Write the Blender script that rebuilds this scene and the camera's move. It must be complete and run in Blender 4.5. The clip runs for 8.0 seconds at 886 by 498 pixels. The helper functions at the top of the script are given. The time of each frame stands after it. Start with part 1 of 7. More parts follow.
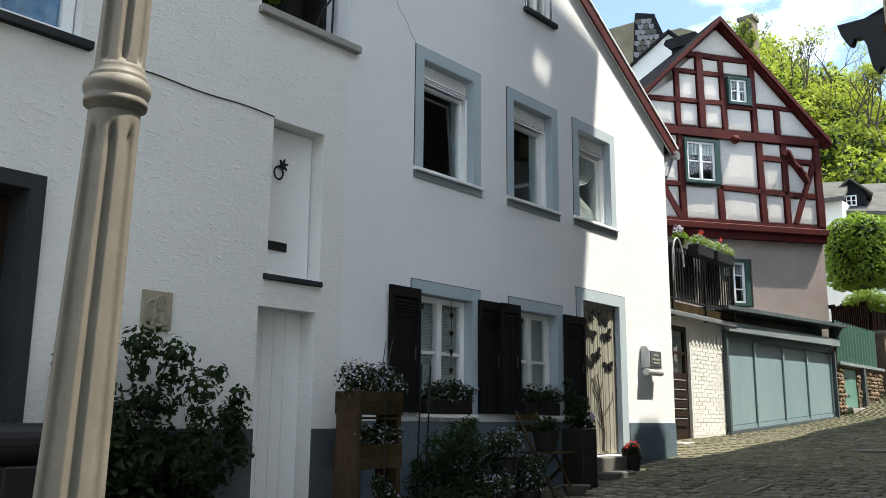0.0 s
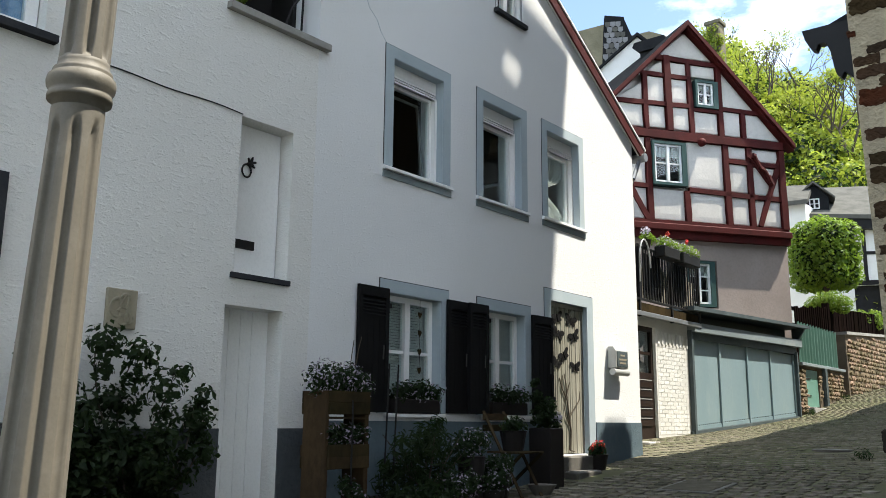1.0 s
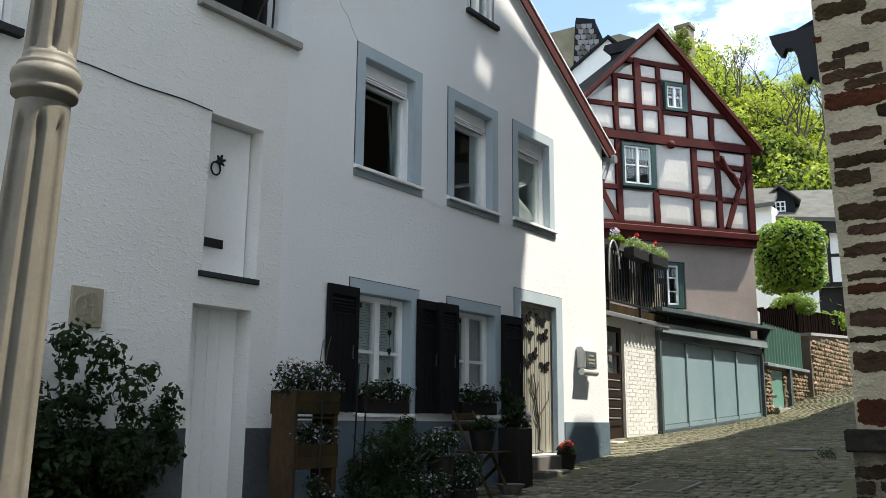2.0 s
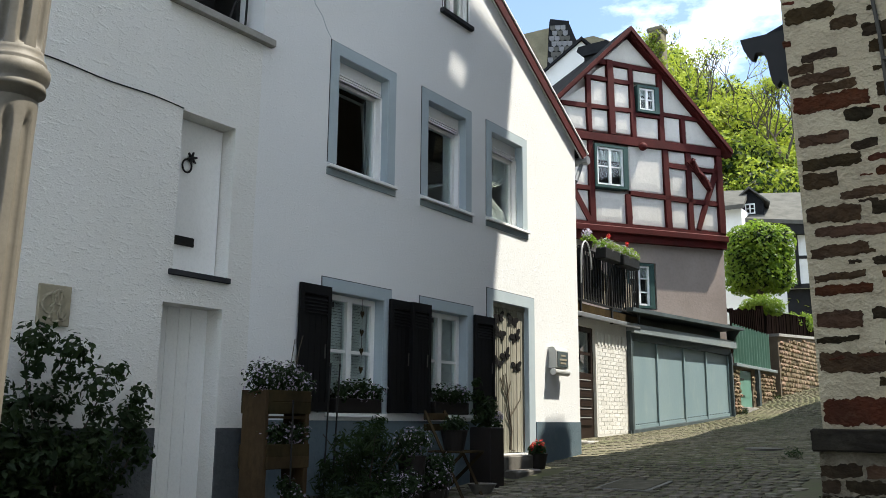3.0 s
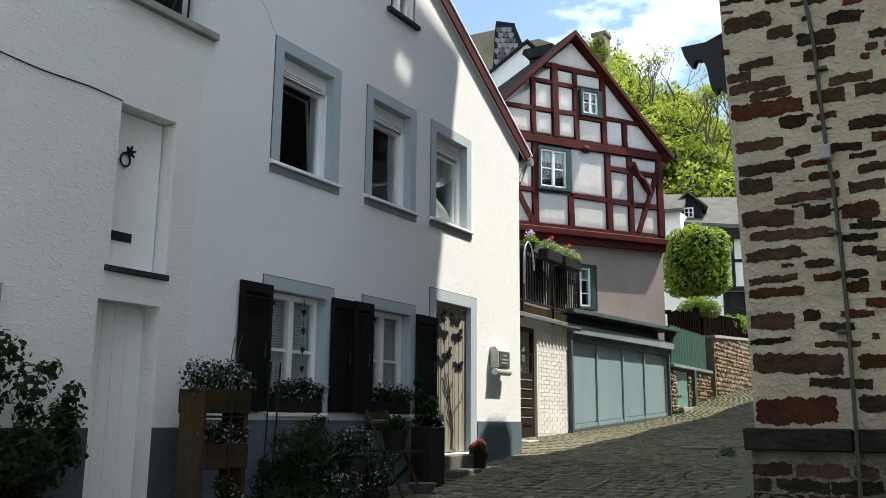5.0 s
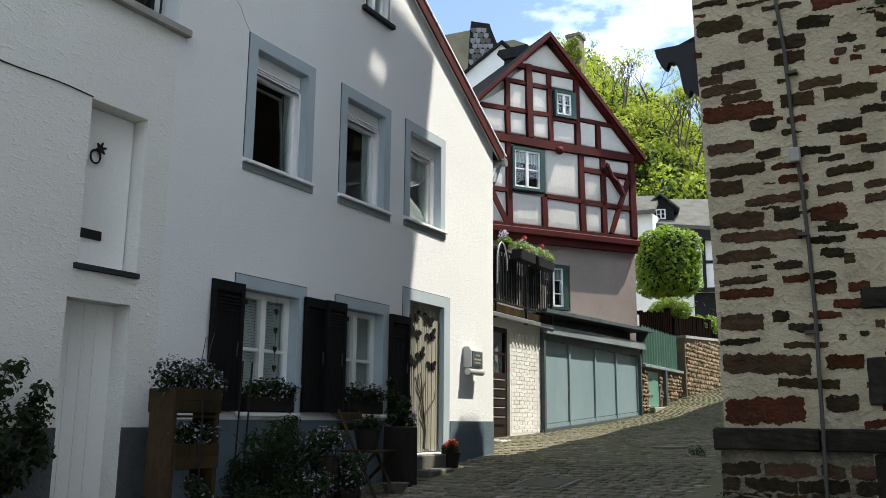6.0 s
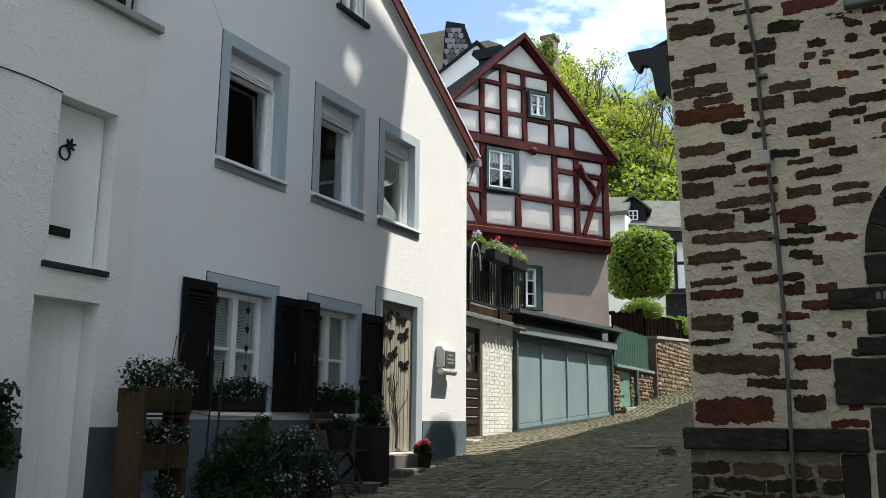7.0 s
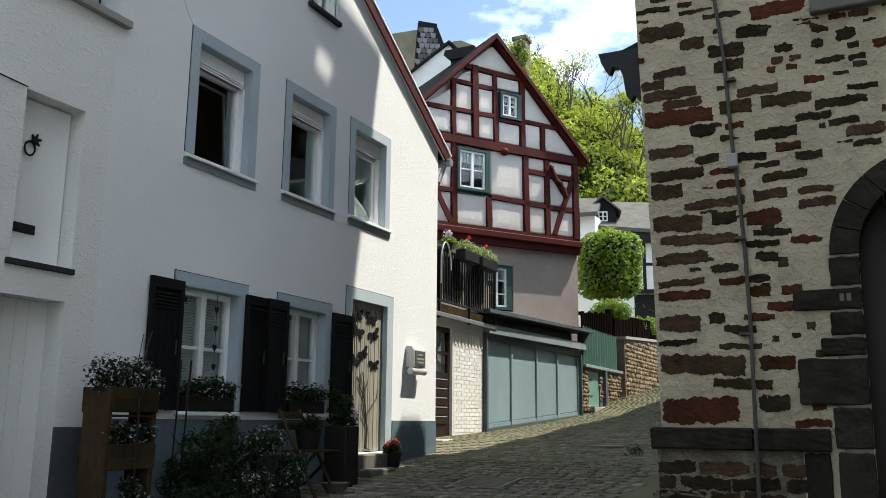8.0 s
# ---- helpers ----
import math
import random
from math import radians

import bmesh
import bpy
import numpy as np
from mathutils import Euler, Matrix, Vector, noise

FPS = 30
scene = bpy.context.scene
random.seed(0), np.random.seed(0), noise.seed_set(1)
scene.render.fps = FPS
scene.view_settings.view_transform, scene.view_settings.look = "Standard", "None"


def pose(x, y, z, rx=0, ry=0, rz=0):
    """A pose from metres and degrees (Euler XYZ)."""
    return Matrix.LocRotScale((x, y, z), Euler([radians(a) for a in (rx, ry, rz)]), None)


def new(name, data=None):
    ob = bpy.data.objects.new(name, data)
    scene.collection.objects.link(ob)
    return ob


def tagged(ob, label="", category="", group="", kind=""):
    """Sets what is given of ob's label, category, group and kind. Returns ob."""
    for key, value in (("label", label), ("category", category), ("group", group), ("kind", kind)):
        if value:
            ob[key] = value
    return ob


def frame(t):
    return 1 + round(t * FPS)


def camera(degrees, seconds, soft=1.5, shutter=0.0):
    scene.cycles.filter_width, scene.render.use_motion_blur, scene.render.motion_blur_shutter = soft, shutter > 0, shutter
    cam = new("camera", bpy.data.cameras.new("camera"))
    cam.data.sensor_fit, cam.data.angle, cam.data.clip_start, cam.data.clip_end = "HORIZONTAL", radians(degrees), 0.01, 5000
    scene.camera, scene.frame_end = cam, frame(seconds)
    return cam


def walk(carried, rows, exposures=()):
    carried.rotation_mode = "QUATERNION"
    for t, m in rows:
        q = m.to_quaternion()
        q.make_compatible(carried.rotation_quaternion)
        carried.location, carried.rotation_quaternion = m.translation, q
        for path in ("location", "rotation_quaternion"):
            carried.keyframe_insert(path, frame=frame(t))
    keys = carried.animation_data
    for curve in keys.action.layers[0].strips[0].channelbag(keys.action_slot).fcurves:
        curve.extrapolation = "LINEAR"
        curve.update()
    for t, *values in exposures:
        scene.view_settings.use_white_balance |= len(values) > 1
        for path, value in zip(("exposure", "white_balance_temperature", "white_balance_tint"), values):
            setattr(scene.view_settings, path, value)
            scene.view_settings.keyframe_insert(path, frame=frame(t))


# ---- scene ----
EXPOSURE, KELVIN, TINT = 1.88, 6520, 7
SKY, SUN = 0.077, 3.0
cam = camera(54.24, 8.0, soft=0.7)
PAN = ((0.0, 40.94), (0.5, 39.86), (1.0, 38.85), (1.5, 37.86), (3.0, 35.06), (3.5, 34.23), (4.0, 33.21), (4.5, 32.21),
       (6.0, 29.51), (6.5, 28.63), (7.0, 27.73), (7.5, 26.86), (8.0, 25.76))
# a head on a tripod: only a slow turn, and the lens's small swing about the pivot
walk(cam, [(t, pose(0.0098 * t / 8, 0.0182 * t / 8, 1.5, 90 + 11.18, -0.5, yaw)) for t, yaw in PAN], exposures=((0.0, EXPOSURE + 0.16, KELVIN, TINT), (4.0, EXPOSURE, KELVIN, TINT), (8.0, EXPOSURE - 0.12, KELVIN, TINT)))

# ---- sky and sun ----
SUN_WAY = Vector((1.0, 0.70, 2.55)).normalized()  # towards the sun
world = bpy.data.worlds.new("sky")
scene.world = world
world.use_nodes = True
wn, wl = world.node_tree.nodes, world.node_tree.links
sky = wn.new("ShaderNodeTexSky")
sky.sky_type, sky.sun_disc = "NISHITA", False
sky.sun_elevation = math.asin(SUN_WAY.z)
sky.sun_rotation = math.atan2(SUN_WAY.x, SUN_WAY.y)
cloud_at = wn.new("ShaderNodeTexCoord")
cloud_map = wn.new("ShaderNodeMapping")
cloud_map.inputs["Scale"].default_value = (1.0, 1.0, 2.2)
cloud_map.inputs["Location"].default_value = (0.31, 0.12, 0.2)
cloud = wn.new("ShaderNodeTexNoise")
cloud.inputs["Scale"].default_value, cloud.inputs["Detail"].default_value, cloud.inputs["Roughness"].default_value = 3.6, 8.0, 0.56
cloud_ramp = wn.new("ShaderNodeValToRGB")
cloud_ramp.color_ramp.elements[0].position, cloud_ramp.color_ramp.elements[1].position = 0.44, 0.60
cloud_mix = wn.new("ShaderNodeMix")
cloud_mix.data_type = "RGBA"
cloud_mix.inputs[7].default_value = (10.4, 11.6, 13.4, 1)
wl.new(cloud_at.outputs["Generated"], cloud_map.inputs["Vector"])
wl.new(cloud_map.outputs[0], cloud.inputs["Vector"])
wl.new(cloud.outputs["Fac"], cloud_ramp.inputs[0])
wl.new(cloud_ramp.outputs[0], cloud_mix.inputs[0])
wl.new(sky.outputs[0], cloud_mix.inputs[6])
wl.new(cloud_mix.outputs[2], wn["Background"].inputs[0])
wn["Background"].inputs[1].default_value = SKY
sun = new("sun", bpy.data.lights.new("sun", "SUN"))
sun.data.energy, sun.data.angle, sun.data.color = SUN, radians(0.55), (1.0, 0.94, 0.84)
sun.matrix_world = Matrix.Translation((10, 10, 40)) @ SUN_WAY.to_track_quat("Z", "Y").to_matrix().to_4x4()


# ---- materials ----
def shade(name, base, second=None, rough=0.8, metal=0.0, grain=20.0, blotch=1.2, bump=0.3, depth=0.01, dirt=None, dirt_amount=0.0, island=0.0, stretch=(1, 1, 1), objects=0.0, spec=0.5, through_light=None, lumps=0.0, lump_share=1.0, lump_from=0.42):
    """A surface of base colour drifting to second at the blotch scale (per metre), with grain, relief and stains."""
    m = bpy.data.materials.new(name)
    m.use_nodes = True
    n, l = m.node_tree.nodes, m.node_tree.links
    bsdf = n["Principled BSDF"]
    at = n.new("ShaderNodeTexCoord")
    mp = n.new("ShaderNodeMapping")
    mp.inputs["Scale"].default_value = stretch
    l.new(at.outputs["Object"], mp.inputs[0])

    def tex(scale, detail=5.0, roughness=0.6):
        t = n.new("ShaderNodeTexNoise")
        t.inputs["Scale"].default_value, t.inputs["Detail"].default_value, t.inputs["Roughness"].default_value = scale, detail, roughness
        l.new(mp.outputs[0], t.inputs["Vector"])
        return t

    def blend(fac, a, b):
        mx = n.new("ShaderNodeMix")
        mx.data_type = "RGBA"
        for value, k in ((fac, 0), (a, 6), (b, 7)):
            if hasattr(value, "is_linked"):
                l.new(value, mx.inputs[k])
            else:
                mx.inputs[k].default_value = value if k == 0 else (*value, 1)
        return mx.outputs[2]

    def ramp(value, lo, hi, top=1.0):
        r = n.new("ShaderNodeMapRange")
        l.new(value, r.inputs[0])
        r.inputs[1].default_value, r.inputs[2].default_value, r.inputs[4].default_value = lo, hi, top
        return r.outputs[0]

    second = second or tuple(c * 0.8 for c in base)
    big, fine = tex(blotch), tex(grain, 6.0, 0.65)
    colour = blend(ramp(big.outputs["Fac"], 0.35, 0.65), base, second)
    colour = blend(ramp(fine.outputs["Fac"], 0.45, 0.75, 0.35), colour, tuple(c * 0.72 for c in second))
    if dirt:
        stain = tex(blotch * 2.7, 8.0, 0.72)
        colour = blend(ramp(stain.outputs["Fac"], 0.52, 0.70, dirt_amount), colour, dirt)
    if island or objects:
        hue = n.new("ShaderNodeHueSaturation")
        amount = island or objects
        if island:
            g = n.new("ShaderNodeNewGeometry").outputs["Random Per Island"]
        else:
            g = n.new("ShaderNodeObjectInfo").outputs["Random"]
        r = n.new("ShaderNodeMapRange")
        l.new(g, r.inputs[0])
        r.inputs[3].default_value, r.inputs[4].default_value = 1 - amount, 1 + amount
        l.new(r.outputs[0], hue.inputs["Value"])
        r2 = n.new("ShaderNodeMapRange")
        l.new(g, r2.inputs[0])
        r2.inputs[3].default_value, r2.inputs[4].default_value = 0.5 + amount * 0.06, 0.5 - amount * 0.06
        l.new(r2.outputs[0], hue.inputs["Hue"])
        l.new(colour, hue.inputs["Color"])
        colour = hue.outputs[0]
    l.new(colour, bsdf.inputs["Base Color"])
    rg = n.new("ShaderNodeMapRange")
    l.new(big.outputs["Fac"], rg.inputs[0])
    rg.inputs[3].default_value, rg.inputs[4].default_value = max(0.02, rough - 0.1), min(1, rough + 0.1)
    l.new(rg.outputs[0], bsdf.inputs["Roughness"])
    bsdf.inputs["Metallic"].default_value = metal
    bsdf.inputs["Specular IOR Level"].default_value = spec
    if bump:
        b = n.new("ShaderNodeBump")
        b.inputs["Strength"].default_value, b.inputs["Distance"].default_value = bump, depth
        height = fine.outputs["Fac"]
        if lumps:
            add = n.new("ShaderNodeMath")
            add.operation = "MULTIPLY_ADD"
            add.inputs[1].default_value = lump_share
            l.new(ramp(tex(lumps, 3.0, 0.5).outputs["Fac"], lump_from, lump_from + 0.2), add.inputs[0])
            l.new(height, add.inputs[2])
            height = add.outputs[0]
        l.new(height, b.inputs["Height"])
        l.new(b.outputs[0], bsdf.inputs["Normal"])
    if through_light:
        tr = n.new("ShaderNodeBsdfTranslucent")
        tr.inputs[0].default_value = (*through_light, 1)
        mx = n.new("ShaderNodeMixShader")
        mx.inputs[0].default_value = 0.4
        l.new(bsdf.outputs[0], mx.inputs[1])
        l.new(tr.outputs[0], mx.inputs[2])
        l.new(mx.outputs[0], n["Material Output"].inputs[0])
    return m


def glass(name, tint=(0.9, 0.95, 0.95)):
    m = bpy.data.materials.new(name)
    m.use_nodes = True
    n, l = m.node_tree.nodes, m.node_tree.links
    mirror, clear, mix, f = n.new("ShaderNodeBsdfGlossy"), n.new("ShaderNodeBsdfTransparent"), n.new("ShaderNodeMixShader"), n.new("ShaderNodeLayerWeight")
    power, scale = n.new("ShaderNodeMath"), n.new("ShaderNodeMapRange")
    power.operation = "POWER"
    power.inputs[1].default_value = 4.0
    scale.inputs[3].default_value, scale.inputs[4].default_value = 0.035, 0.85
    l.new(f.outputs["Facing"], power.inputs[0])
    l.new(power.outputs[0], scale.inputs[0])
    mirror.inputs["Roughness"].default_value = 0.02
    clear.inputs[0].default_value = (*tint, 1)
    l.new(scale.outputs[0], mix.inputs[0])
    l.new(clear.outputs[0], mix.inputs[1])
    l.new(mirror.outputs[0], mix.inputs[2])
    l.new(mix.outputs[0], n["Material Output"].inputs[0])
    return m


M = {
    "render": shade("white render", (0.735, 0.735, 0.73), (0.695, 0.697, 0.695), 0.9, grain=80, blotch=0.5, bump=0.5, depth=0.007, dirt=(0.60, 0.60, 0.58), dirt_amount=0.15, spec=0.0, stretch=(1, 0.7, 1.2), lumps=24, lump_share=0.8, lump_from=0.56),
    "render_left": shade("old white render", (0.735, 0.725, 0.695), (0.68, 0.67, 0.64), 0.9, grain=70, blotch=0.6, bump=0.6, depth=0.008, dirt=(0.55, 0.53, 0.49), dirt_amount=0.22, spec=0.0, stretch=(1, 0.6, 1.2), lumps=24, lump_share=0.9, lump_from=0.52),
    "smooth": shade("white smooth plaster", (0.73, 0.73, 0.71), (0.67, 0.67, 0.645), 0.85, grain=60, bump=0.1, dirt=(0.55, 0.53, 0.48), dirt_amount=0.25),
    "plinth": shade("grey plinth paint", (0.082, 0.09, 0.096), (0.064, 0.07, 0.076), 0.8, grain=34, blotch=1.5, bump=0.5, depth=0.01, dirt=(0.13, 0.135, 0.135), dirt_amount=0.4, spec=0.0, lumps=20),
    "plinth_blue": shade("blue grey plinth paint", (0.115, 0.152, 0.175), (0.095, 0.128, 0.148), 0.8, grain=34, blotch=1.5, bump=0.5, depth=0.008, dirt=(0.17, 0.19, 0.20), dirt_amount=0.4, spec=0.0, lumps=22, lump_from=0.54),
    "bluegrey": shade("blue grey trim paint", (0.365, 0.425, 0.455), (0.335, 0.392, 0.422), 0.75, grain=70, blotch=2.0, bump=0.12, dirt=(0.43, 0.46, 0.48), dirt_amount=0.35),
    "frame": shade("white window paint", (0.80, 0.80, 0.79), (0.76, 0.76, 0.75), 0.45, grain=50, bump=0.04),
    "slab": shade("dark sill stone", (0.05, 0.052, 0.056), (0.035, 0.036, 0.04), 0.55, grain=40, bump=0.2, spec=0.0),
    "shutter": shade("black shutter paint", (0.004, 0.0037, 0.004), (0.006, 0.0055, 0.0055), 0.7, grain=40, bump=0.12, stretch=(1, 1, 0.2), spec=0.15),
    # near-black interiors: the lack of light indoors is put into the colour
    "dark": shade("dark interior", (0.03, 0.03, 0.032), (0.02, 0.02, 0.02), 0.9, bump=0, spec=0.15),
    "room": shade("room wall painted dark", (0.013, 0.015, 0.015), (0.009, 0.010, 0.010), 0.9, bump=0, spec=0.0),
    "cloth": shade("net curtain", (0.75, 0.75, 0.73), (0.68, 0.68, 0.66), 0.9, grain=80, bump=0.2, through_light=(0.5, 0.5, 0.48)),
    "red": shade("oxblood timber paint", (0.078, 0.0105, 0.009), (0.052, 0.009, 0.008), 0.7, grain=24, blotch=1.6, bump=0.4, depth=0.01, dirt=(0.035, 0.008, 0.008), dirt_amount=0.6, stretch=(1, 1, 0.6), spec=0.15),
    "infill": shade("lime infill", (0.66, 0.63, 0.585), (0.60, 0.575, 0.535), 0.92, grain=12, blotch=1.0, bump=0.35, depth=0.01, dirt=(0.52, 0.495, 0.45), dirt_amount=0.25, objects=0.04, spec=0.0),
    "pink": shade("pinkish old render", (0.36, 0.30, 0.27), (0.30, 0.25, 0.225), 0.92, grain=14, blotch=0.8, bump=0.4, depth=0.015, dirt=(0.30, 0.26, 0.24), dirt_amount=0.5, spec=0.0),
    "slate": shade("slate", (0.026, 0.027, 0.029), (0.018, 0.019, 0.021), 0.9, grain=18, blotch=2.5, bump=0.3, island=0.25, spec=0.0),
    "slate_light": shade("weathered slate", (0.13, 0.127, 0.115), (0.095, 0.093, 0.085), 0.7, grain=18, blotch=2.0, bump=0.3, island=0.25, spec=0.0),
    "garage": shade("blue green garage paint", (0.175, 0.25, 0.275), (0.215, 0.285, 0.305), 0.5, grain=30, blotch=0.9, bump=0.08, dirt=(0.27, 0.32, 0.32), dirt_amount=0.5, stretch=(1, 1, 0.4)),
    "garage_dark": shade("dark green grey timber", (0.075, 0.095, 0.10), (0.055, 0.07, 0.075), 0.6, grain=30, bump=0.25, dirt=(0.14, 0.16, 0.15), dirt_amount=0.4, spec=0.15),
    "lintel": shade("weathered grey beam", (0.20, 0.24, 0.25), (0.15, 0.18, 0.19), 0.65, grain=20, bump=0.3, dirt=(0.34, 0.35, 0.33), dirt_amount=0.5, stretch=(1, 0.25, 1)),
    "black": shade("black iron", (0.012, 0.012, 0.013), (0.018, 0.017, 0.016), 0.5, grain=60, bump=0.1, spec=0.15),
    "brown": shade("dark brown door paint", (0.022, 0.014, 0.011), (0.03, 0.02, 0.016), 0.45, grain=40, bump=0.15, stretch=(1, 1, 0.3), spec=0.15),
    "brick": shade("white painted brick", (0.66, 0.65, 0.62), (0.58, 0.57, 0.535), 0.85, grain=26, blotch=3.0, bump=0.4, dirt=(0.46, 0.43, 0.38), dirt_amount=0.4, objects=0.07),
    "joint": shade("white painted joint", (0.64, 0.63, 0.60), (0.56, 0.55, 0.52), 0.9, grain=30, bump=0.3),
    "green_metal": shade("green corrugated sheet", (0.125, 0.26, 0.205), (0.105, 0.225, 0.18), 0.5, grain=30, blotch=1.0, bump=0.08, dirt=(0.12, 0.21, 0.17), dirt_amount=0.5),
    "rubble": shade("brown rubble stone", (0.26, 0.20, 0.135), (0.15, 0.12, 0.085), 0.9, grain=16, blotch=3, bump=0.6, depth=0.02, island=0.45, spec=0.0),
    "rubble_bed": shade("earthy mortar", (0.19, 0.155, 0.115), (0.12, 0.10, 0.08), 0.95, grain=30, bump=0.6, spec=0.0),
    "mortar": shade("pale lime mortar", (0.415, 0.36, 0.255), (0.32, 0.27, 0.19), 0.95, grain=46, blotch=1.6, bump=0.9, depth=0.016, dirt=(0.15, 0.125, 0.092), dirt_amount=0.5, spec=0.0, lumps=18, lump_share=0.7, lump_from=0.48),
    "base_mortar": shade("stained base mortar", (0.17, 0.148, 0.11), (0.095, 0.083, 0.063), 0.95, grain=40, blotch=2.4, bump=0.9, depth=0.02, dirt=(0.27, 0.24, 0.185), dirt_amount=0.6, spec=0.0, lumps=14),
    "stone_dark": shade("dark slate stone", (0.033, 0.024, 0.0155), (0.020, 0.0155, 0.0105), 0.85, grain=22, blotch=3.5, bump=0.7, depth=0.014, lumps=14, dirt=(0.07, 0.056, 0.036), dirt_amount=0.35, objects=0.3, spec=0.0),
    "stone_red": shade("rust red stone", (0.066, 0.024, 0.0125), (0.038, 0.0175, 0.0105), 0.85, grain=22, blotch=3.5, bump=0.7, depth=0.014, lumps=14, dirt=(0.08, 0.056, 0.036), dirt_amount=0.3, objects=0.3, spec=0.0),
    "stone_brown": shade("brown slate stone", (0.058, 0.036, 0.0205), (0.035, 0.0235, 0.015), 0.85, grain=22, blotch=3.5, bump=0.7, depth=0.014, lumps=14, dirt=(0.09, 0.07, 0.044), dirt_amount=0.35, objects=0.35, spec=0.0),
    "basalt": shade("basalt ashlar", (0.026, 0.023, 0.018), (0.017, 0.015, 0.0125), 0.9, grain=26, blotch=2.0, bump=0.6, depth=0.012, lumps=9, dirt=(0.045, 0.041, 0.032), dirt_amount=0.5, objects=0.2, spec=0.0),
    "cobble": shade("worn cobble", (0.175, 0.158, 0.122), (0.125, 0.115, 0.09), 0.85, grain=24, blotch=1.2, bump=0.25, dirt=(0.24, 0.222, 0.18), dirt_amount=0.5, island=0.35, spec=0.0),
    "earth": shade("street joints", (0.125, 0.113, 0.08), (0.09, 0.092, 0.056), 0.95, grain=30, blotch=0.8, bump=0.4, dirt=(0.10, 0.12, 0.055), dirt_amount=0.6, spec=0.0),
    "post": shade("stone grey lamp post paint", (0.145, 0.128, 0.102), (0.118, 0.105, 0.084), 0.6, grain=90, blotch=4, bump=0.15, depth=0.003, dirt=(0.21, 0.19, 0.165), dirt_amount=0.3, spec=0.3),
    "oak": shade("raw plank wood", (0.30, 0.285, 0.225), (0.2, 0.19, 0.15), 0.8, grain=24, blotch=3, bump=0.5, stretch=(1, 2.5, 0.12), dirt=(0.12, 0.105, 0.08), dirt_amount=0.6, objects=0.18),
    "pallet": shade("weathered pallet wood", (0.055, 0.04, 0.021), (0.033, 0.025, 0.015), 0.8, grain=24, blotch=3, bump=0.5, stretch=(1, 1, 0.5), dirt=(0.02, 0.016, 0.012), dirt_amount=0.6, objects=0.25, spec=0.0),
    # leaf doubles as painted shade inside crowns; leaf_bright is their sunlit tone
    "leaf": shade("shrub and crown-shade leaves", (0.011, 0.022, 0.008), (0.015, 0.027, 0.009), 0.6, grain=30, bump=0, island=0.5, through_light=(0.035, 0.07, 0.015), spec=0.2),
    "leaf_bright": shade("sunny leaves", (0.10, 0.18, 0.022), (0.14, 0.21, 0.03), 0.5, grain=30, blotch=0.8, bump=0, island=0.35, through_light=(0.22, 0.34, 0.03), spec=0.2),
    "leaf_hill": shade("hill leaves", (0.30, 0.345, 0.05), (0.155, 0.22, 0.038), 0.6, grain=3, blotch=0.15, bump=0, island=0.5, through_light=(0.33, 0.40, 0.045), spec=0.15),
    "bark": shade("bark", (0.10, 0.085, 0.065), (0.07, 0.06, 0.048), 0.9, grain=20, bump=0.6, spec=0.0),
    "petal": shade("pale petals", (0.36, 0.30, 0.40), (0.50, 0.46, 0.53), 0.6, bump=0, island=0.3, through_light=(0.35, 0.3, 0.36)),
    "petal_red": shade("red petals", (0.62, 0.035, 0.03), (0.7, 0.06, 0.04), 0.5, bump=0, island=0.2, through_light=(0.5, 0.03, 0.02)),
    "fence": shade("dark brown fence", (0.009, 0.006, 0.005), (0.006, 0.0045, 0.004), 0.8, grain=30, bump=0.3, stretch=(1, 1, 0.2), objects=0.3, spec=0.0),
    "hillside": shade("hillside soil", (0.10, 0.115, 0.04), (0.13, 0.12, 0.07), 0.95, grain=2, blotch=0.15, bump=0.4, spec=0.0),
    "castle": shade("castle rubble", (0.19, 0.17, 0.125), (0.14, 0.13, 0.095), 0.95, grain=3, blotch=0.5, bump=0.8, depth=0.1, spec=0.0),
    "grey_metal": shade("grey powder coated metal", (0.42, 0.42, 0.40), (0.38, 0.38, 0.36), 0.45, metal=0.2, grain=60, bump=0.03),
    "zinc": shade("zinc", (0.34, 0.35, 0.36), (0.28, 0.29, 0.3), 0.45, metal=0.7, grain=30, bump=0.05),
    "teal": shade("dark green window paint", (0.045, 0.085, 0.078), (0.035, 0.07, 0.065), 0.5, grain=40, bump=0.1, spec=0.15),
    "concrete": shade("grey concrete", (0.30, 0.29, 0.27), (0.24, 0.23, 0.215), 0.9, grain=24, blotch=2, bump=0.4, dirt=(0.16, 0.16, 0.13), dirt_amount=0.4),
    "terracotta": shade("dark plastic pot", (0.014, 0.012, 0.011), (0.02, 0.016, 0.014), 0.6, grain=30, bump=0.1, spec=0.15),
    "sand": shade("sandstone plaque", (0.31, 0.275, 0.2), (0.25, 0.22, 0.16), 0.9, grain=50, bump=0.4),
    # the pane's sky reflection is put into this curtain's blue
    "cloth_sky_blue": shade("patterned curtain in the blue of reflected sky", (0.10, 0.22, 0.42), (0.28, 0.40, 0.58), 0.9, grain=30, blotch=9.0, bump=0.1),
    "conduit": shade("dull grey conduit", (0.07, 0.066, 0.058), (0.05, 0.047, 0.042), 0.8, grain=50, bump=0.1, spec=0.15),
    "tile_light": shade("pale weathered slate", (0.2, 0.2, 0.205), (0.14, 0.14, 0.145), 0.6, grain=12, blotch=3, bump=0.3),
    "slab_step": shade("worn step stone", (0.115, 0.105, 0.09), (0.08, 0.074, 0.064), 0.9, grain=24, blotch=2, bump=0.4),
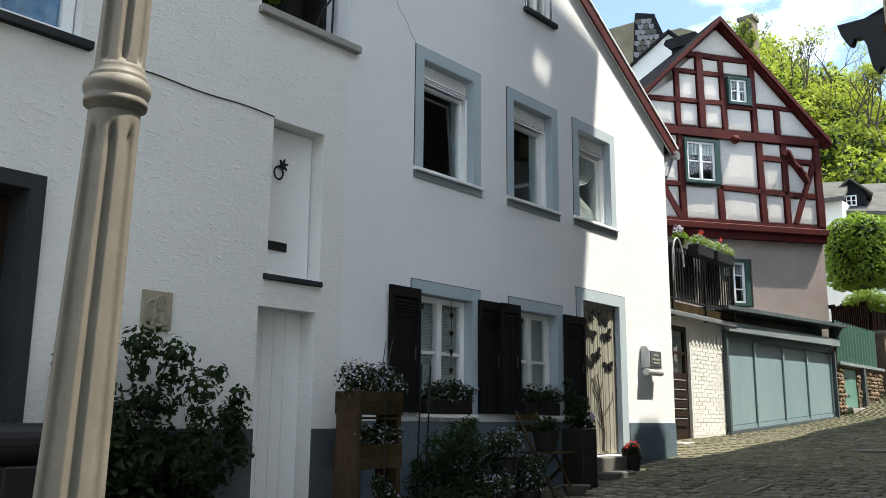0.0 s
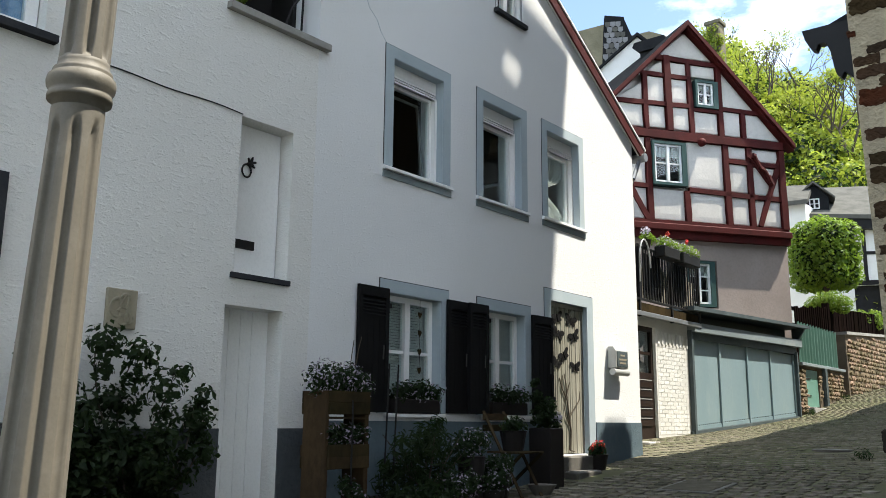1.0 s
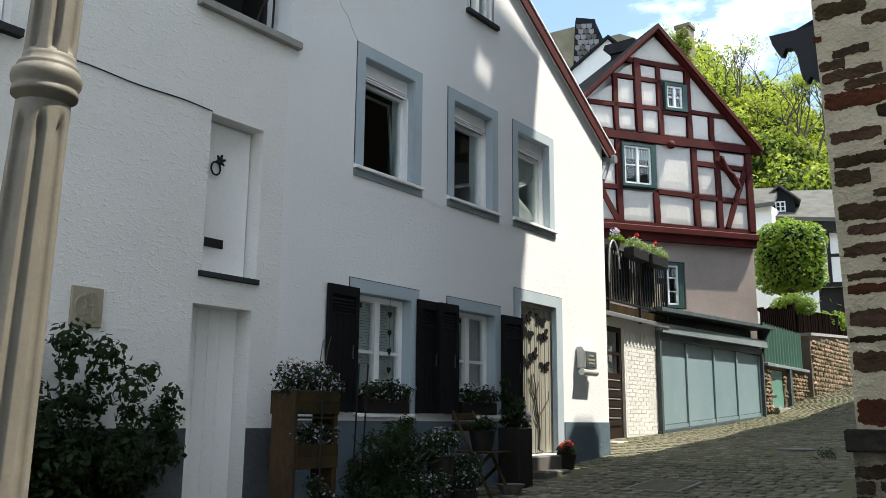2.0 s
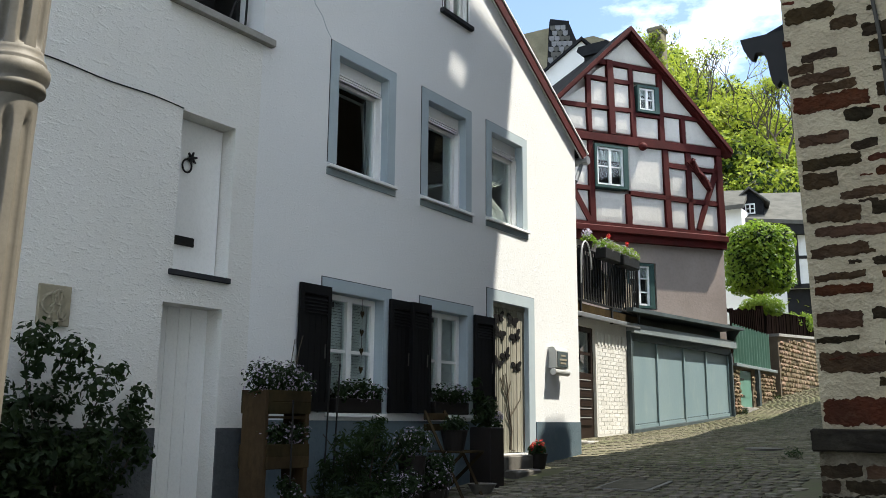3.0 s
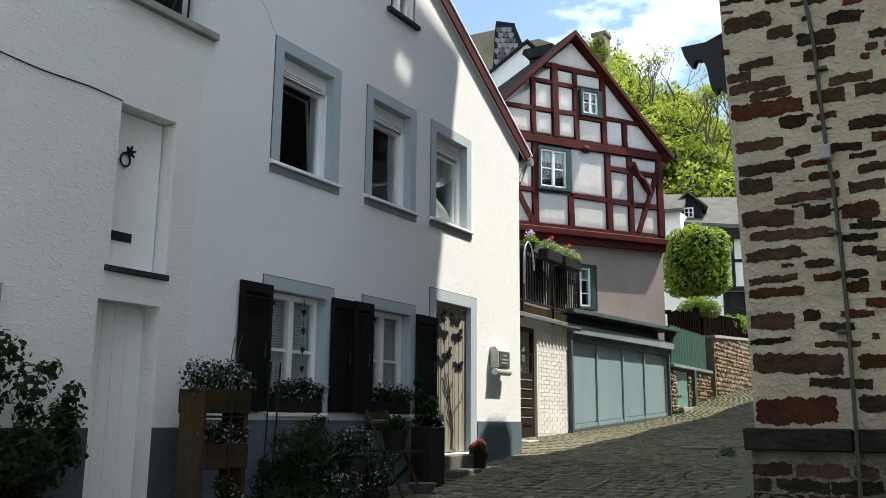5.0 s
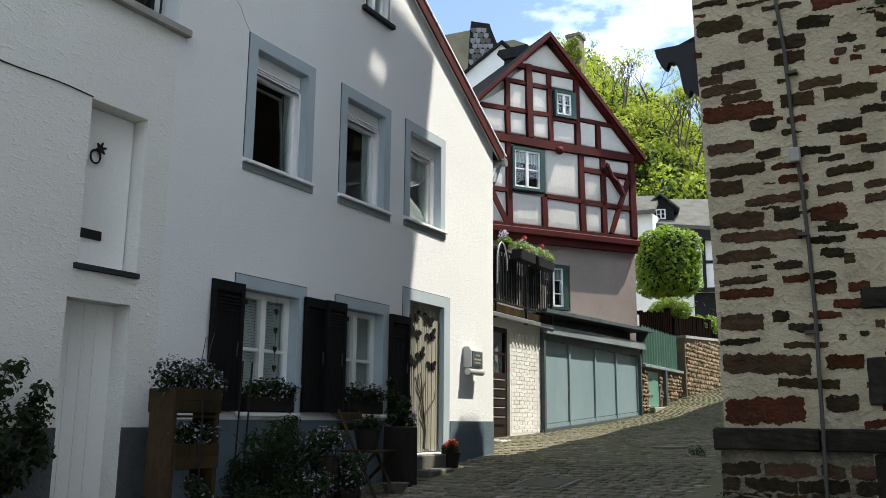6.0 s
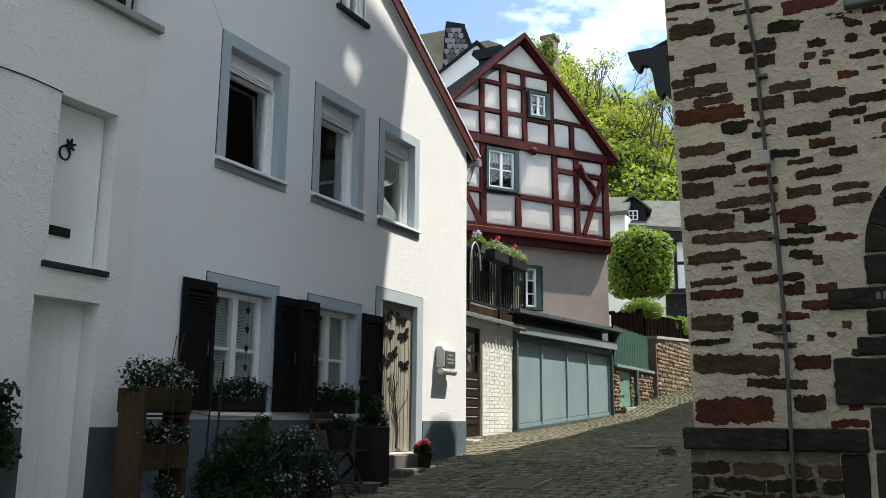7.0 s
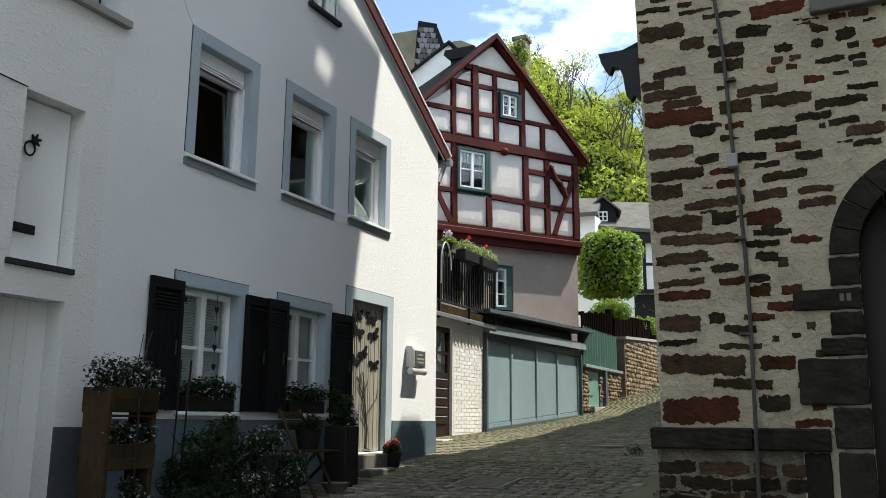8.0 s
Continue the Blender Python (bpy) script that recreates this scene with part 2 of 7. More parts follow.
    "sash": shade("grey sash paint", (0.16, 0.165, 0.165), (0.13, 0.135, 0.135), 0.5, grain=50, bump=0.04),
    "glass": glass("window glass"),
}


# ---- building helpers ----
def thing(name, at, label, category, group="", kind=""):
    ob = new(name)
    ob.location = at
    ob.empty_display_size = 0.2
    return tagged(ob, label, category, group, kind)


def part(name, bm, material, parent=None, label="", smooth=False):
    """Links a bmesh, in world coordinates, as one mesh under a thing or a part."""
    me = bpy.data.meshes.new(name)
    bmesh.ops.recalc_face_normals(bm, faces=bm.faces)
    if smooth:
        for f in bm.faces:
            f.smooth = True
    bm.to_mesh(me)
    bm.free()
    me.materials.append(M[material])
    ob = new(name, me)
    if parent:
        ob.parent = parent
        if parent.type == "EMPTY":
            ob.matrix_parent_inverse = Matrix.Translation(-parent.location)
    if label:
        ob["label"] = label
    return ob


def mesh_part(name, verts, faces, material, parent=None, label=""):
    me = bpy.data.meshes.new(name)
    me.from_pydata(verts, [], faces)
    me.materials.append(M[material])
    ob = new(name, me)
    if parent:
        ob.parent = parent
        if parent.type == "EMPTY":
            ob.matrix_parent_inverse = Matrix.Translation(-parent.location)
    if label:
        ob["label"] = label
    return ob


def solid(bm, x0, x1, y0, y1, z0, z1, bevel=0.0):
    r = bmesh.ops.create_cube(bm, size=1.0, matrix=Matrix.Translation(((x0 + x1) / 2, (y0 + y1) / 2, (z0 + z1) / 2)) @ Matrix.Diagonal((abs(x1 - x0), abs(y1 - y0), abs(z1 - z0), 1)))
    if bevel:
        edges = {e for v in r["verts"] for e in v.link_edges}
        bmesh.ops.bevel(bm, geom=list(edges), offset=bevel, segments=1, affect="EDGES")
    return bm


def block(x0, x1, y0, y1, z0, z1, bevel=0.0):
    return solid(bmesh.new(), x0, x1, y0, y1, z0, z1, bevel)


def prism(bm, outline, shift):
    """A polygon in space pushed along shift."""
    a = [bm.verts.new(p) for p in outline]
    b = [bm.verts.new(Vector(p) + Vector(shift)) for p in outline]
    bm.faces.new(a)
    bm.faces.new(b[::-1])
    for i in range(len(a)):
        j = (i + 1) % len(a)
        bm.faces.new((a[i], b[i], b[j], a[j]))
    return bm


def stick(bm, a, b, r0, r1=None, sides=6):
    a, b = Vector(a), Vector(b)
    r1 = r0 if r1 is None else r1
    q = (b - a).to_track_quat("Z", "Y").to_matrix().to_4x4()
    bmesh.ops.create_cone(bm, cap_ends=True, segments=sides, radius1=r0, radius2=max(r1, 0.0005), depth=(b - a).length, matrix=Matrix.Translation((a + b) / 2) @ q)
    return bm


def lathe(bm, at, profile, sides=24):
    """Radius and height pairs spun about the upright through at."""
    rings = [[bm.verts.new((at[0] + r * math.cos(2 * math.pi * k / sides), at[1] + r * math.sin(2 * math.pi * k / sides), at[2] + z)) for k in range(sides)] for r, z in profile]
    for lo, hi in zip(rings, rings[1:]):
        for k in range(sides):
            bm.faces.new((lo[k], lo[(k + 1) % sides], hi[(k + 1) % sides], hi[k]))
    bm.faces.new(rings[0][::-1])
    bm.faces.new(rings[-1])
    return bm


def pierced(bm, place, s0, s1, z0, z1, holes, depth):
    """A wall from s0 to s1 and z0 to z1 with rectangular holes (s0, s1, z0, z1) through it; place(s, d, z) puts a point d behind its front."""
    ss = sorted({s0, s1, *(h[0] for h in holes), *(h[1] for h in holes)})
    zs = sorted({z0, z1, *(h[2] for h in holes), *(h[3] for h in holes)})
    ss, zs = [s for s in ss if s0 <= s <= s1], [z for z in zs if z0 <= z <= z1]

    def full(i, j):
        if not (0 <= i < len(ss) - 1 and 0 <= j < len(zs) - 1):
            return False
        s, z = (ss[i] + ss[i + 1]) / 2, (zs[j] + zs[j + 1]) / 2
        return not any(h[0] < s < h[1] and h[2] < z < h[3] for h in holes)

    def quad(*pts):
        bm.faces.new([bm.verts.new(place(*p)) for p in pts])

    for i in range(len(ss) - 1):
        for j in range(len(zs) - 1):
            if not full(i, j):
                continue
            a, b, c, d = ss[i], ss[i + 1], zs[j], zs[j + 1]
            for k in (0, depth):
                quad((a, k, c), (b, k, c), (b, k, d), (a, k, d))
            if not full(i - 1, j):
                quad((a, 0, c), (a, depth, c), (a, depth, d), (a, 0, d))
            if not full(i + 1, j):
                quad((b, 0, c), (b, depth, c), (b, depth, d), (b, 0, d))
            if not full(i, j - 1):
                quad((a, 0, c), (b, 0, c), (b, depth, c), (a, depth, c))
            if not full(i, j + 1):
                quad((a, 0, d), (b, 0, d), (b, depth, d), (a, depth, d))
    bmesh.ops.remove_doubles(bm, verts=bm.verts, dist=0.0005)
    return bm


def street(s, d, z):
    """Front at x = -6, running along the street."""
    return (-6.0 - d, s, z)


PROFILE = ((-40, -3.3), (0, 0), (12.24, 1.02), (14.3, 1.19), (16.5, 1.275), (19.8, 1.44), (23.0, 1.645), (27.4, 2.22), (34, 2.83), (60, 4.6), (140, 9.0))


def lift(y):
    """Height of the street, which climbs away from the camera."""
    for (a, za), (b, zb) in zip(PROFILE, PROFILE[1:]):
        if y <= b:
            return za + (zb - za) * (y - a) / (b - a)
    return PROFILE[-1][1]


# ---- ground ----
def ground_sheet():
    bm = bmesh.new()
    xs = [-400, -150, -60, -30, -14, -9, -7, -5, -3.5, -1.5, 0, 4, 12, 40, 150, 400]
    ys = sorted({-400, -120, -40, -15, -5, *range(0, 36, 2), 40, 50, 60, 100, 140, 200, 400, *(p[0] for p in PROFILE)})
    rows = [[bm.verts.new((x, y, lift(max(-40, y)) - (0.013 if y < 11.5 else 0.006))) for x in xs] for y in ys]
    for a, b in zip(rows, rows[1:]):
        for i in range(len(xs) - 1):
            bm.faces.new((a[i], a[i + 1], b[i + 1], b[i]))
    return tagged(part("ground", bm, "earth"), "dark earthy joints of a cobbled street climbing uphill", "ground", kind="structure")


ground_sheet()


# ---- windows and doors on fronts ----
def casement(parent, place, s0, s1, z0, z1, back, material="frame", bar=0.06, thick=0.06, mullion=True, transom=None, name="window", label="", panes=True):
    """A window in its opening: outer frame and bars as one frame, each pane by itself."""
    bm = bmesh.new()

    def piece(a, b, c, d, lo=0.0, hi=thick):
        prism(bm, [place(a, back + lo, c), place(b, back + lo, c), place(b, back + lo, d), place(a, back + lo, d)], Vector(place(0, back + hi, 0)) - Vector(place(0, back + lo, 0)))

    piece(s0, s1, z0, z0 + bar), piece(s0, s1, z1 - bar, z1)
    piece(s0, s0 + bar, z0 + bar, z1 - bar), piece(s1 - bar, s1, z0 + bar, z1 - bar)
    mid = (s0 + s1) / 2
    cols = [(s0 + bar, s1 - bar)]
    if mullion:
        piece(mid - bar * 0.65, mid + bar * 0.65, z0 + bar, z1 - bar, -0.012, thick)
        cols = [(s0 + bar, mid - bar * 0.65), (mid + bar * 0.65, s1 - bar)]
    rows = [(z0 + bar, z1 - bar)]
    if transom:
        heights = transom if isinstance(transom, tuple) else (transom,)
        levels = [z0 + bar] + [z0 + (z1 - z0) * h for h in heights] + [z1 - bar]
        for h in levels[1:-1]:
            for a, b in cols:
                piece(a, b, h - bar * 0.28, h + bar * 0.28, 0.01, thick - 0.01)
        rows = [(levels[i] + (bar * 0.28 if i else 0), levels[i + 1] - (bar * 0.28 if i < len(levels) - 2 else 0)) for i in range(len(levels) - 1)]
    w = part(name, bm, material, parent, label)
    if panes:
        for a, b in cols:
            for c, d in rows:
                g = bmesh.new()
                prism(g, [place(a, back + thick * 0.5, c), place(b, back + thick * 0.5, c), place(b, back + thick * 0.5, d), place(a, back + thick * 0.5, d)], Vector(place(0, 0.005, 0)) - Vector(place(0, 0, 0)))
                p = part("pane", g, "glass", w)
                p.visible_shadow = False
    return w


def surround(parent, place, s0, s1, z0, z1, width, material, proud=0.012, bottom=False, right_width=None, name="window_surround"):
    """A painted band round an opening, slightly proud of the wall."""
    bm = bmesh.new()
    w2 = right_width or width
    for a, b, c, d in ((s0 - width, s0, z0, z1), (s1, s1 + w2, z0, z1), (s0 - width, s1 + w2, z1, z1 + width)) + (((s0 - width, s1 + w2, z0 - width, z0),) if bottom else ()):
        prism(bm, [place(a, -proud, c), place(b, -proud, c), place(b, -proud, d), place(a, -proud, d)], Vector(place(0, 0, 0)) - Vector(place(0, -proud - 0.02, 0)))
    band = part(name, bm, material, parent)
    # thin dark strip, standing proud, paints the shadow gap at the band's edge
    gap = bmesh.new()
    t = 0.009
    for a, b, c, d in ((s0 - width - t, s0 - width, z0, z1 + width + t), (s1 + w2, s1 + w2 + t, z0, z1 + width + t), (s0 - width, s1 + w2, z1 + width, z1 + width + t)):
        prism(gap, [place(a, -0.004, c), place(b, -0.004, c), place(b, -0.004, d), place(a, -0.004, d)], Vector(place(0, 0.008, 0)) - Vector(place(0, 0, 0)))
    part("edge_groove", gap, "slab", band, "dark strip painting the shadow gap along the band")
    return band


def lining(parent, place, s0, s1, z0, z1, depth, material, name="reveal"):
    """Painted inner faces of an opening, 4 mm thick."""
    bm = bmesh.new()
    t = 0.004
    for a, b, c, d in ((s0, s0 + t, z0, z1), (s1 - t, s1, z0, z1), (s0 + t, s1 - t, z1 - t, z1)):
        prism(bm, [place(a, 0.002, c), place(b, 0.002, c), place(b, 0.002, d), place(a, 0.002, d)], Vector(place(0, depth, 0)) - Vector(place(0, 0, 0)))
    return part(name, bm, material, parent)


def slab_part(parent, place, s0, s1, z0, z1, front, back, material, name="sill", label="", bevel=0.004):
    bm = bmesh.new()
    prism(bm, [place(s0, -front, z0), place(s1, -front, z0), place(s1, -front, z1), place(s0, -front, z1)], Vector(place(0, back, 0)) - Vector(place(0, -front, 0)))
    if bevel:
        bmesh.ops.bevel(bm, geom=bm.edges[:], offset=bevel, segments=1, affect="EDGES")
    return part(name, bm, material, parent, label)


def boarded_shutter(parent, place, s0, s1, z0, z1, front):
    """A boarded leaf with a framed edge and a short louvred vent near the top."""
    rail = 0.05

    def piece(bm, a, b, c, d, lo, hi):
        prism(bm, [place(a, -hi, c), place(b, -hi, c), place(b, -hi, d), place(a, -hi, d)], Vector(place(0, -lo, 0)) - Vector(place(0, -hi, 0)))

    bm = bmesh.new()
    vent0, vent1 = z1 - 0.30, z1 - 0.13
    for a, b, c, d in ((s0, s0 + rail, z0, z1), (s1 - rail, s1, z0, z1), (s0 + rail, s1 - rail, z0, z0 + 0.09), (s0 + rail, s1 - rail, z1 - 0.10, z1)):
        piece(bm, a, b, c, d, front, front + 0.035)
    sh = part("shutter", bm, "shutter", parent, "black boarded shutter with a louvred vent, folded open")
    n = 4
    for k in range(n):
        a, b = s0 + rail + (s1 - s0 - 2 * rail) * k / n, s0 + rail + (s1 - s0 - 2 * rail) * (k + 1) / n
        bd = bmesh.new()
        piece(bd, a + 0.002, b - 0.002, z0 + 0.09, vent0, front + 0.004, front + 0.026)
        part("board", bd, "shutter", sh)
    back = bmesh.new()
    piece(back, s0 + rail, s1 - rail, vent0, z1 - 0.10, front, front + 0.004)
    part("vent_backing", back, "shutter", sh)
    for k in range(5):
        z = vent0 + 0.008 + k * 0.034
        sl = bmesh.new()
        prism(sl, [place(s0 + rail, -front - 0.005, z + 0.028), place(s1 - rail, -front - 0.005, z + 0.028), place(s1 - rail, -front - 0.032, z), place(s0 + rail, -front - 0.032, z)], (0, 0, 0.008))
        part("slat", sl, "shutter", sh)
    for z in (z0 + 0.18, z1 - 0.2):
        h = bmesh.new()
        prism(h, [place(s1 - 0.01, -front - 0.04, z), place(s1 + 0.03, -front - 0.04, z), place(s1 + 0.03, -front - 0.04, z + 0.05), place(s1 - 0.01, -front - 0.04, z + 0.05)], Vector(place(0, 0.02, 0)) - Vector(place(0, 0, 0)))
        part("hinge", h, "black", sh)
    c = bmesh.new()
    stick(c, place(s1 - 0.09, -front - 0.045, z0 + 0.52), place(s1 - 0.085, -front - 0.045, z0 + 0.66), 0.008)
    part("catch", c, "conduit", sh, "worn metal catch")
    return sh


# ---- white house ----
def white_house():
    house = thing("white_house", (-9.5, 8.8, lift(8.8)), "white rendered house with blue-grey window surrounds and red verge", "house")
    lower = ((6.53, 7.40), (8.19, 9.07))
    upper = ((6.545, 7.405, 4.14, 5.37), (8.18, 9.02, 4.15, 5.385), (9.65, 10.49, 4.18, 5.395))
    holes = [(a, b, 1.56, 2.79) for a, b in lower] + list(upper) + [(9.68, 10.62, 1.07, 3.06)]
    bm = pierced(bmesh.new(), street, 5.45, 12.2, -0.3, 5.56, holes, 0.34)
    # gable over the storeys, with the attic opening left in it
    def roof_z(y):
        return 8.64 - 0.60 * abs(y - 7.52)
    for a, b, lo in ((5.45, 8.49, 5.56), (9.07, 12.2, 5.56), (8.49, 9.07, 5.56)):
        if (a, b) == (8.49, 9.07):
            prism(bm, [(-6, a, lo), (-6, b, lo), (-6, b, 6.72), (-6, a, 6.72)], (-0.34, 0, 0))
            continue
        pts = [(-6, a, lo), (-6, b, lo), (-6, b, roof_z(b))]
        if a < 7.52 < b:
            pts.append((-6, 7.52, roof_z(7.52)))
        pts.append((-6, a, roof_z(a)))
        prism(bm, pts, (-0.34, 0, 0))
    prism(bm, [(-6, 8.49, 7.52), (-6, 9.07, 7.52), (-6, 9.07, roof_z(9.07)), (-6, 8.49, roof_z(8.49))], (-0.34, 0, 0))
    part("wall", bm, "render", house)
    side = bmesh.new()
    solid(side, -13, -6.34, 11.9, 12.2, -0.3, 5.5)
    solid(side, -13, -6.34, 5.45, 5.75, -0.3, 7.2)
    solid(side, -13, -12.7, 5.75, 11.9, -0.3, 5.5)
    part("side_wall", side, "render", house)
    # room shell in near-black, so its shade comes from the colour
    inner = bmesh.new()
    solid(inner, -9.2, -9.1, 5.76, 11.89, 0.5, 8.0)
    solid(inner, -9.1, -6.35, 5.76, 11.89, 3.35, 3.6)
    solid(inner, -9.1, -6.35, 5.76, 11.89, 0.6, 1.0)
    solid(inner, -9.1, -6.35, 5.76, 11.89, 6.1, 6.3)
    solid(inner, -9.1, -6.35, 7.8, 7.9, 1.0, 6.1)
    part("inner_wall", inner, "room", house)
    # plinth, broken by the door
    pl = bmesh.new()
    for a, b in ((5.45, 9.52), (10.82, 12.2)):
        solid(pl, -6.0, -5.988, a, b, 0.2, 1.485)
    part("plinth", pl, "plinth_blue", house, "blue-grey painted plinth")
    # roof with red verge boards
    for y0, y1 in ((4.95, 7.52), (7.52, 12.55)):
        bm = bmesh.new()
        prism(bm, [(-5.955, y0, roof_z(y0) + 0.06), (-5.955, y1, roof_z(y1) + 0.06), (-5.955, y1, roof_z(y1) + 0.2), (-5.955, y0, roof_z(y0) + 0.2)], (-7.1, 0, 0))
        part("roof", bm, "slate", house, "dark slate roof")
    so = bmesh.new()
    for y0, y1 in ((4.95, 7.52), (7.52, 12.5)):
        prism(so, [(-5.962, y0, roof_z(y0)), (-5.962, y1, roof_z(y1)), (-5.962, y1, roof_z(y1) + 0.055), (-5.962, y0, roof_z(y0) + 0.055)], (-0.034, 0, 0))
    part("soffit", so, "smooth", house, "white soffit under the verge")
    vb = bmesh.new()
    for y0, y1 in ((4.95, 7.52), (7.52, 12.5)):
        prism(vb, [(-5.93, y0, roof_z(y0) - 0.02), (-5.93, y1, roof_z(y1) - 0.02), (-5.93, y1, roof_z(y1) + 0.17), (-5.93, y0, roof_z(y0) + 0.17)], (-0.028, 0, 0))
    part("verge_board", vb, "red", house, "oxblood painted verge board")
    cap = bmesh.new()
    for y0, y1 in ((4.95, 7.52), (7.52, 12.55)):
        prism(cap, [(-5.915, y0, roof_z(y0) + 0.18), (-5.915, y1, roof_z(y1) + 0.18), (-5.915, y1, roof_z(y1) + 0.21), (-5.915, y0, roof_z(y0) + 0.21)], (-0.10, 0, 0))
    part("verge_trim", cap, "frame", house, "white metal verge trim")
    gut = bmesh.new()
    stick(gut, (-5.88, 12.46, 5.68), (-12.9, 12.46, 5.68), 0.07, sides=12)
    part("gutter", gut, "zinc", house)
    dp = bmesh.new()
    stick(dp, (-6.0, 12.44, 5.62), (-6.02, 12.27, 5.3), 0.035)
    stick(dp, (-6.02, 12.27, 5.3), (-6.2, 12.27, 5.0), 0.035)
    stick(dp, (-6.2, 12.27, 5.0), (-6.2, 12.27, 1.1), 0.035)
    part("downpipe", dp, "zinc", house)
    # upper windows: deep openings with roller boxes
    for k, (a, b, c, d) in enumerate(upper):
        surround(house, street, a, b, c, d, 0.13, "bluegrey", right_width=0.13)
        lining(house, street, a, b, c, d, 0.2, "bluegrey")
        slab_part(house, street, a - 0.14, b + 0.15, c - 0.055, c - 0.02, 0.05, 0.15, "frame", "sill", "thin white window sill")
        # grey apron, taken darker to paint the shade under the sill
        slab_part(house, street, a - 0.14, b + 0.15, c - 0.135, c - 0.058, 0.014, 0.02, "lintel", "sill_apron", bevel=0.0)
        bar = (0.035, 0.05, 0.05)[k]
        w = casement(house, street, a + 0.035, b - 0.035, c, d - 0.21, 0.15, bar=bar, mullion=False, label="white framed window")
        for y in (a + 0.004, b - 0.036):
            rail = bmesh.new()
            prism(rail, [street(y, 0.09, c), street(y + 0.031, 0.09, c), street(y + 0.031, 0.09, d - 0.2), street(y, 0.09, d - 0.2)], (-0.12, 0, 0))
            part("guide_rail", rail, "frame", w, "white roller shutter guide rail")
        box = bmesh.new()
        prism(box, [street(a + 0.005, 0.11, d - 0.135), street(b - 0.005, 0.11, d - 0.135), street(b - 0.005, 0.11, d), street(a + 0.005, 0.11, d)], (-0.16, 0, 0))
        part("roller_box", box, "frame", w, "white roller shutter box")
        for q in range(3):
            slat = bmesh.new()
            prism(slat, [street(a + 0.03, 0.085, d - 0.222 + q * 0.029), street(b - 0.03, 0.085, d - 0.222 + q * 0.029), street(b - 0.03, 0.097, d - 0.197 + q * 0.029), street(a + 0.03, 0.097, d - 0.197 + q * 0.029)], (-0.014, 0, 0))
            part("roller_slat", slat, "frame", w)
        if k == 0:
            # the sash is tilted a little into the room
            lean = lambda z: 0.20 + 0.12 * (z - c) / (d - c)
            y0, y1, z0, z1 = a + 0.07, b - 0.10, c + 0.04, d - 0.26
            sash = bmesh.new()
            for p, q, u, v in ((y0, y0 + 0.03, z0, z1), (y1 - 0.03, y1, z0, z1), (y0, y1, z0, z0 + 0.03), (y0, y1, z1 - 0.03, z1)):
                prism(sash, [street(p, lean(u), u), street(q, lean(u), u), street(q, lean(v), v), street(p, lean(v), v)], (-0.02, 0, 0))
            part("sash", sash, "sash", w, "grey sash tilted open into the room")
        elif k == 1:
            drape(w, street, b - 0.16, b - 0.09, c + 0.06, d - 0.22, 0.23, False)
        else:
            drape(w, street, a + 0.08, b - 0.06, c + 0.06, d - 0.22, 0.23, True)
    # lower windows with blinds and shutters
    for a, b in lower:
        surround(house, street, a, b, 1.56, 2.79, 0.13, "bluegrey")
        lining(house, street, a, b, 1.56, 2.79, 0.2, "bluegrey")
        slab_part(house, street, a - 0.03, b + 0.03, 1.52, 1.56, 0.06, 0.18, "frame", "sill", "white window sill")
        w = casement(house, street, a + 0.005, b - 0.005, 1.565, 2.785, 0.12, bar=0.06, transom=0.52, label="white framed casement window with slatted blinds")
        blind(w, a + 0.05, b - 0.05, 1.75, 2.74, 0.20)
    for k in range(4):
        gz = 2.62 - k * 0.2
        hb = bmesh.new()
        prism(hb, [(-6.105, 7.17 + 0.035 * sx, gz + 0.04 * sz) for sx, sz in ((0, -1), (0.9, 0.2), (0.6, 0.9), (0, 0.5), (-0.6, 0.9), (-0.9, 0.2))], (-0.008, 0, 0))
        stick(hb, (-6.108, 7.17, gz + 0.02), (-6.108, 7.17, gz + 0.18), 0.003, sides=4)
        part("hanging_heart", hb, "pallet", house, "small wooden heart hanging at the window")
    for s0, s1, f in ((6.05, 6.49, 0.03), (7.46, 7.86, 0.03), (7.80, 8.16, 0.075), (9.17, 9.64, 0.03)):
        boarded_shutter(house, street, s0, s1, 1.57, 2.815, f)
    ck = bmesh.new()
    crack = ((6.42, 5.51), (6.33, 5.60), (6.26, 5.72), (6.15, 5.80), (6.08, 5.93), (5.98, 6.02), (5.95, 6.2))
    for (y0, z0), (y1, z1) in zip(crack, crack[1:]):
        stick(ck, (-5.9995, y0, z0), (-5.9995, y1, z1), 0.0035, sides=4)
    part("crack", ck, "bluegrey", house, "hairline crack in the render")
    # attic window
    surround(house, street, 8.49, 9.07, 6.72, 7.52, 0.02, "frame", name="window_surround")
    slab_part(house, street, 8.42, 9.14, 6.655, 6.715, 0.06, 0.2, "slab", "sill", "dark slate sill")
    casement(house, street, 8.495, 9.065, 6.72, 7.515, 0.08, transom=0.5, label="white framed attic window")
    return house


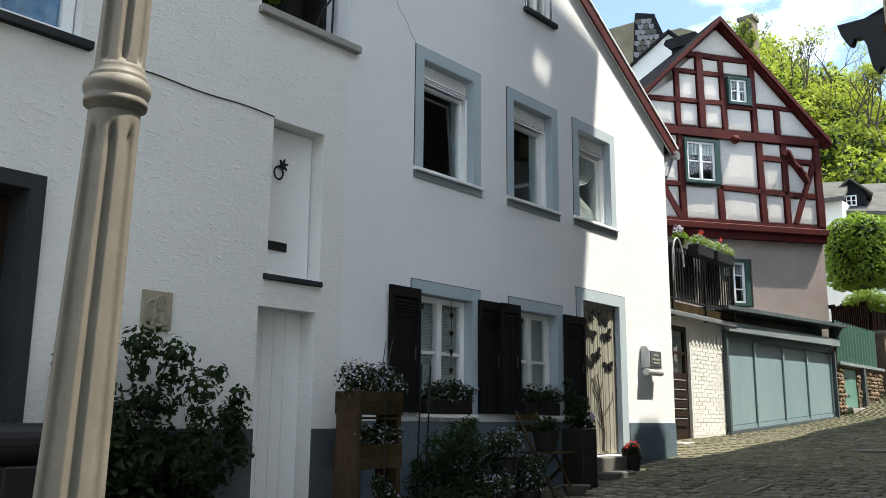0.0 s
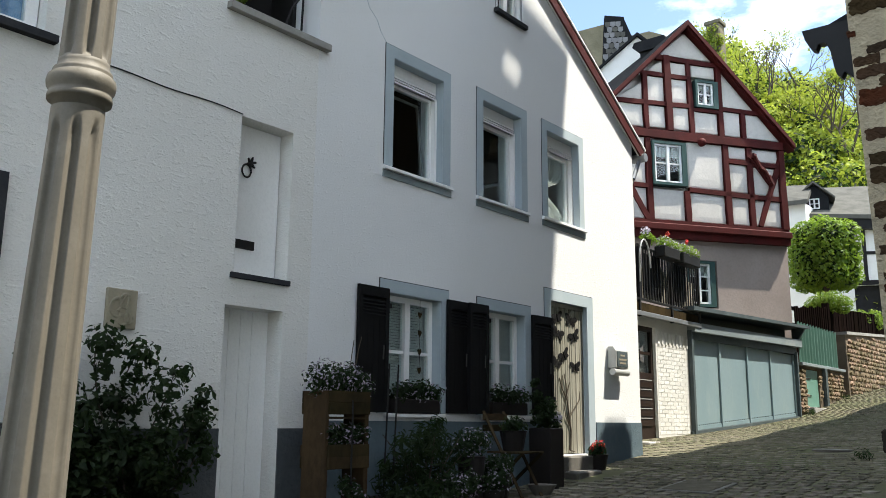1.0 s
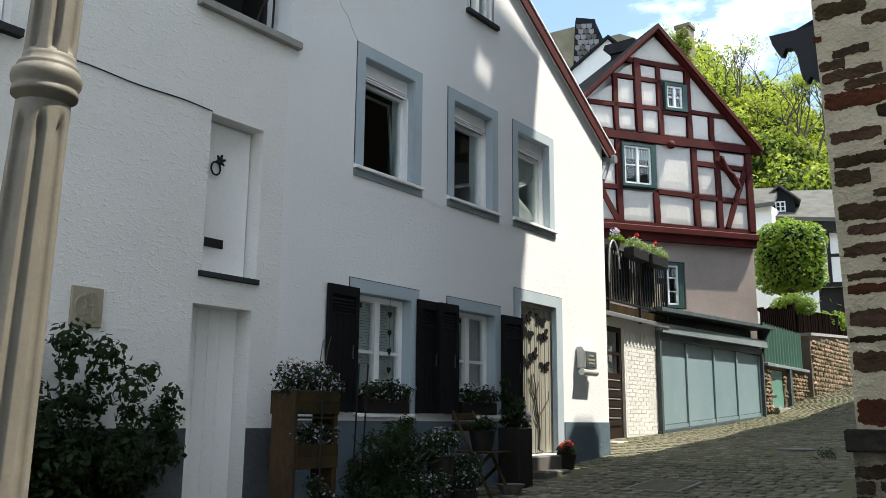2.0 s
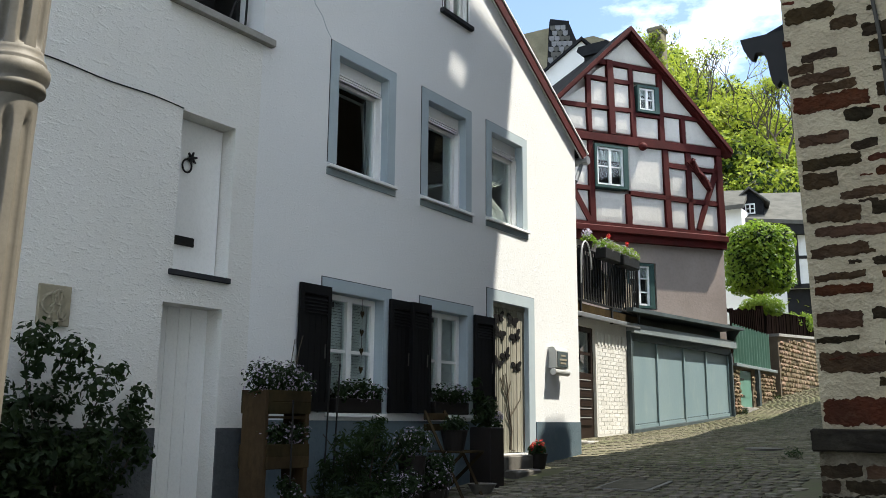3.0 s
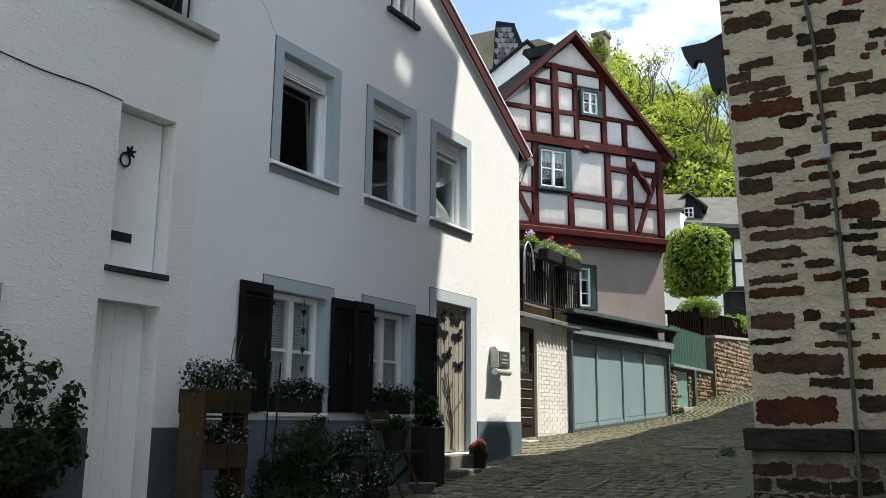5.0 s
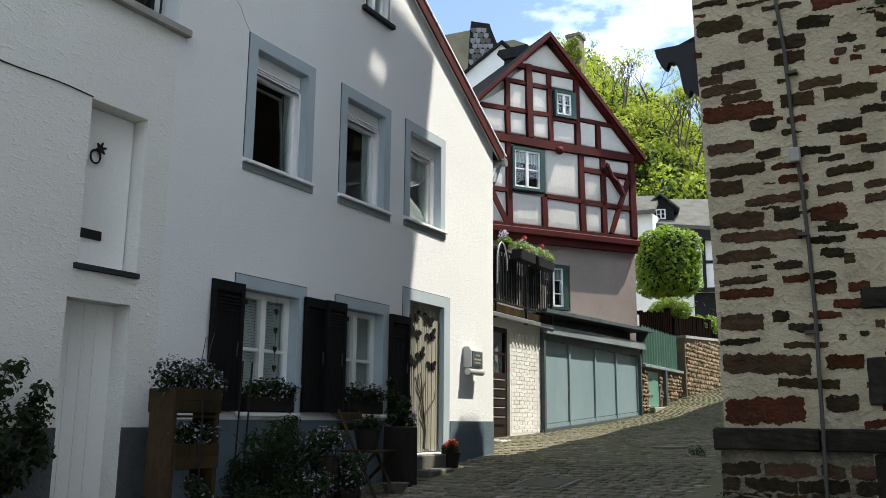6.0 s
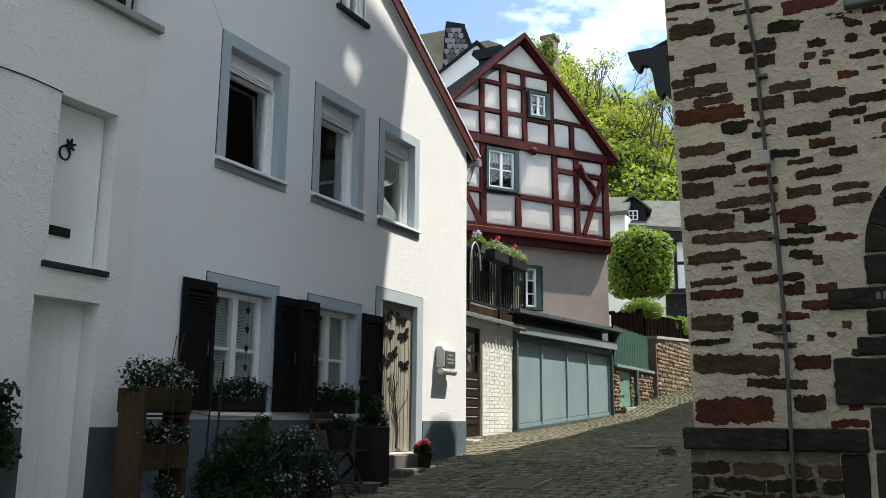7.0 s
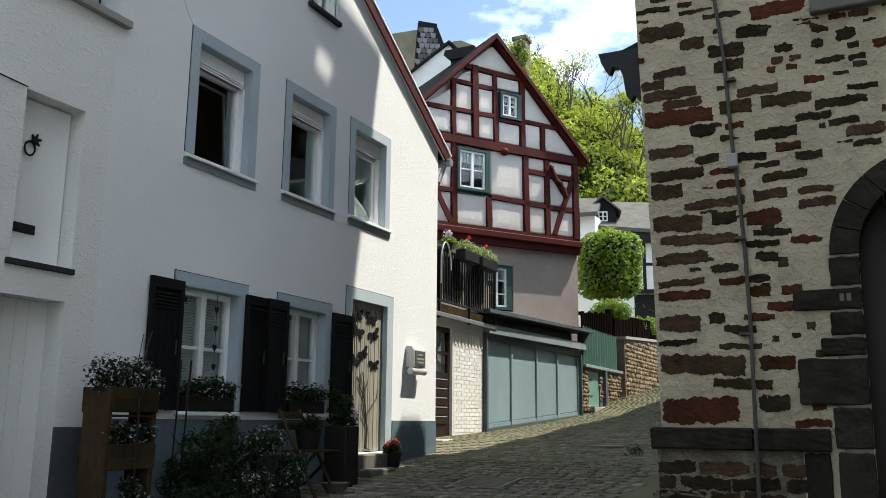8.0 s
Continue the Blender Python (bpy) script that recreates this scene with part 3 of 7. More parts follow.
def drape(parent, place, s0, s1, z0, z1, back, tied, material="cloth"):
    bm = bmesh.new()
    n, rows = 26, 10
    grid = []
    for j in range(rows + 1):
        z = z0 + (z1 - z0) * j / rows
        pinch = 1 - 0.72 * math.exp(-((j / rows - 0.42) / 0.18) ** 2) if tied else 1
        grid.append([bm.verts.new(place(s0 + (s1 - s0) * pinch * i / n, back + 0.02 * math.sin(i * 1.9) * (0.5 + 0.5 * pinch), z)) for i in range(n + 1)])
    for j in range(rows):
        for i in range(n):
            bm.faces.new((grid[j][i], grid[j][i + 1], grid[j + 1][i + 1], grid[j + 1][i]))
    part("curtain", bm, material, parent, "white net curtain" if material == "cloth" else "patterned curtain in the blue of reflected sky")


def blind(parent, s0, s1, z0, z1, back):
    bm = bmesh.new()
    z = z0
    while z < z1:
        prism(bm, [street(s0, back, z), street(s1, back, z), street(s1, back + 0.008, z + 0.027), street(s0, back + 0.008, z + 0.027)], (-0.002, 0, 0.002))
        z += 0.03
    part("blind", bm, "cloth", parent, "white slatted blind")


white_house()


def left_house():
    house = thing("cream_house", (-9.5, 1.0, lift(1.0)), "old white rendered house with niches and grey plinth", "house")
    holes = [(4.57, 5.17, 2.73, 4.14), (4.50, 5.135, 0.0, 2.445), (1.2, 2.5, -0.2, 3.05), (1.5, 2.76, 4.25, 5.6)]
    bm = pierced(bmesh.new(), street, -6.0, 5.45, -0.6, 5.08, holes, 0.32)
    pierced(bm, street, -6.0, 4.37, 5.08, 7.6, [(1.5, 2.76, 4.25, 5.6)], 0.32)
    part("wall", bm, "render_left", house)
    bk = bmesh.new()
    solid(bk, -6.32, -6.2, 4.45, 5.25, 2.5, 4.3)
    solid(bk, -6.6, -6.32, 1.0, 2.9, 4.0, 6.0)
    solid(bk, -12, -6.6, -6, 4.2, 0, 7.4)
    part("inner_wall", bk, "smooth", house)
    door_back = bmesh.new()
    solid(door_back, -6.33, -6.3, 1.1, 2.6, -0.3, 3.15)
    part("door", door_back, "brown", house, "dark recessed house door")
    lining(house, street, 1.2, 2.5, -0.2, 3.05, 0.29, "slab")
    fr = bmesh.new()
    solid(fr, -6.1, -5.975, 2.5, 2.61, -0.2, 3.16)
    solid(fr, -6.1, -5.975, 1.09, 1.2, -0.2, 3.16)
    solid(fr, -6.1, -5.975, 1.2, 2.5, 3.05, 3.16)
    part("door_frame", fr, "slab", house, "dark stone door frame")
    pl = bmesh.new()
    for a, b in ((-6.0, 1.08), (2.615, 4.50), (5.135, 5.45)):
        solid(pl, -6.0, -5.985, a, b, -0.6, 1.415)
    part("plinth", pl, "plinth", house, "grey painted plinth")
    # low white plank door in its niche
    nd = part("niche_door", block(-6.24, -6.2, 4.5, 5.135, 0.0, 2.445), "frame", house, "white plank door in a niche")
    gr = bmesh.new()
    for k in range(1, 5):
        solid(gr, -6.2, -6.194, 4.5 + k * 0.127 - 0.055, 4.5 + k * 0.127 + 0.055, 0.02, 2.43)
    part("plank", gr, "frame", nd)
    up = part("niche_panel", block(-6.22, -6.17, 4.58, 5.16, 2.735, 4.13), "frame", house, "white wooden panel in a niche")
    part("slot", block(-6.17, -6.155, 4.63, 4.90, 2.985, 3.065), "black", up, "black letter slot")
    ring = bmesh.new()
    for k in range(20):
        a0, a1 = 2 * math.pi * k / 20, 2 * math.pi * (k + 1) / 20
        stick(ring, (-6.15, 4.765 + 0.05 * math.cos(a0), 3.705 + 0.06 * math.sin(a0)), (-6.15, 4.765 + 0.05 * math.cos(a1), 3.705 + 0.06 * math.sin(a1)), 0.009)
    for k in range(6):
        a0 = math.pi * k / 3 + 0.3
        stick(ring, (-6.155, 4.81, 3.785), (-6.14, 4.81 + 0.055 * math.cos(a0), 3.785 + 0.06 * math.sin(a0)), 0.02, 0.008)
    part("knocker", ring, "black", up, "black iron ring knocker")
    slab_part(house, street, 4.53, 5.19, 2.68, 2.728, 0.03, 0.18, "slab", "sill", "dark slate niche sill")
    slab_part(house, street, 4.34, 5.56, 5.08, 5.15, 0.07, 0.36, "concrete", "parapet_cap", "weathered parapet capping")
    # window at the upper storey
    w = casement(house, street, 1.51, 2.75, 4.255, 5.59, 0.12, bar=0.09, label="white framed window with patterned curtain")
    drape(w, street, 1.6, 2.66, 4.32, 5.55, 0.20, False, "cloth_sky_blue")
    slab_part(house, street, 1.42, 2.84, 4.185, 4.246, 0.07, 0.12, "slab", "sill", "dark grey window sill")
    cb = bmesh.new()
    last = None
    for k in range(15):
        y = 2.9 + (4.57 - 2.9) * k / 14
        q = (-5.992, y, 4.175 - 0.008 * math.sin(y * 7) - 0.01 * (y - 2.9))
        if last:
            stick(cb, last, q, 0.006)
        last = q
    part("cable", cb, "black", house, "thin black cable along the wall")
    # plaque with a carved monogram
    pq = part("plaque", block(-6.0, -5.97, 3.41, 3.665, 2.155, 2.455, 0.006), "sand", house, "sandstone plaque with carved interlaced lines")
    mono = bmesh.new()
    for cy, cz, r0, a0, a1 in ((3.50, 2.31, 0.06, 0.5, 5.6), (3.55, 2.25, 0.055, -2.2, 2.6), (3.56, 2.36, 0.045, 0.2, 4.2), (3.60, 2.24, 0.035, 2.5, 6.6)):
        for k in range(14):
            p0, p1 = a0 + (a1 - a0) * k / 14, a0 + (a1 - a0) * (k + 1) / 14
            stick(mono, (-5.968, cy + r0 * math.cos(p0), cz + r0 * 1.2 * math.sin(p0)), (-5.968, cy + r0 * math.cos(p1), cz + r0 * 1.2 * math.sin(p1)), 0.011, sides=6)
    stick(mono, (-5.968, 3.50, 2.20), (-5.968, 3.56, 2.42), 0.011)
    stick(mono, (-5.968, 3.58, 2.20), (-5.968, 3.585, 2.42), 0.011)
    part("carving", mono, "sand", pq)
    return house


left_house()


# ---- garage row, set back one metre ----
def row(s, d, z):
    return (-7.0 - d, s, z)


def garage():
    g = thing("garage", (-8.5, 19.9, lift(19.9)), "garage with four blue-green painted door leaves under a grey beam", "garage")
    edges = (16.52, 18.13, 19.78, 21.34, 23.1)
    bottom = lambda y: 1.33 + (y - 16.5) * 0.052
    for k in range(4):
        a, b = edges[k] + 0.02, edges[k + 1] - 0.02
        top = 3.17 + 0.015 * k
        bm = bmesh.new()
        prism(bm, [row(a, 0.06, bottom(a)), row(b, 0.06, bottom(b)), row(b, 0.06, top), row(a, 0.06, top)], (-0.04, 0, 0))
        leaf = part("door_leaf", bm, "garage", g)
        r = bmesh.new()
        prism(r, [row(b - 0.05, 0.02, bottom(b)), row(b + 0.03, 0.02, bottom(b)), row(b + 0.03, 0.02, top), row(b - 0.05, 0.02, top)], (-0.03, 0, 0))
        prism(r, [row(a, 0.035, bottom(a) + 0.0), row(b - 0.05, 0.035, bottom(b) + 0.0), row(b - 0.05, 0.035, bottom(b) + 0.07), row(a, 0.035, bottom(a) + 0.07)], (-0.02, 0, 0))
        part("stile", r, "garage", leaf)
        for q in range(14):
            nails = bmesh.new()
            y = a + 0.08 + (b - a - 0.16) * q / 13
            solid(nails, -7.032, -7.02, y - 0.016, y + 0.016, bottom(y) + 0.085, bottom(y) + 0.105)
            part("rivet", nails, "garage_dark", leaf)
    for y in (16.46, 23.1):
        part("post", block(-7.12, -6.94, y, y + 0.09, lift(y) - 0.1, 3.3), "garage_dark", g)
    sillb = bmesh.new()
    prism(sillb, [row(16.4, -0.03, 1.24), row(23.15, -0.03, 1.60), row(23.15, -0.03, 1.67), row(16.4, -0.03, 1.32)], (-0.12, 0, 0))
    part("threshold", sillb, "garage_dark", g)
    li = bmesh.new()
    prism(li, [row(16.5, -0.12, 3.27), row(23.4, -0.12, 3.43), row(23.4, -0.12, 3.62), row(16.5, -0.12, 3.45)], (-0.3, 0, 0))
    part("lintel_beam", li, "lintel", g, "weathered grey lintel beam with three lamps hooks")
    rail = bmesh.new()
    prism(rail, [row(16.5, -0.02, 3.13), row(23.2, -0.02, 3.24), row(23.2, -0.02, 3.40), row(16.5, -0.02, 3.27)], (-0.08, 0, 0))
    part("door_rail", rail, "garage_dark", g)
    rf = bmesh.new()
    prism(rf, [row(16.2, -0.25, 3.66), row(23.75, -0.25, 3.93), row(23.75, -0.25, 4.0), row(16.2, -0.25, 3.74)], (-2.2, 0, 0))
    part("roof", rf, "garage_dark", g, "flat dark roof with overhanging edge")
    back = bmesh.new()
    prism(back, [row(16.4, 0.3, 3.3), row(23.4, 0.3, 3.45), row(23.4, 0.3, 3.9), row(16.4, 0.3, 3.66)], (-0.1, 0, 0))
    solid(back, -10.0, -7.11, 23.2, 23.35, 1.0, 3.6)
    part("wall", back, "black", g)
    br = bmesh.new()
    for y in (23.3,):
        prism(br, [row(y, -0.25, 3.9), row(y, 0.1, 3.9), row(y, 0.1, 3.4)], (0, 0.07, 0))
    part("bracket", br, "garage_dark", g)
    return g


garage()


# ---- timber-framed house, turned from the street ----
TC, TS = Vector((-7.3, 24.1, 0)), radians(35)
TU, TN = Vector((math.sin(TS), math.cos(TS), 0)), Vector((math.cos(TS), -math.sin(TS), 0))


def gable(s, d, z):
    p = TC + TU * s - TN * d
    return (p.x, p.y, z)


def storey(s, d, z):
    """The framed storeys stand a little off the base."""
    return gable(s - 0.05, d, z)


def timber_house_mass():
    h = thing("timber_house", gable(-2.85, 4.0, lift(23)), "old half-timbered house with oxblood beams over a pinkish rendered base", "house")
    bm = pierced(bmesh.new(), gable, -5.75, 0.0, 1.0, 6.3, [(-3.15, -2.25, 4.45, 5.72)], 0.4)
    part("wall", bm, "pink", h, "pinkish rendered ground floor")
    sd = bmesh.new()
    prism(sd, [gable(-0.3, 0.4, 1), gable(0, 0.4, 1), gable(0, 8, 1), gable(-0.3, 8, 1)], (0, 0, 5.3))
    part("side_wall", sd, "pink", h)
    up = bmesh.new()
    prism(up, [gable(0.0, -0.1, 6.3), gable(0, 8, 6.3), gable(0, 8, 9.25), gable(0.0, -0.1, 9.25)], TN * -0.2)
    part("upper_side_wall", up, "infill", h)
    return h


TIMBER = timber_house_mass()


def gable_beam(h, a, b, width, depth=0.05, name="beam", label=""):
    """A timber lying in the front from (s, z) a to b."""
    a, b = Vector((a[0], a[1])), Vector((b[0], b[1]))
    n = Vector((-(b - a).y, (b - a).x)).normalized() * width / 2
    rnd = random.Random(int((a.x * 31 + a.y * 17 + b.x * 7) * 100))
    steps = 4
    bm = bmesh.new()
    left, right = [], []
    for k in range(steps + 1):
        m = a + (b - a) * k / steps
        w = n * (1 + rnd.uniform(-0.12, 0.12))
        o = n.normalized() * rnd.uniform(-0.012, 0.012)
        left.append(storey(*(m + w + o)[:1], -0.1 - depth, (m + w + o).y))
        right.append(storey(*(m - w + o)[:1], -0.1 - depth, (m - w + o).y))
    prism(bm, left + right[::-1], -TN * (depth + 0.06))
    return part(name, bm, "red", h, label)


def gable_panel(h, outline):
    """One lime infill panel, softly domed."""
    c = Vector((sum(p[0] for p in outline) / len(outline), sum(p[1] for p in outline) / len(outline)))
    bm = bmesh.new()
    outer = [bm.verts.new(storey(s, -0.085, z)) for s, z in outline]
    back = [bm.verts.new(storey(s, 0.08, z)) for s, z in outline]
    rings = [outer]
    for shrink, out in ((0.93, -0.098), (0.6, -0.108)):
        rings.append([bm.verts.new(storey(c.x + (s - c.x) * shrink, out, c.y + (z - c.y) * shrink)) for s, z in outline])
    n = len(outline)
    for lo, hi in zip(rings, rings[1:]):
        for k in range(n):
            bm.faces.new((lo[k], lo[(k + 1) % n], hi[(k + 1) % n], hi[k]))
    bm.faces.new(rings[-1])
    bm.faces.new(back[::-1])
    for k in range(n):
        bm.faces.new((back[k], back[(k + 1) % n], outer[(k + 1) % n], outer[k]))
    p = part("infill_panel", bm, "infill", h)
    return p


def timber_house(h):
    roof = lambda s: 12.19 - 1.005 * abs(s + 2.92)
    back = bmesh.new()
    prism(back, [storey(s, 0.08, z) for s, z in ((-5.7, 6.3), (0, 6.3), (0, roof(0)), (-2.92, roof(-2.92)), (-5.7, roof(-5.7)))], -TN * 0.2)
    part("backing_wall", back, "infill", h)
    # upper storey timbers
    beams = [((-5.7, 9.08), (0.02, 9.07), 0.26), ((-5.7, 6.62), (0.05, 6.66), 0.16), ((-4.20, 8.95), (-4.16, 6.6), 0.17), ((-3.07, 7.55), (-3.05, 6.7), 0.17),
             ((-1.83, 8.95), (-1.79, 6.7), 0.18), ((-1.09, 8.95), (-1.05, 6.72), 0.17), ((-0.07, 8.95), (-0.05, 6.7), 0.2), ((-5.62, 8.95), (-5.62, 6.7), 0.2),
             ((-5.0, 8.0), (-4.24, 6.68), 0.17), ((-0.05, 8.75), (-0.85, 6.75), 0.17), ((-1.06, 8.74), (-0.42, 7.95), 0.2), ((-5.6, 7.60), (-4.25, 7.61), 0.13),
             ((-3.0, 7.59), (-0.08, 7.54), 0.15), ((-5.6, 8.39), (-4.26, 8.39), 0.13), ((-1.75, 8.52), (-0.12, 8.49), 0.14),
             # gable timbers
             ((-4.22, roof(-4.22) - 0.1), (-4.19, 9.2), 0.14), ((-3.54, 11.35), (-3.50, 9.2), 0.2), ((-2.87, 11.2), (-2.80, 9.2), 0.15), ((-1.93, 11.2), (-1.91, 9.2), 0.17),
             ((-1.22, 10.0), (-1.19, 9.2), 0.15), ((-3.85, 11.27), (-1.8, 11.25), 0.15), ((-3.45, 10.77), (-2.8, 10.77), 0.13), ((-5.05, 9.92), (-2.8, 9.96), 0.13),
             ((-1.86, 10.0), (-0.6, 9.99), 0.13), ((-2.80, 9.88), (-1.95, 9.88), 0.1), ((-4.3, 10.77), (-3.6, 10.77), 0.12)]
    for a, b, w in beams:
        gable_beam(h, a, b, w * 0.88, 0.05 if w < 0.2 else 0.075)
    # jetty: heavy bressumer and the boarding below it
    bm = bmesh.new()
    prism(bm, [storey(-5.75, -0.24, 6.42), storey(0.08, -0.24, 6.44), storey(0.08, -0.24, 6.62), storey(-5.75, -0.24, 6.60)], -TN * 0.25)
    bmesh.ops.bevel(bm, geom=bm.edges[:], offset=0.02, segments=1, affect="EDGES")
    part("jetty_beam", bm, "red", h, "heavy oxblood jetty beam")
    bm = bmesh.new()
    prism(bm, [storey(-5.75, -0.16, 6.20), storey(0.06, -0.16, 6.26), storey(0.06, -0.16, 6.44), storey(-5.75, -0.16, 6.42)], -TN * 0.2)
    part("jetty_board", bm, "red", h)
    knob = bmesh.new()
    bmesh.ops.create_icosphere(knob, subdivisions=2, radius=0.12, matrix=Matrix.Translation(storey(-2.62, -0.24, 8.92)))
    part("carved_knob", knob, "red", h, smooth=True)
    curl = bmesh.new()
    last = None
    for k in range(9):
        q = storey(-1.02 + 0.075 * k, -0.19, 8.72 - 0.095 * k + 0.07 * math.sin(k * 1.5))
        if last:
            stick(curl, last, q, 0.07 + 0.02 * math.sin(k * 2.0), sides=7)
        last = q
    part("carved_brace", curl, "red", h)
    # infill panels
    def slope_s(z, side):
        return -2.92 + side * (12.2 - z) / 1.03
    rects = [(-5.5, -4.28, 8.46, 8.94), (-5.5, -4.28, 7.68, 8.32), (-5.5, -4.28, 6.72, 7.54), (-4.08, -3.15, 6.72, 7.56), (-2.97, -1.91, 6.72, 7.52), (-3.0, -1.92, 7.67, 8.94),
             (-1.72, -1.17, 6.74, 7.5), (-1.72, -1.16, 7.65, 8.44), (-1.72, -1.17, 8.60, 8.93), (-0.97, -0.16, 6.76, 7.47), (-0.97, -0.16, 7.63, 8.41), (-0.97, -0.16, 8.58, 8.92),
             (-3.42, -2.93, 10.84, 11.18), (-2.76, -2.03, 10.84, 11.18), (-3.42, -2.93, 10.03, 10.70), (-4.13, -3.63, 9.27, 9.86), (-4.13, -3.63, 9.99, 10.70),
             (-3.40, -2.90, 9.27, 9.90), (-2.72, -2.02, 9.24, 9.83), (-1.83, -1.30, 9.24, 9.93)]
    for a, b, c, d in rects:
        gable_panel(h, [(a, c), (b, c), (b, d), (a, d)])
    gable_panel(h, [(slope_s(11.36, -1), 11.36), (slope_s(11.36, 1), 11.36), (-2.92, 12.1)])
    gable_panel(h, [(-5.35, 9.25), (-4.3, 9.25), (-4.3, 9.86), (slope_s(9.86, -1), 9.86)])
    gable_panel(h, [(slope_s(9.98, -1), 9.98), (-4.3, 9.98), (-4.3, 10.5)])
    gable_panel(h, [(-1.10, 9.24), (slope_s(9.24, 1), 9.24), (slope_s(9.93, 1), 9.93), (-1.10, 9.93)])
    gable_panel(h, [(-1.83, 10.07), (slope_s(10.07, 1), 10.07), (slope_s(11.1, 1), 11.1), (-1.83, 11.1)])
    gable_panel(h, [(-4.13, 10.83), (-3.65, 10.83), (-3.65, 11.2), (-3.9, 11.05)])
    # roof, verges
    for side in (-1, 1):
        e = -2.92 + side * 3.22
        bm = bmesh.new()
        prism(bm, [storey(-2.92, -0.275, roof(-2.92) + 0.08), storey(e, -0.275, roof(e) + 0.08), storey(e, -0.275, roof(e) + 0.2), storey(-2.92, -0.275, roof(-2.92) + 0.22)], -TN * 9.0)
        part("roof", bm, "slate", h, "dark slate roof")
        vb = bmesh.new()
        prism(vb, [storey(-2.92, -0.34, roof(-2.92) + 0.06), storey(e, -0.34, roof(e) + 0.06), storey(e, -0.34, roof(e) + 0.19), storey(-2.92, -0.34, roof(-2.92) + 0.21)], -TN * 0.06)
        part("verge_board", vb, "red", h, "oxblood verge board")
        bm = bmesh.new()
        prism(bm, [storey(-2.92, -0.27, roof(-2.92) + 0.0), storey(e, -0.27, roof(e) + 0.0), storey(e, -0.27, roof(e) + 0.075), storey(-2.92, -0.27, roof(-2.92) + 0.075)], -TN * 0.3)
        part("verge_soffit", bm, "red", h)
    # windows with dark green casings
    for s0, s1, z0, z1, d in ((-4.10, -3.10, 7.66, 8.86, -0.16), (-2.70, -2.02, 9.95, 10.74, -0.16), (-3.12, -2.29, 4.48, 5.70, 0.02)):
        bm = bmesh.new()
        for a, b, c, e in ((s0, s0 + 0.06, z0, z1), (s1 - 0.12, s1 + 0.02, z0, z1), (s0 + 0.06, s1 - 0.12, z1 - 0.07, z1), (s0 + 0.06, s1 - 0.12, z0, z0 + 0.07)):
            prism(bm, [storey(a, d - 0.04, c), storey(b, d - 0.04, c), storey(b, d - 0.04, e), storey(a, d - 0.04, e)], -TN * 0.22)
        part("window_casing", bm, "teal", h, "dark green window casing")
        w = casement(h, storey, s0 + 0.06, s1 - 0.12, z0 + 0.07, z1 - 0.07, d + 0.0, bar=0.055, transom=(0.34, 0.68) if z0 < 7 else 0.5, label="small white framed window with curtains")
        # dark sheet behind the panes paints the unlit room
        sheet = bmesh.new()
        prism(sheet, [storey(s0 + 0.06, d + 0.2, z0), storey(s1 - 0.12, d + 0.2, z0), storey(s1 - 0.12, d + 0.2, z1), storey(s0 + 0.06, d + 0.2, z1)], -TN * 0.02)
        part("dark_room", sheet, "dark", w)
        drape(w, storey, s0 + 0.1, s1 - 0.16, z0 + (z1 - z0) * 0.66, z1 - 0.12, d + 0.1, False)
    return h


timber_house(TIMBER)


# ---- brown door, painted brick and balcony beside the garage ----
def side_entry():
    e = thing("side_entry", (-7.6, 15.3, lift(15.3)), "white painted brick entry bay with a brown glazed door", "entry bay")
    bm = pierced(bmesh.new(), row, 12.2, 16.46, 0.9, 3.4, [(14.2, 15.0, 1.17, 3.22)], 0.25)
    bmesh.ops.translate(bm, verts=bm.verts, vec=(-0.03, 0, 0))
    part("wall", bm, "joint", e)
    d = part("door", block(-7.14, -7.09, 14.2, 15.0, 1.17, 2.28, 0.004), "brown", e, "dark brown panelled door with a glazed upper half")
    casement(d, row, 14.2, 15.0, 2.28, 3.22, 0.09, "brown", bar=0.09, mullion=False, transom=0.48, name="door_light")
    drape(d, row, 14.3, 14.9, 2.4, 3.15, 0.2, True)
    part("dark_room", block(-7.5, -7.45, 14.0, 15.2, 1.1, 3.3), "dark", d)
    for k in range(5):
        z = 1.42 + k * 0.17
        part("door_panel", block(-7.09, -7.07, 14.3, 14.86, z, z + 0.125, 0.012), "brown", d)
        part("trim", block(-7.068, -7.06, 14.3, 14.84, z + 0.135, z + 0.15), "grey_metal", d, "pale trim strip")
    part("doorstep", block(-7.05, -6.55, 13.6, 15.3, 0.9, 1.17, 0.02), "concrete", e, "worn concrete doorstep")
    rnd = random.Random(5)
    z, k = 1.27, 0
    while z < 2.9:
        y = 15.06 - (0.12 if k % 2 else 0.0)
        while y < 16.42:
            a, b = max(15.05, y), min(16.43, y + 0.232)
            if b - a > 0.05:
                part("brick", block(-7.03, -7.0272 + rnd.uniform(-0.001, 0.001), a, b, z, z + 0.065, 0.003), "brick", e)
            y += 0.243
        z, k = z + 0.0765, k + 1
    y = 15.08
    while y < 16.4:
        part("brick", block(-7.03, -7.012, y, y + 0.07, 2.92, 3.16, 0.006), "brick", e)
        y += 0.16
    return e


side_entry()


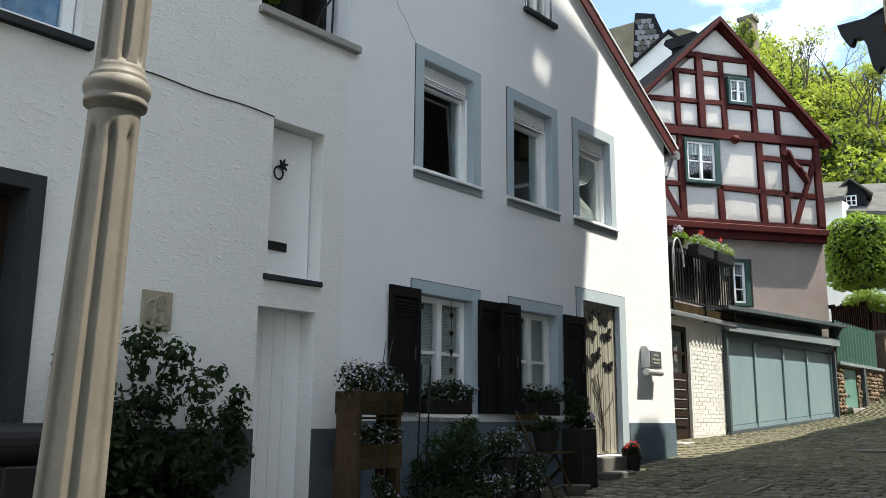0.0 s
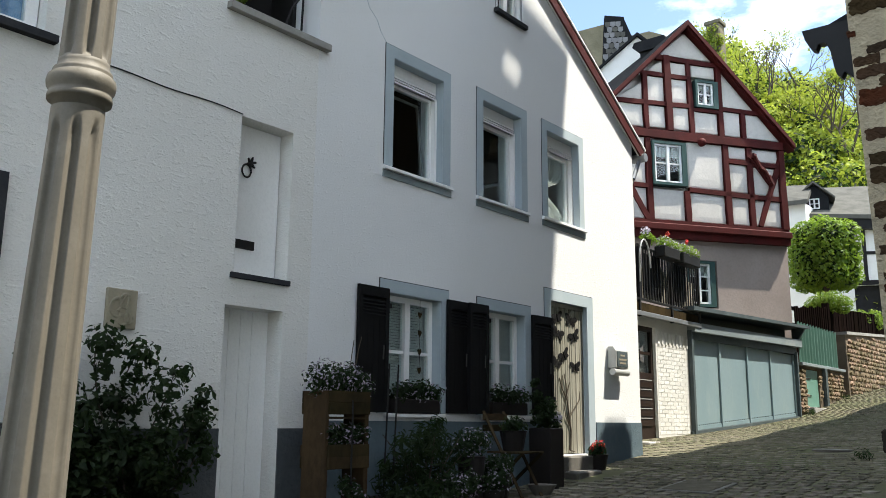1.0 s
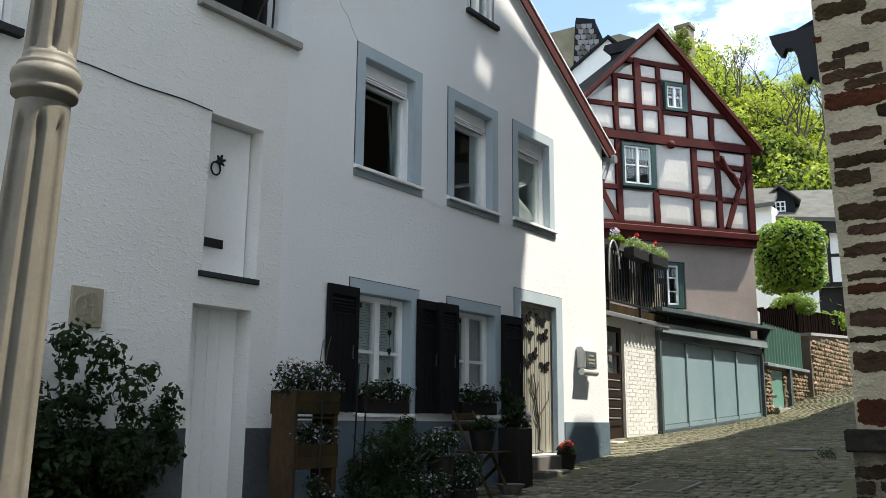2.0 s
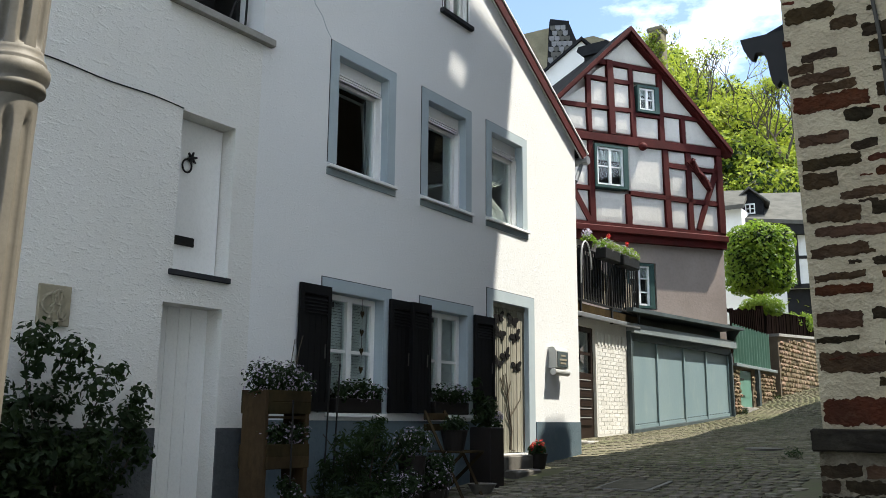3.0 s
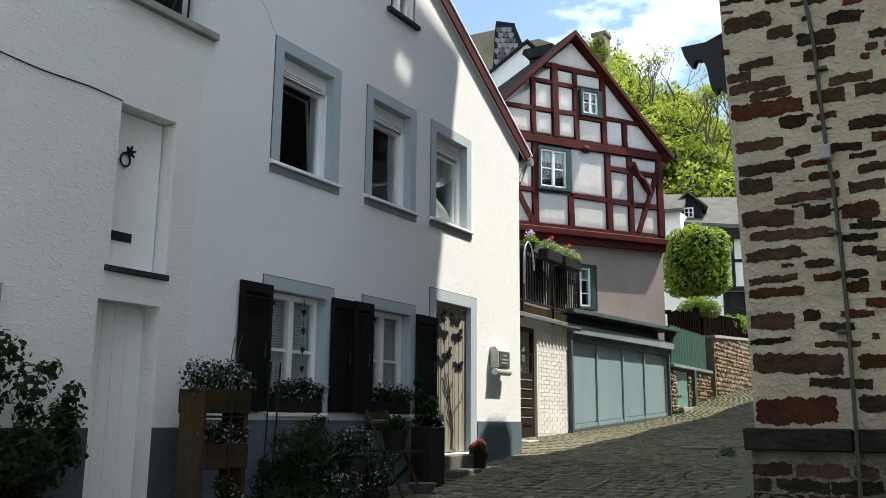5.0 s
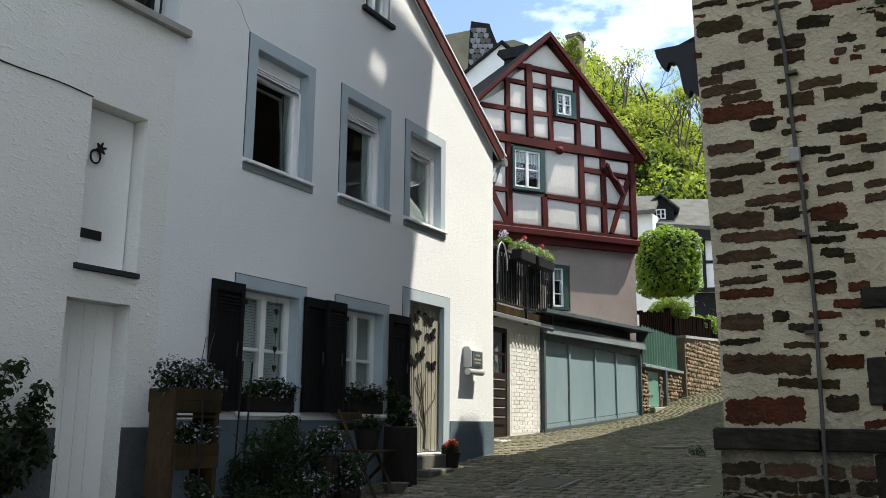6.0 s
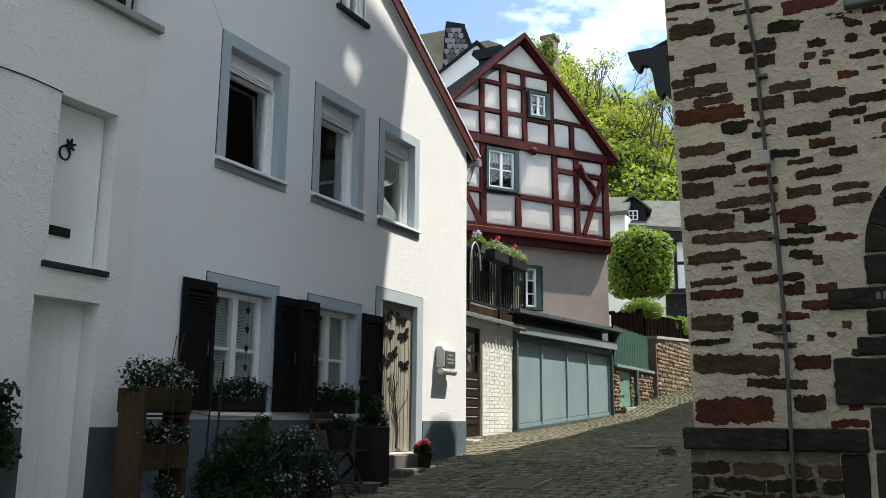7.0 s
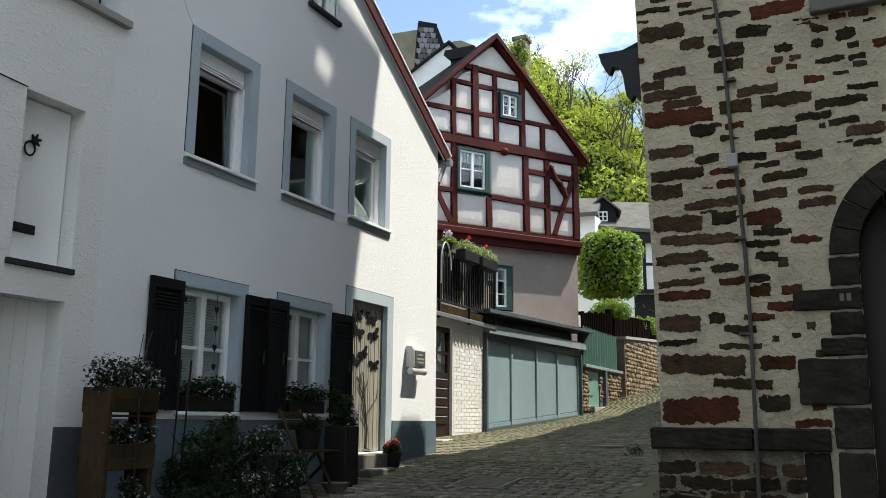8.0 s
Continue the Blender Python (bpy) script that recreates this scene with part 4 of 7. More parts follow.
def balcony():
    b = thing("balcony", (-7.4, 15.4, 3.45), "small balcony with dark iron railings and planters", "balcony")
    part("floor_slab", block(-8.6, -6.95, 13.3, 16.75, 3.47, 3.58), "concrete", b)
    part("edge_sheet", block(-6.97, -6.86, 13.3, 16.8, 3.36, 3.44, 0.006), "zinc", b, "weathered metal drip edge")
    part("fascia", block(-6.95, -6.90, 13.3, 16.75, 3.44, 3.6), "pallet", b, "sunlit plank fascia")
    for z in (3.64, 4.6):
        part("rail", block(-6.92, -6.88, 13.3, 16.8, z, z + 0.04, 0.004), "black", b)
    y = 13.4
    while y < 16.75:
        part("baluster", block(-6.91, -6.89, y, y + 0.035, 3.66, 4.62), "black", b)
        y += 0.115
    for y in (14.1, 15.45, 16.76):
        part("post", block(-6.93, -6.87, y, y + 0.05, 3.34, 4.66), "black", b)
    # pale strips added to give bright sunlit gaps between the balusters
    rnd = random.Random(44)
    y = 13.5
    while y < 16.7:
        w = rnd.uniform(0.06, 0.1)
        part("mat_strip", block(-6.99, -6.975, y, y + w, 3.66, 4.32 + rnd.uniform(-0.06, 0.1), 0.003), "oak", b, "pale strip added as a bright backdrop behind the railing")
        y += w + 0.012
    for a, c in ((13.4, 14.2), (14.45, 15.15), (15.55, 16.25)):
        screen = bmesh.new()
        n = 24
        lo = [screen.verts.new((-6.95 - 0.012 * math.sin(i * 1.3), a + (c - a) * i / n, 3.80 + 0.07 * math.sin(i * 2.7 + a))) for i in range(n + 1)]
        hi = [screen.verts.new((-6.95 - 0.012 * math.sin(i * 1.3), a + (c - a) * i / n, 4.55)) for i in range(n + 1)]
        for i in range(n):
            screen.faces.new((lo[i], lo[i + 1], hi[i + 1], hi[i]))
        part("screen", screen, "black", b, "tattered dark privacy screen behind the railing")
    return b


balcony()


# ---- corrugated fence, garden walls ----
def corrugated():
    f = thing("corrugated_fence", (-7.05, 25.2, 3.05), "green corrugated metal sheet above a rubble wall", "fence")
    bm = bmesh.new()
    n = 90
    lo = [bm.verts.new((-6.98 + 0.025 * math.sin(i * 0.95), 23.42 + 3.62 * i / n, 3.06)) for i in range(n + 1)]
    hi = [bm.verts.new((-6.98 + 0.025 * math.sin(i * 0.95), 23.42 + 3.62 * i / n, 4.10 + 0.03 * math.sin(i * 0.95))) for i in range(n + 1)]
    for i in range(n):
        bm.faces.new((lo[i], lo[i + 1], hi[i + 1], hi[i]))
    bmesh.ops.solidify(bm, geom=bm.faces[:], thickness=0.01)
    part("sheet", bm, "green_metal", f)
    part("base_rail", block(-7.05, -6.9, 23.4, 27.5, 2.98, 3.06, 0.006), "lintel", f)
    return f


corrugated()


def rubble_face(name, parent, y0, y1, z_low, z_high, x, size, seed, count=900, skip=()):
    """Small rubble stones standing out of a wall's face, joined."""
    rnd = random.Random(seed)
    verts, faces = [], []
    span = max(z_high(y0), z_high(y1)) - min(z_low(y0), z_low(y1)) + 0.3
    zz = min(z_low(y0), z_low(y1)) - 0.1
    top = zz + span
    while zz < top:
        hgt = size * rnd.uniform(0.45, 0.8)
        y = y0 + rnd.uniform(0, size)
        while y < y1:
            w = size * rnd.uniform(0.7, 1.7)
            ym = min(y + w / 2, y1 - 0.02)
            if z_low(ym) < zz and zz + hgt < z_high(ym) + 0.03 and not any(a - 0.05 < ym < b + 0.05 and c - 0.1 < zz < d for a, b, c, d in skip):
                out = rnd.uniform(0.02, 0.07)
                c = len(verts)
                for dx, k in ((0, 1.0), (out, 0.72)):
                    for i in range(6):
                        ang = i * math.pi / 3 + rnd.uniform(-0.25, 0.25)
                        verts.append((x + dx, ym + k * w * 0.5 * math.cos(ang), zz + hgt / 2 + k * hgt * 0.52 * math.sin(ang)))
                for i in range(6):
                    j = (i + 1) % 6
                    faces.append((c + i, c + j, c + 6 + j, c + 6 + i))
                faces.append(tuple(c + 6 + i for i in range(6)))
            y += w * 0.97
        zz += hgt * 0.96
    ob = mesh_part(name, verts, faces, "rubble", parent)
    return tagged(ob, kind="stuff")


def garden_walls():
    near = thing("rubble_wall", (-7.2, 25.4, lift(25.4)), "low brown rubble stone wall with a small green door", "wall")
    bm = pierced(bmesh.new(), row, 23.2, 27.45, 1.2, 2.98, [(23.95, 25.1, 1.0, 2.92)], 0.35)
    part("wall_core", bm, "rubble_bed", near)
    rubble_face("rubble_stone", near, 23.25, 27.4, lambda y: lift(y), lambda y: 2.96, -7.0, 0.19, 3, skip=((23.95, 25.1, 1.0, 2.95), (25.35, 25.65, 1, 3)))
    d = part("small_door", block(-7.1, -7.03, 23.97, 25.08, lift(24.5) + 0.08, 2.9, 0.006), "green_metal", near, "green painted metal door")
    for z in (2.2, 2.65):
        part("hinge", block(-7.03, -7.015, 23.98, 24.4, z, z + 0.03), "black", d)
    part("post", block(-7.1, -6.9, 25.4, 25.6, 1.5, 2.98), "garage_dark", near)
    part("doorstep", block(-7.05, -6.8, 23.8, 25.2, 1.5, lift(24.5) + 0.06, 0.01), "concrete", near)
    far = thing("garden_wall", (-7.3, 34, lift(34)), "long brown rubble garden wall with a coping", "wall")
    top = lambda y: 4.16 + (y - 28.1) * 0.06
    bm = bmesh.new()
    prism(bm, [(-7.05, 28.35, 1.5), (-7.05, 42, 2.5), (-7.05, 42, top(42)), (-7.05, 28.35, top(28.35))], (-0.5, 0, 0))
    part("wall_core", bm, "rubble_bed", far)
    rubble_face("rubble_stone", far, 28.4, 42, lambda y: lift(y) - 0.05, lambda y: top(y) - 0.05, -7.05, 0.22, 4)
    bm = bmesh.new()
    prism(bm, [(-6.98, 28.3, top(28.3)), (-6.98, 42, top(42)), (-6.98, 42, top(42) + 0.09), (-6.98, 28.3, top(28.3) + 0.09)], (-0.62, 0, 0))
    part("coping", bm, "concrete", far)
    part("end_pier", block(-8.2, -7.6, 27.2, 28.34, 1.5, 4.1), "rubble_bed", far)
    fence = thing("board_fence", (-7.4, 30, top(30) + 0.09), "dark brown wooden fence above the garden walls", "fence")
    y = 24.5
    while y < 27.6:
        part("slat", block(-7.36, -7.33, y, y + 0.11, 3.3, 4.55 + 0.1 * (y - 23.5) + 0.03 * math.sin(y * 9)), "fence", fence)
        y += 0.2
    for z in (4.2, 4.65):
        part("rail", block(-7.4, -7.365, 24.4, 27.8, z - 0.1, z), "fence", fence)
    part("post", block(-7.5, -7.32, 27.7, 27.9, 3.0, 5.1), "fence", fence)
    y = 27.95
    while y < 42:
        part("board", block(-7.42, -7.39 + 0.012 * math.sin(y * 13), y, y + 0.185, top(y) + 0.1, top(y) + 0.86), "fence", fence)
        y += 0.19
    return near


garden_walls()


# ---- stone building with an arched portal ----
def facing(s, d, z):
    return (s, 7.5 + d, z)


def rough_stone(rnd, s0, s1, z0, z1, ragged):
    """One split stone, nearly flush, its outline eaten by the mortar smeared over it."""
    w, hgt = s1 - s0, z1 - z0
    n = max(6, int(w / 0.015))
    m = max(2, int(hgt / 0.02))
    phase = [rnd.uniform(0, 6.28) for _ in range(4)]
    tilt = rnd.uniform(-0.03, 0.03) * w
    taper = rnd.uniform(0.0, 0.35), rnd.uniform(0.0, 0.35)

    def edge(f, k):
        swing = math.sin(f * w * 26 + phase[k]) * 0.9 + math.sin(f * w * 71 + phase[k + 1]) * 0.5
        return ragged * (swing + rnd.uniform(-0.9, 0.9))

    def half_height(f):
        x = 2 * f - 1
        cut = taper[0] if x < 0 else taper[1]
        return hgt / 2 * (1 - cut * abs(x) ** 5)

    mid = (z0 + z1) / 2
    low = [(s0 + w * k / n + rnd.uniform(-0.3, 0.3) * 0.015, mid + tilt * (2 * k / n - 1) - half_height(k / n) + edge(k / n, 0)) for k in range(n + 1)]
    right = [(s1 + rnd.uniform(-1.2, 1.2) * ragged, low[-1][1] + (hgt - 2 * (hgt / 2 - half_height(1.0))) * k / m) for k in range(1, m)]
    high = [(s0 + w * k / n + rnd.uniform(-0.3, 0.3) * 0.015, mid + tilt * (2 * k / n - 1) + half_height(k / n) + edge(k / n, 2)) for k in range(n, -1, -1)]
    left = [(s0 + rnd.uniform(-1.2, 1.2) * ragged, high[-1][1] + (low[0][1] - high[-1][1]) * k / m) for k in range(1, m)]
    pts = low + right + high + left
    out = rnd.uniform(0.002, 0.009)
    c = ((s0 + s1) / 2, mid)
    bm = bmesh.new()
    base = [bm.verts.new(facing(s, 0.03, z)) for s, z in pts]
    rim = [bm.verts.new(facing(s, -out * 0.7, z)) for s, z in pts]
    face = [bm.verts.new(facing(s + (c[0] - s) * 0.005 / max(w / 2, 0.01), -out + rnd.uniform(-0.003, 0.003), z + (c[1] - z) * 0.006 / max(hgt / 2, 0.012))) for s, z in pts]
    count = len(pts)
    for lo, hi in ((base, rim), (rim, face)):
        for k in range(count):
            bm.faces.new((lo[k], lo[(k + 1) % count], hi[(k + 1) % count], hi[k]))
    bm.faces.new(face)
    return bm


def worn_block(rnd, x0, x1, y0, y1, z0, z1):
    """A hewn block with softened, uneven edges."""
    bm = block(x0, x1, y0, y1, z0, z1, 0.012)
    bmesh.ops.subdivide_edges(bm, edges=[e for e in bm.edges if e.calc_length() > 0.1], cuts=4, use_grid_fill=True)
    for v in bm.verts:
        v.co += Vector((rnd.uniform(-1, 1) * 0.005, rnd.uniform(-1, 1) * 0.004, rnd.uniform(-1, 1) * 0.006))
    return bm


def stone_building():
    b = thing("stone_building", (1.5, 9.0, lift(9)), "old stone building of slate rubble in pale lime mortar", "building")
    R, CX, SPRING = 0.62, 0.66, 2.82
    # mortar face, cut by the round arch
    bm = bmesh.new()
    def quad(*pts):
        bm.faces.new([bm.verts.new(facing(s, d, z)) for s, d, z in pts])
    X0, X1, TOP = -1.56, 7.0, 16.6
    n = 24
    left, right = CX - R, CX + R
    lean = lambda z: X0 - max(0.0, z - 2.0) * 0.028
    zs = [-0.2, 0.6, 1.45, SPRING, 3.2, 3.6, 4.2, 5.0, 6.0, TOP]
    for z0, z1 in zip(zs, zs[1:]):
        quad((lean(z0), 0, z0), (left, 0, z0), (left, 0, z1), (lean(z1), 0, z1))
        quad((lean(z0), 0, z0), (lean(z1), 0, z1), (lean(z1), 0.6, z1), (lean(z0), 0.6, z0))
    quad((right, 0, -0.2), (X1, 0, -0.2), (X1, 0, TOP), (right, 0, TOP))
    for k in range(n):
        a0, a1 = math.pi * k / n, math.pi * (k + 1) / n
        p0, p1 = (CX - R * math.cos(a0), SPRING + R * math.sin(a0)), (CX - R * math.cos(a1), SPRING + R * math.sin(a1))
        quad((p0[0], 0, p0[1]), (p1[0], 0, p1[1]), (p1[0], 0, TOP), (p0[0], 0, TOP))
        quad((p0[0], 0, p0[1]), (p1[0], 0, p1[1]), (p1[0], 0.45, p1[1]), (p0[0], 0.45, p0[1]))
    quad((left, 0, -0.2), (left, 0, SPRING), (left, 0.45, SPRING), (left, 0.45, -0.2))
    quad((right, 0, -0.2), (right, 0, SPRING), (right, 0.45, SPRING), (right, 0.45, -0.2))
    bmesh.ops.remove_doubles(bm, verts=bm.verts, dist=0.001)
    part("wall", bm, "mortar", b)
    sd = bmesh.new()
    solid(sd, -1.56, -1.0, 8.1, 12.75, 0, 16.6)
    solid(sd, -1.0, 7.0, 12.2, 12.75, 0, 16.6)
    part("side_wall", sd, "stone_brown", b)
    # unseen block, added only to keep sun off the left house front
    part("tower", block(0.3, 6.2, 8.0, 12.7, 16.5, 34), "mortar", b)
    # unseen roof set by its shadow edge; the added hole makes a sun spot
    slope = lambda v, d, u: (-1.75 + u, 13.245 + 0.307 * u - v, 17.62 + 0.29 * v - d)
    part("roof", pierced(bmesh.new(), slope, 0.0, 6.3, 0.0, 9.0, [(1.10, 1.46, 0.36, 0.48)], 0.14), "slate", b, "unseen slate roof fitted to its shadow, with a hole for a light spot")
    rnd = random.Random(11)
    # quoins along the corner, then the larger stones of the face, band by band
    kinds = {"b": "stone_brown", "d": "stone_dark", "r": "stone_red"}
    quoins = ((-1.62, -1.22, 4.91, 5.05, "b"), (-1.62, -1.42, 4.44, 4.53, "b"), (-1.61, -1.14, 4.33, 4.43, "b"), (-1.44, -1.10, 4.24, 4.32, "b"), (-1.60, -1.01, 4.08, 4.23, "r"), (-1.58, -1.19, 3.79, 3.89, "b"),
              (-1.57, -1.11, 3.58, 3.68, "b"), (-1.57, -1.30, 3.42, 3.55, "b"), (-1.56, -1.15, 3.12, 3.26, "b"), (-1.51, -0.86, 2.99, 3.08, "b"), (-1.55, -1.11, 2.83, 2.93, "b"), (-1.54, -1.15, 2.64, 2.70, "b"),
              (-1.54, -1.11, 2.52, 2.60, "r"), (-1.54, -1.20, 2.25, 2.39, "b"), (-1.54, -0.86, 1.89, 2.05, "b"), (-1.54, -0.93, 1.49, 1.70, "r"))
    upper = ((-0.65, -0.21, 4.95, 5.08, "r"), (-0.78, -0.52, 4.79, 4.90, "d"), (-1.02, -0.72, 4.65, 4.77, "d"), (-0.98, -0.73, 4.51, 4.62, "b"), (-0.80, -0.47, 4.26, 4.34, "b"), (-0.61, -0.21, 4.13, 4.24, "b"),
             (-0.95, -0.69, 4.12, 4.24, "b"), (-0.68, -0.34, 3.85, 3.95, "d"), (-0.52, -0.32, 3.73, 3.81, "r"), (-0.72, -0.45, 3.33, 3.42, "b"), (-0.78, -0.51, 3.11, 3.25, "r"), (-1.29, -0.79, 3.30, 3.38, "b"),
             (-1.21, -1.00, 3.95, 4.06, "d"), (-1.26, -1.05, 4.77, 4.88, "b"), (-1.51, -1.22, 4.54, 4.62, "d"), (-1.18, -0.98, 3.70, 3.78, "d"), (-1.07, -0.86, 3.15, 3.26, "d"))
    portal = ((-0.26, -0.10, 4.29, 4.36, "r"), (-0.19, 0.20, 4.06, 4.14, "d"), (-0.35, -0.07, 3.97, 4.04, "d"), (0.06, 0.29, 4.18, 4.23, "d"), (0.03, 0.31, 3.79, 3.88, "b"), (-0.10, 0.13, 3.90, 3.96, "d"),
              (-0.37, -0.16, 3.64, 3.71, "d"), (-0.37, -0.10, 3.35, 3.41, "b"), (-0.37, -0.09, 3.23, 3.31, "b"), (0.01, 0.16, 4.63, 4.73, "d"), (0.28, 0.40, 4.52, 4.60, "r"), (0.07, 0.28, 3.70, 3.75, "d"), (-0.74, -0.44, 3.02, 3.08, "d"))
    lower = ((-1.09, -0.87, 2.74, 2.81, "d"), (-1.03, -0.80, 2.63, 2.69, "r"), (-0.80, -0.63, 2.64, 2.70, "d"), (-0.81, -0.63, 2.52, 2.61, "r"), (-0.55, -0.39, 2.52, 2.60, "r"), (-0.66, -0.35, 2.39, 2.47, "r"), (-1.13, -1.00, 2.31, 2.40, "d"),
             (-0.85, -0.61, 2.32, 2.38, "r"), (-1.01, -0.76, 2.22, 2.29, "d"), (-1.06, -0.72, 2.09, 2.14, "b"), (-0.75, -0.48, 1.92, 2.03, "r"), (-1.12, -0.66, 1.77, 1.85, "b"), (-0.77, -0.54, 1.59, 1.72, "d"), (-0.51, -0.25, 1.47, 1.53, "r"))
    used = []
    for s0, s1, z0, z1, kind in quoins + upper + portal + lower:
        part("stone", rough_stone(rnd, s0, s1, z0, z1, 0.004 + 0.03 * (z1 - z0)), kinds[kind], b)
        used.append((s0, s1, z0, z1))
    z = 1.50
    while z < 5.9:
        hgt = rnd.choice((0.03, 0.04, 0.05, 0.06, 0.07))
        s = -1.56 - max(0, z - 2) * 0.028 + rnd.uniform(-0.02, 0.02)
        while s < 1.5:
            w = rnd.choice((rnd.uniform(0.06, 0.14), rnd.uniform(0.12, 0.24), rnd.uniform(0.2, 0.36)))
            clear = not any(a - 0.04 < s + w and s < c + 0.04 and d - 0.045 < z + hgt and z < e + 0.045 for a, c, d, e in used)
            m = s + w / 2
            arch = math.hypot(s + w - CX, max(0, z + hgt - SPRING)) < R + 0.42 and z < SPRING + R + 0.45 and s + w > CX - R - 0.22 and m < CX + R + 0.4
            if clear and not arch and rnd.random() < 0.85:
                dz = (s + 1.6) * rnd.uniform(-0.01, 0.03)
                mat = rnd.choice(("stone_dark", "stone_dark", "stone_brown", "stone_brown", "stone_red"))
                part("stone", rough_stone(rnd, s, s + w, z + dz, z + dz + hgt, 0.004 + 0.04 * hgt), mat, b)
            s += w + rnd.uniform(0.015, 0.16)
        z += hgt + rnd.uniform(0.02, 0.055)
    # slivers and chips in the wider joints
    for k in range(60):
        s, z = rnd.uniform(-1.5, 1.4), rnd.uniform(1.55, 5.8)
        w, hgt = rnd.uniform(0.05, 0.16), rnd.uniform(0.015, 0.035)
        if math.hypot(s - CX, max(0, z - SPRING)) > R + 0.5 and not (z < SPRING and s > -0.55):
            part("stone", rough_stone(rnd, s, s + w, z, z + hgt, 0.006), rnd.choice(("stone_dark", "stone_brown", "stone_red")), b)
    # base courses under the slab
    z = 0.5
    while z < 1.2:
        hgt = rnd.uniform(0.06, 0.13)
        s = -1.6
        while s < -0.3:
            w = rnd.uniform(0.12, 0.4)
            part("stone", rough_stone(rnd, s, min(s + w, -0.45), z, z + hgt, 0.007), rnd.choice(("stone_dark", "stone_dark", "stone_brown")), b) if s < -0.6 else None
            s += w + rnd.uniform(0.01, 0.05)
        z += hgt + 0.018
    part("base_face", block(-1.60, -0.47, 7.499, 7.56, -0.2, 1.29), "base_mortar", b, "dark stained mortar of the base")
    for s0, s1 in ((-1.64, -0.83), (-0.815, -0.26)):
        part("plinth_slab", worn_block(rnd, s0, s1, 7.42, 7.56, 1.285, 1.455), "basalt", b, "dark basalt plinth slab")
    # portal: jamb blocks and arch stones of basalt
    blocks = [(-0.22, 0.04, 0.3, 1.28), (-0.46, -0.27, 0.5, 1.27), (-0.23, 0.04, 1.31, 1.62), (-0.46, 0.04, 1.64, 2.0), (-0.28, 0.04, 2.02, 2.16), (-0.46, 0.04, 2.38, 2.55), (-0.20, 0.04, 2.18, 2.36), (-0.18, 0.04, 2.57, 2.80)]
    for s0, s1, z0, z1 in blocks:
        part("jamb_stone", worn_block(rnd, s0, s1, 7.462, 7.98, z0, z1), "basalt", b)
    part("jamb_joint", block(-0.17, 0.03, 7.476, 7.97, 0.3, 2.79), "rubble_bed", b)
    for k in range(11):
        a0, a1 = math.pi * k / 11 + 0.008, math.pi * (k + 1) / 11 - 0.008
        bm = bmesh.new()
        outline = []
        for j in range(4):
            a = a0 + (a1 - a0) * j / 3
            outline.append(facing(CX - (R + 0.21) * math.cos(a), -0.04, SPRING + (R + 0.21) * math.sin(a)))
        for j in range(4):
            a = a1 + (a0 - a1) * j / 3
            outline.append(facing(CX - (R - 0.005) * math.cos(a), -0.04, SPRING + (R - 0.005) * math.sin(a)))
        prism(bm, outline, (0, 0.5, 0))
        part("arch_stone", bm, "basalt", b)
    # house number as two plain bars cut in the jamb
    for s in (-0.105, -0.055):
        part("number_bar", block(s - 0.016, s + 0.016, 7.455, 7.46, 2.445, 2.505), "slab_step", b, "pale painted bar")
    d = part("portal_door", block(CX - R, CX + R, 7.82, 7.88, 0.3, SPRING + R), "brown", b, "dark wooden portal door")
    for k in range(6):
        s = CX - R + k * 0.207
        part("plank", block(s + 0.006, s + 0.2, 7.80, 7.82, 0.3, SPRING + R), "brown", d)
    # sign board above the portal
    part("lintel_board", block(-0.17, 1.4, 7.40, 7.5, 4.88, 5.3, 0.01), "slab_step", b, "dark grey stone panel above the portal")
    # cable conduit with junction box
    pts = [(-0.99, 5.9), (-0.94, 5.18), (-0.89, 4.64), (-0.86, 3.80), (-0.83, 3.41), (-0.81, 2.93), (-0.80, 2.35), (-0.80, 1.48), (-0.81, 0.5)]
    c = bmesh.new()
    rings = [[c.verts.new(facing(s + 0.016 * math.cos(q * math.pi / 4), -0.03 - (0.06 if z < 1.5 else 0.0) + 0.016 * math.sin(q * math.pi / 4), z)) for q in range(8)] for s, z in pts]
    for lo, hi in zip(rings, rings[1:]):
        for q in range(8):
            c.faces.new((lo[q], lo[(q + 1) % 8], hi[(q + 1) % 8], hi[q]))
    part("conduit", c, "conduit", b, "grey cable conduit", smooth=True)
    part("junction_box", block(-0.905, -0.82, 7.40, 7.47, 3.62, 3.74, 0.008), "concrete", b, "grey junction box")
    for z in (2.2, 3.0, 4.4):
        part("clip", block(-0.885, -0.80, 7.43, 7.5, z, z + 0.025), "conduit", b)
    return b


STONE = stone_building()


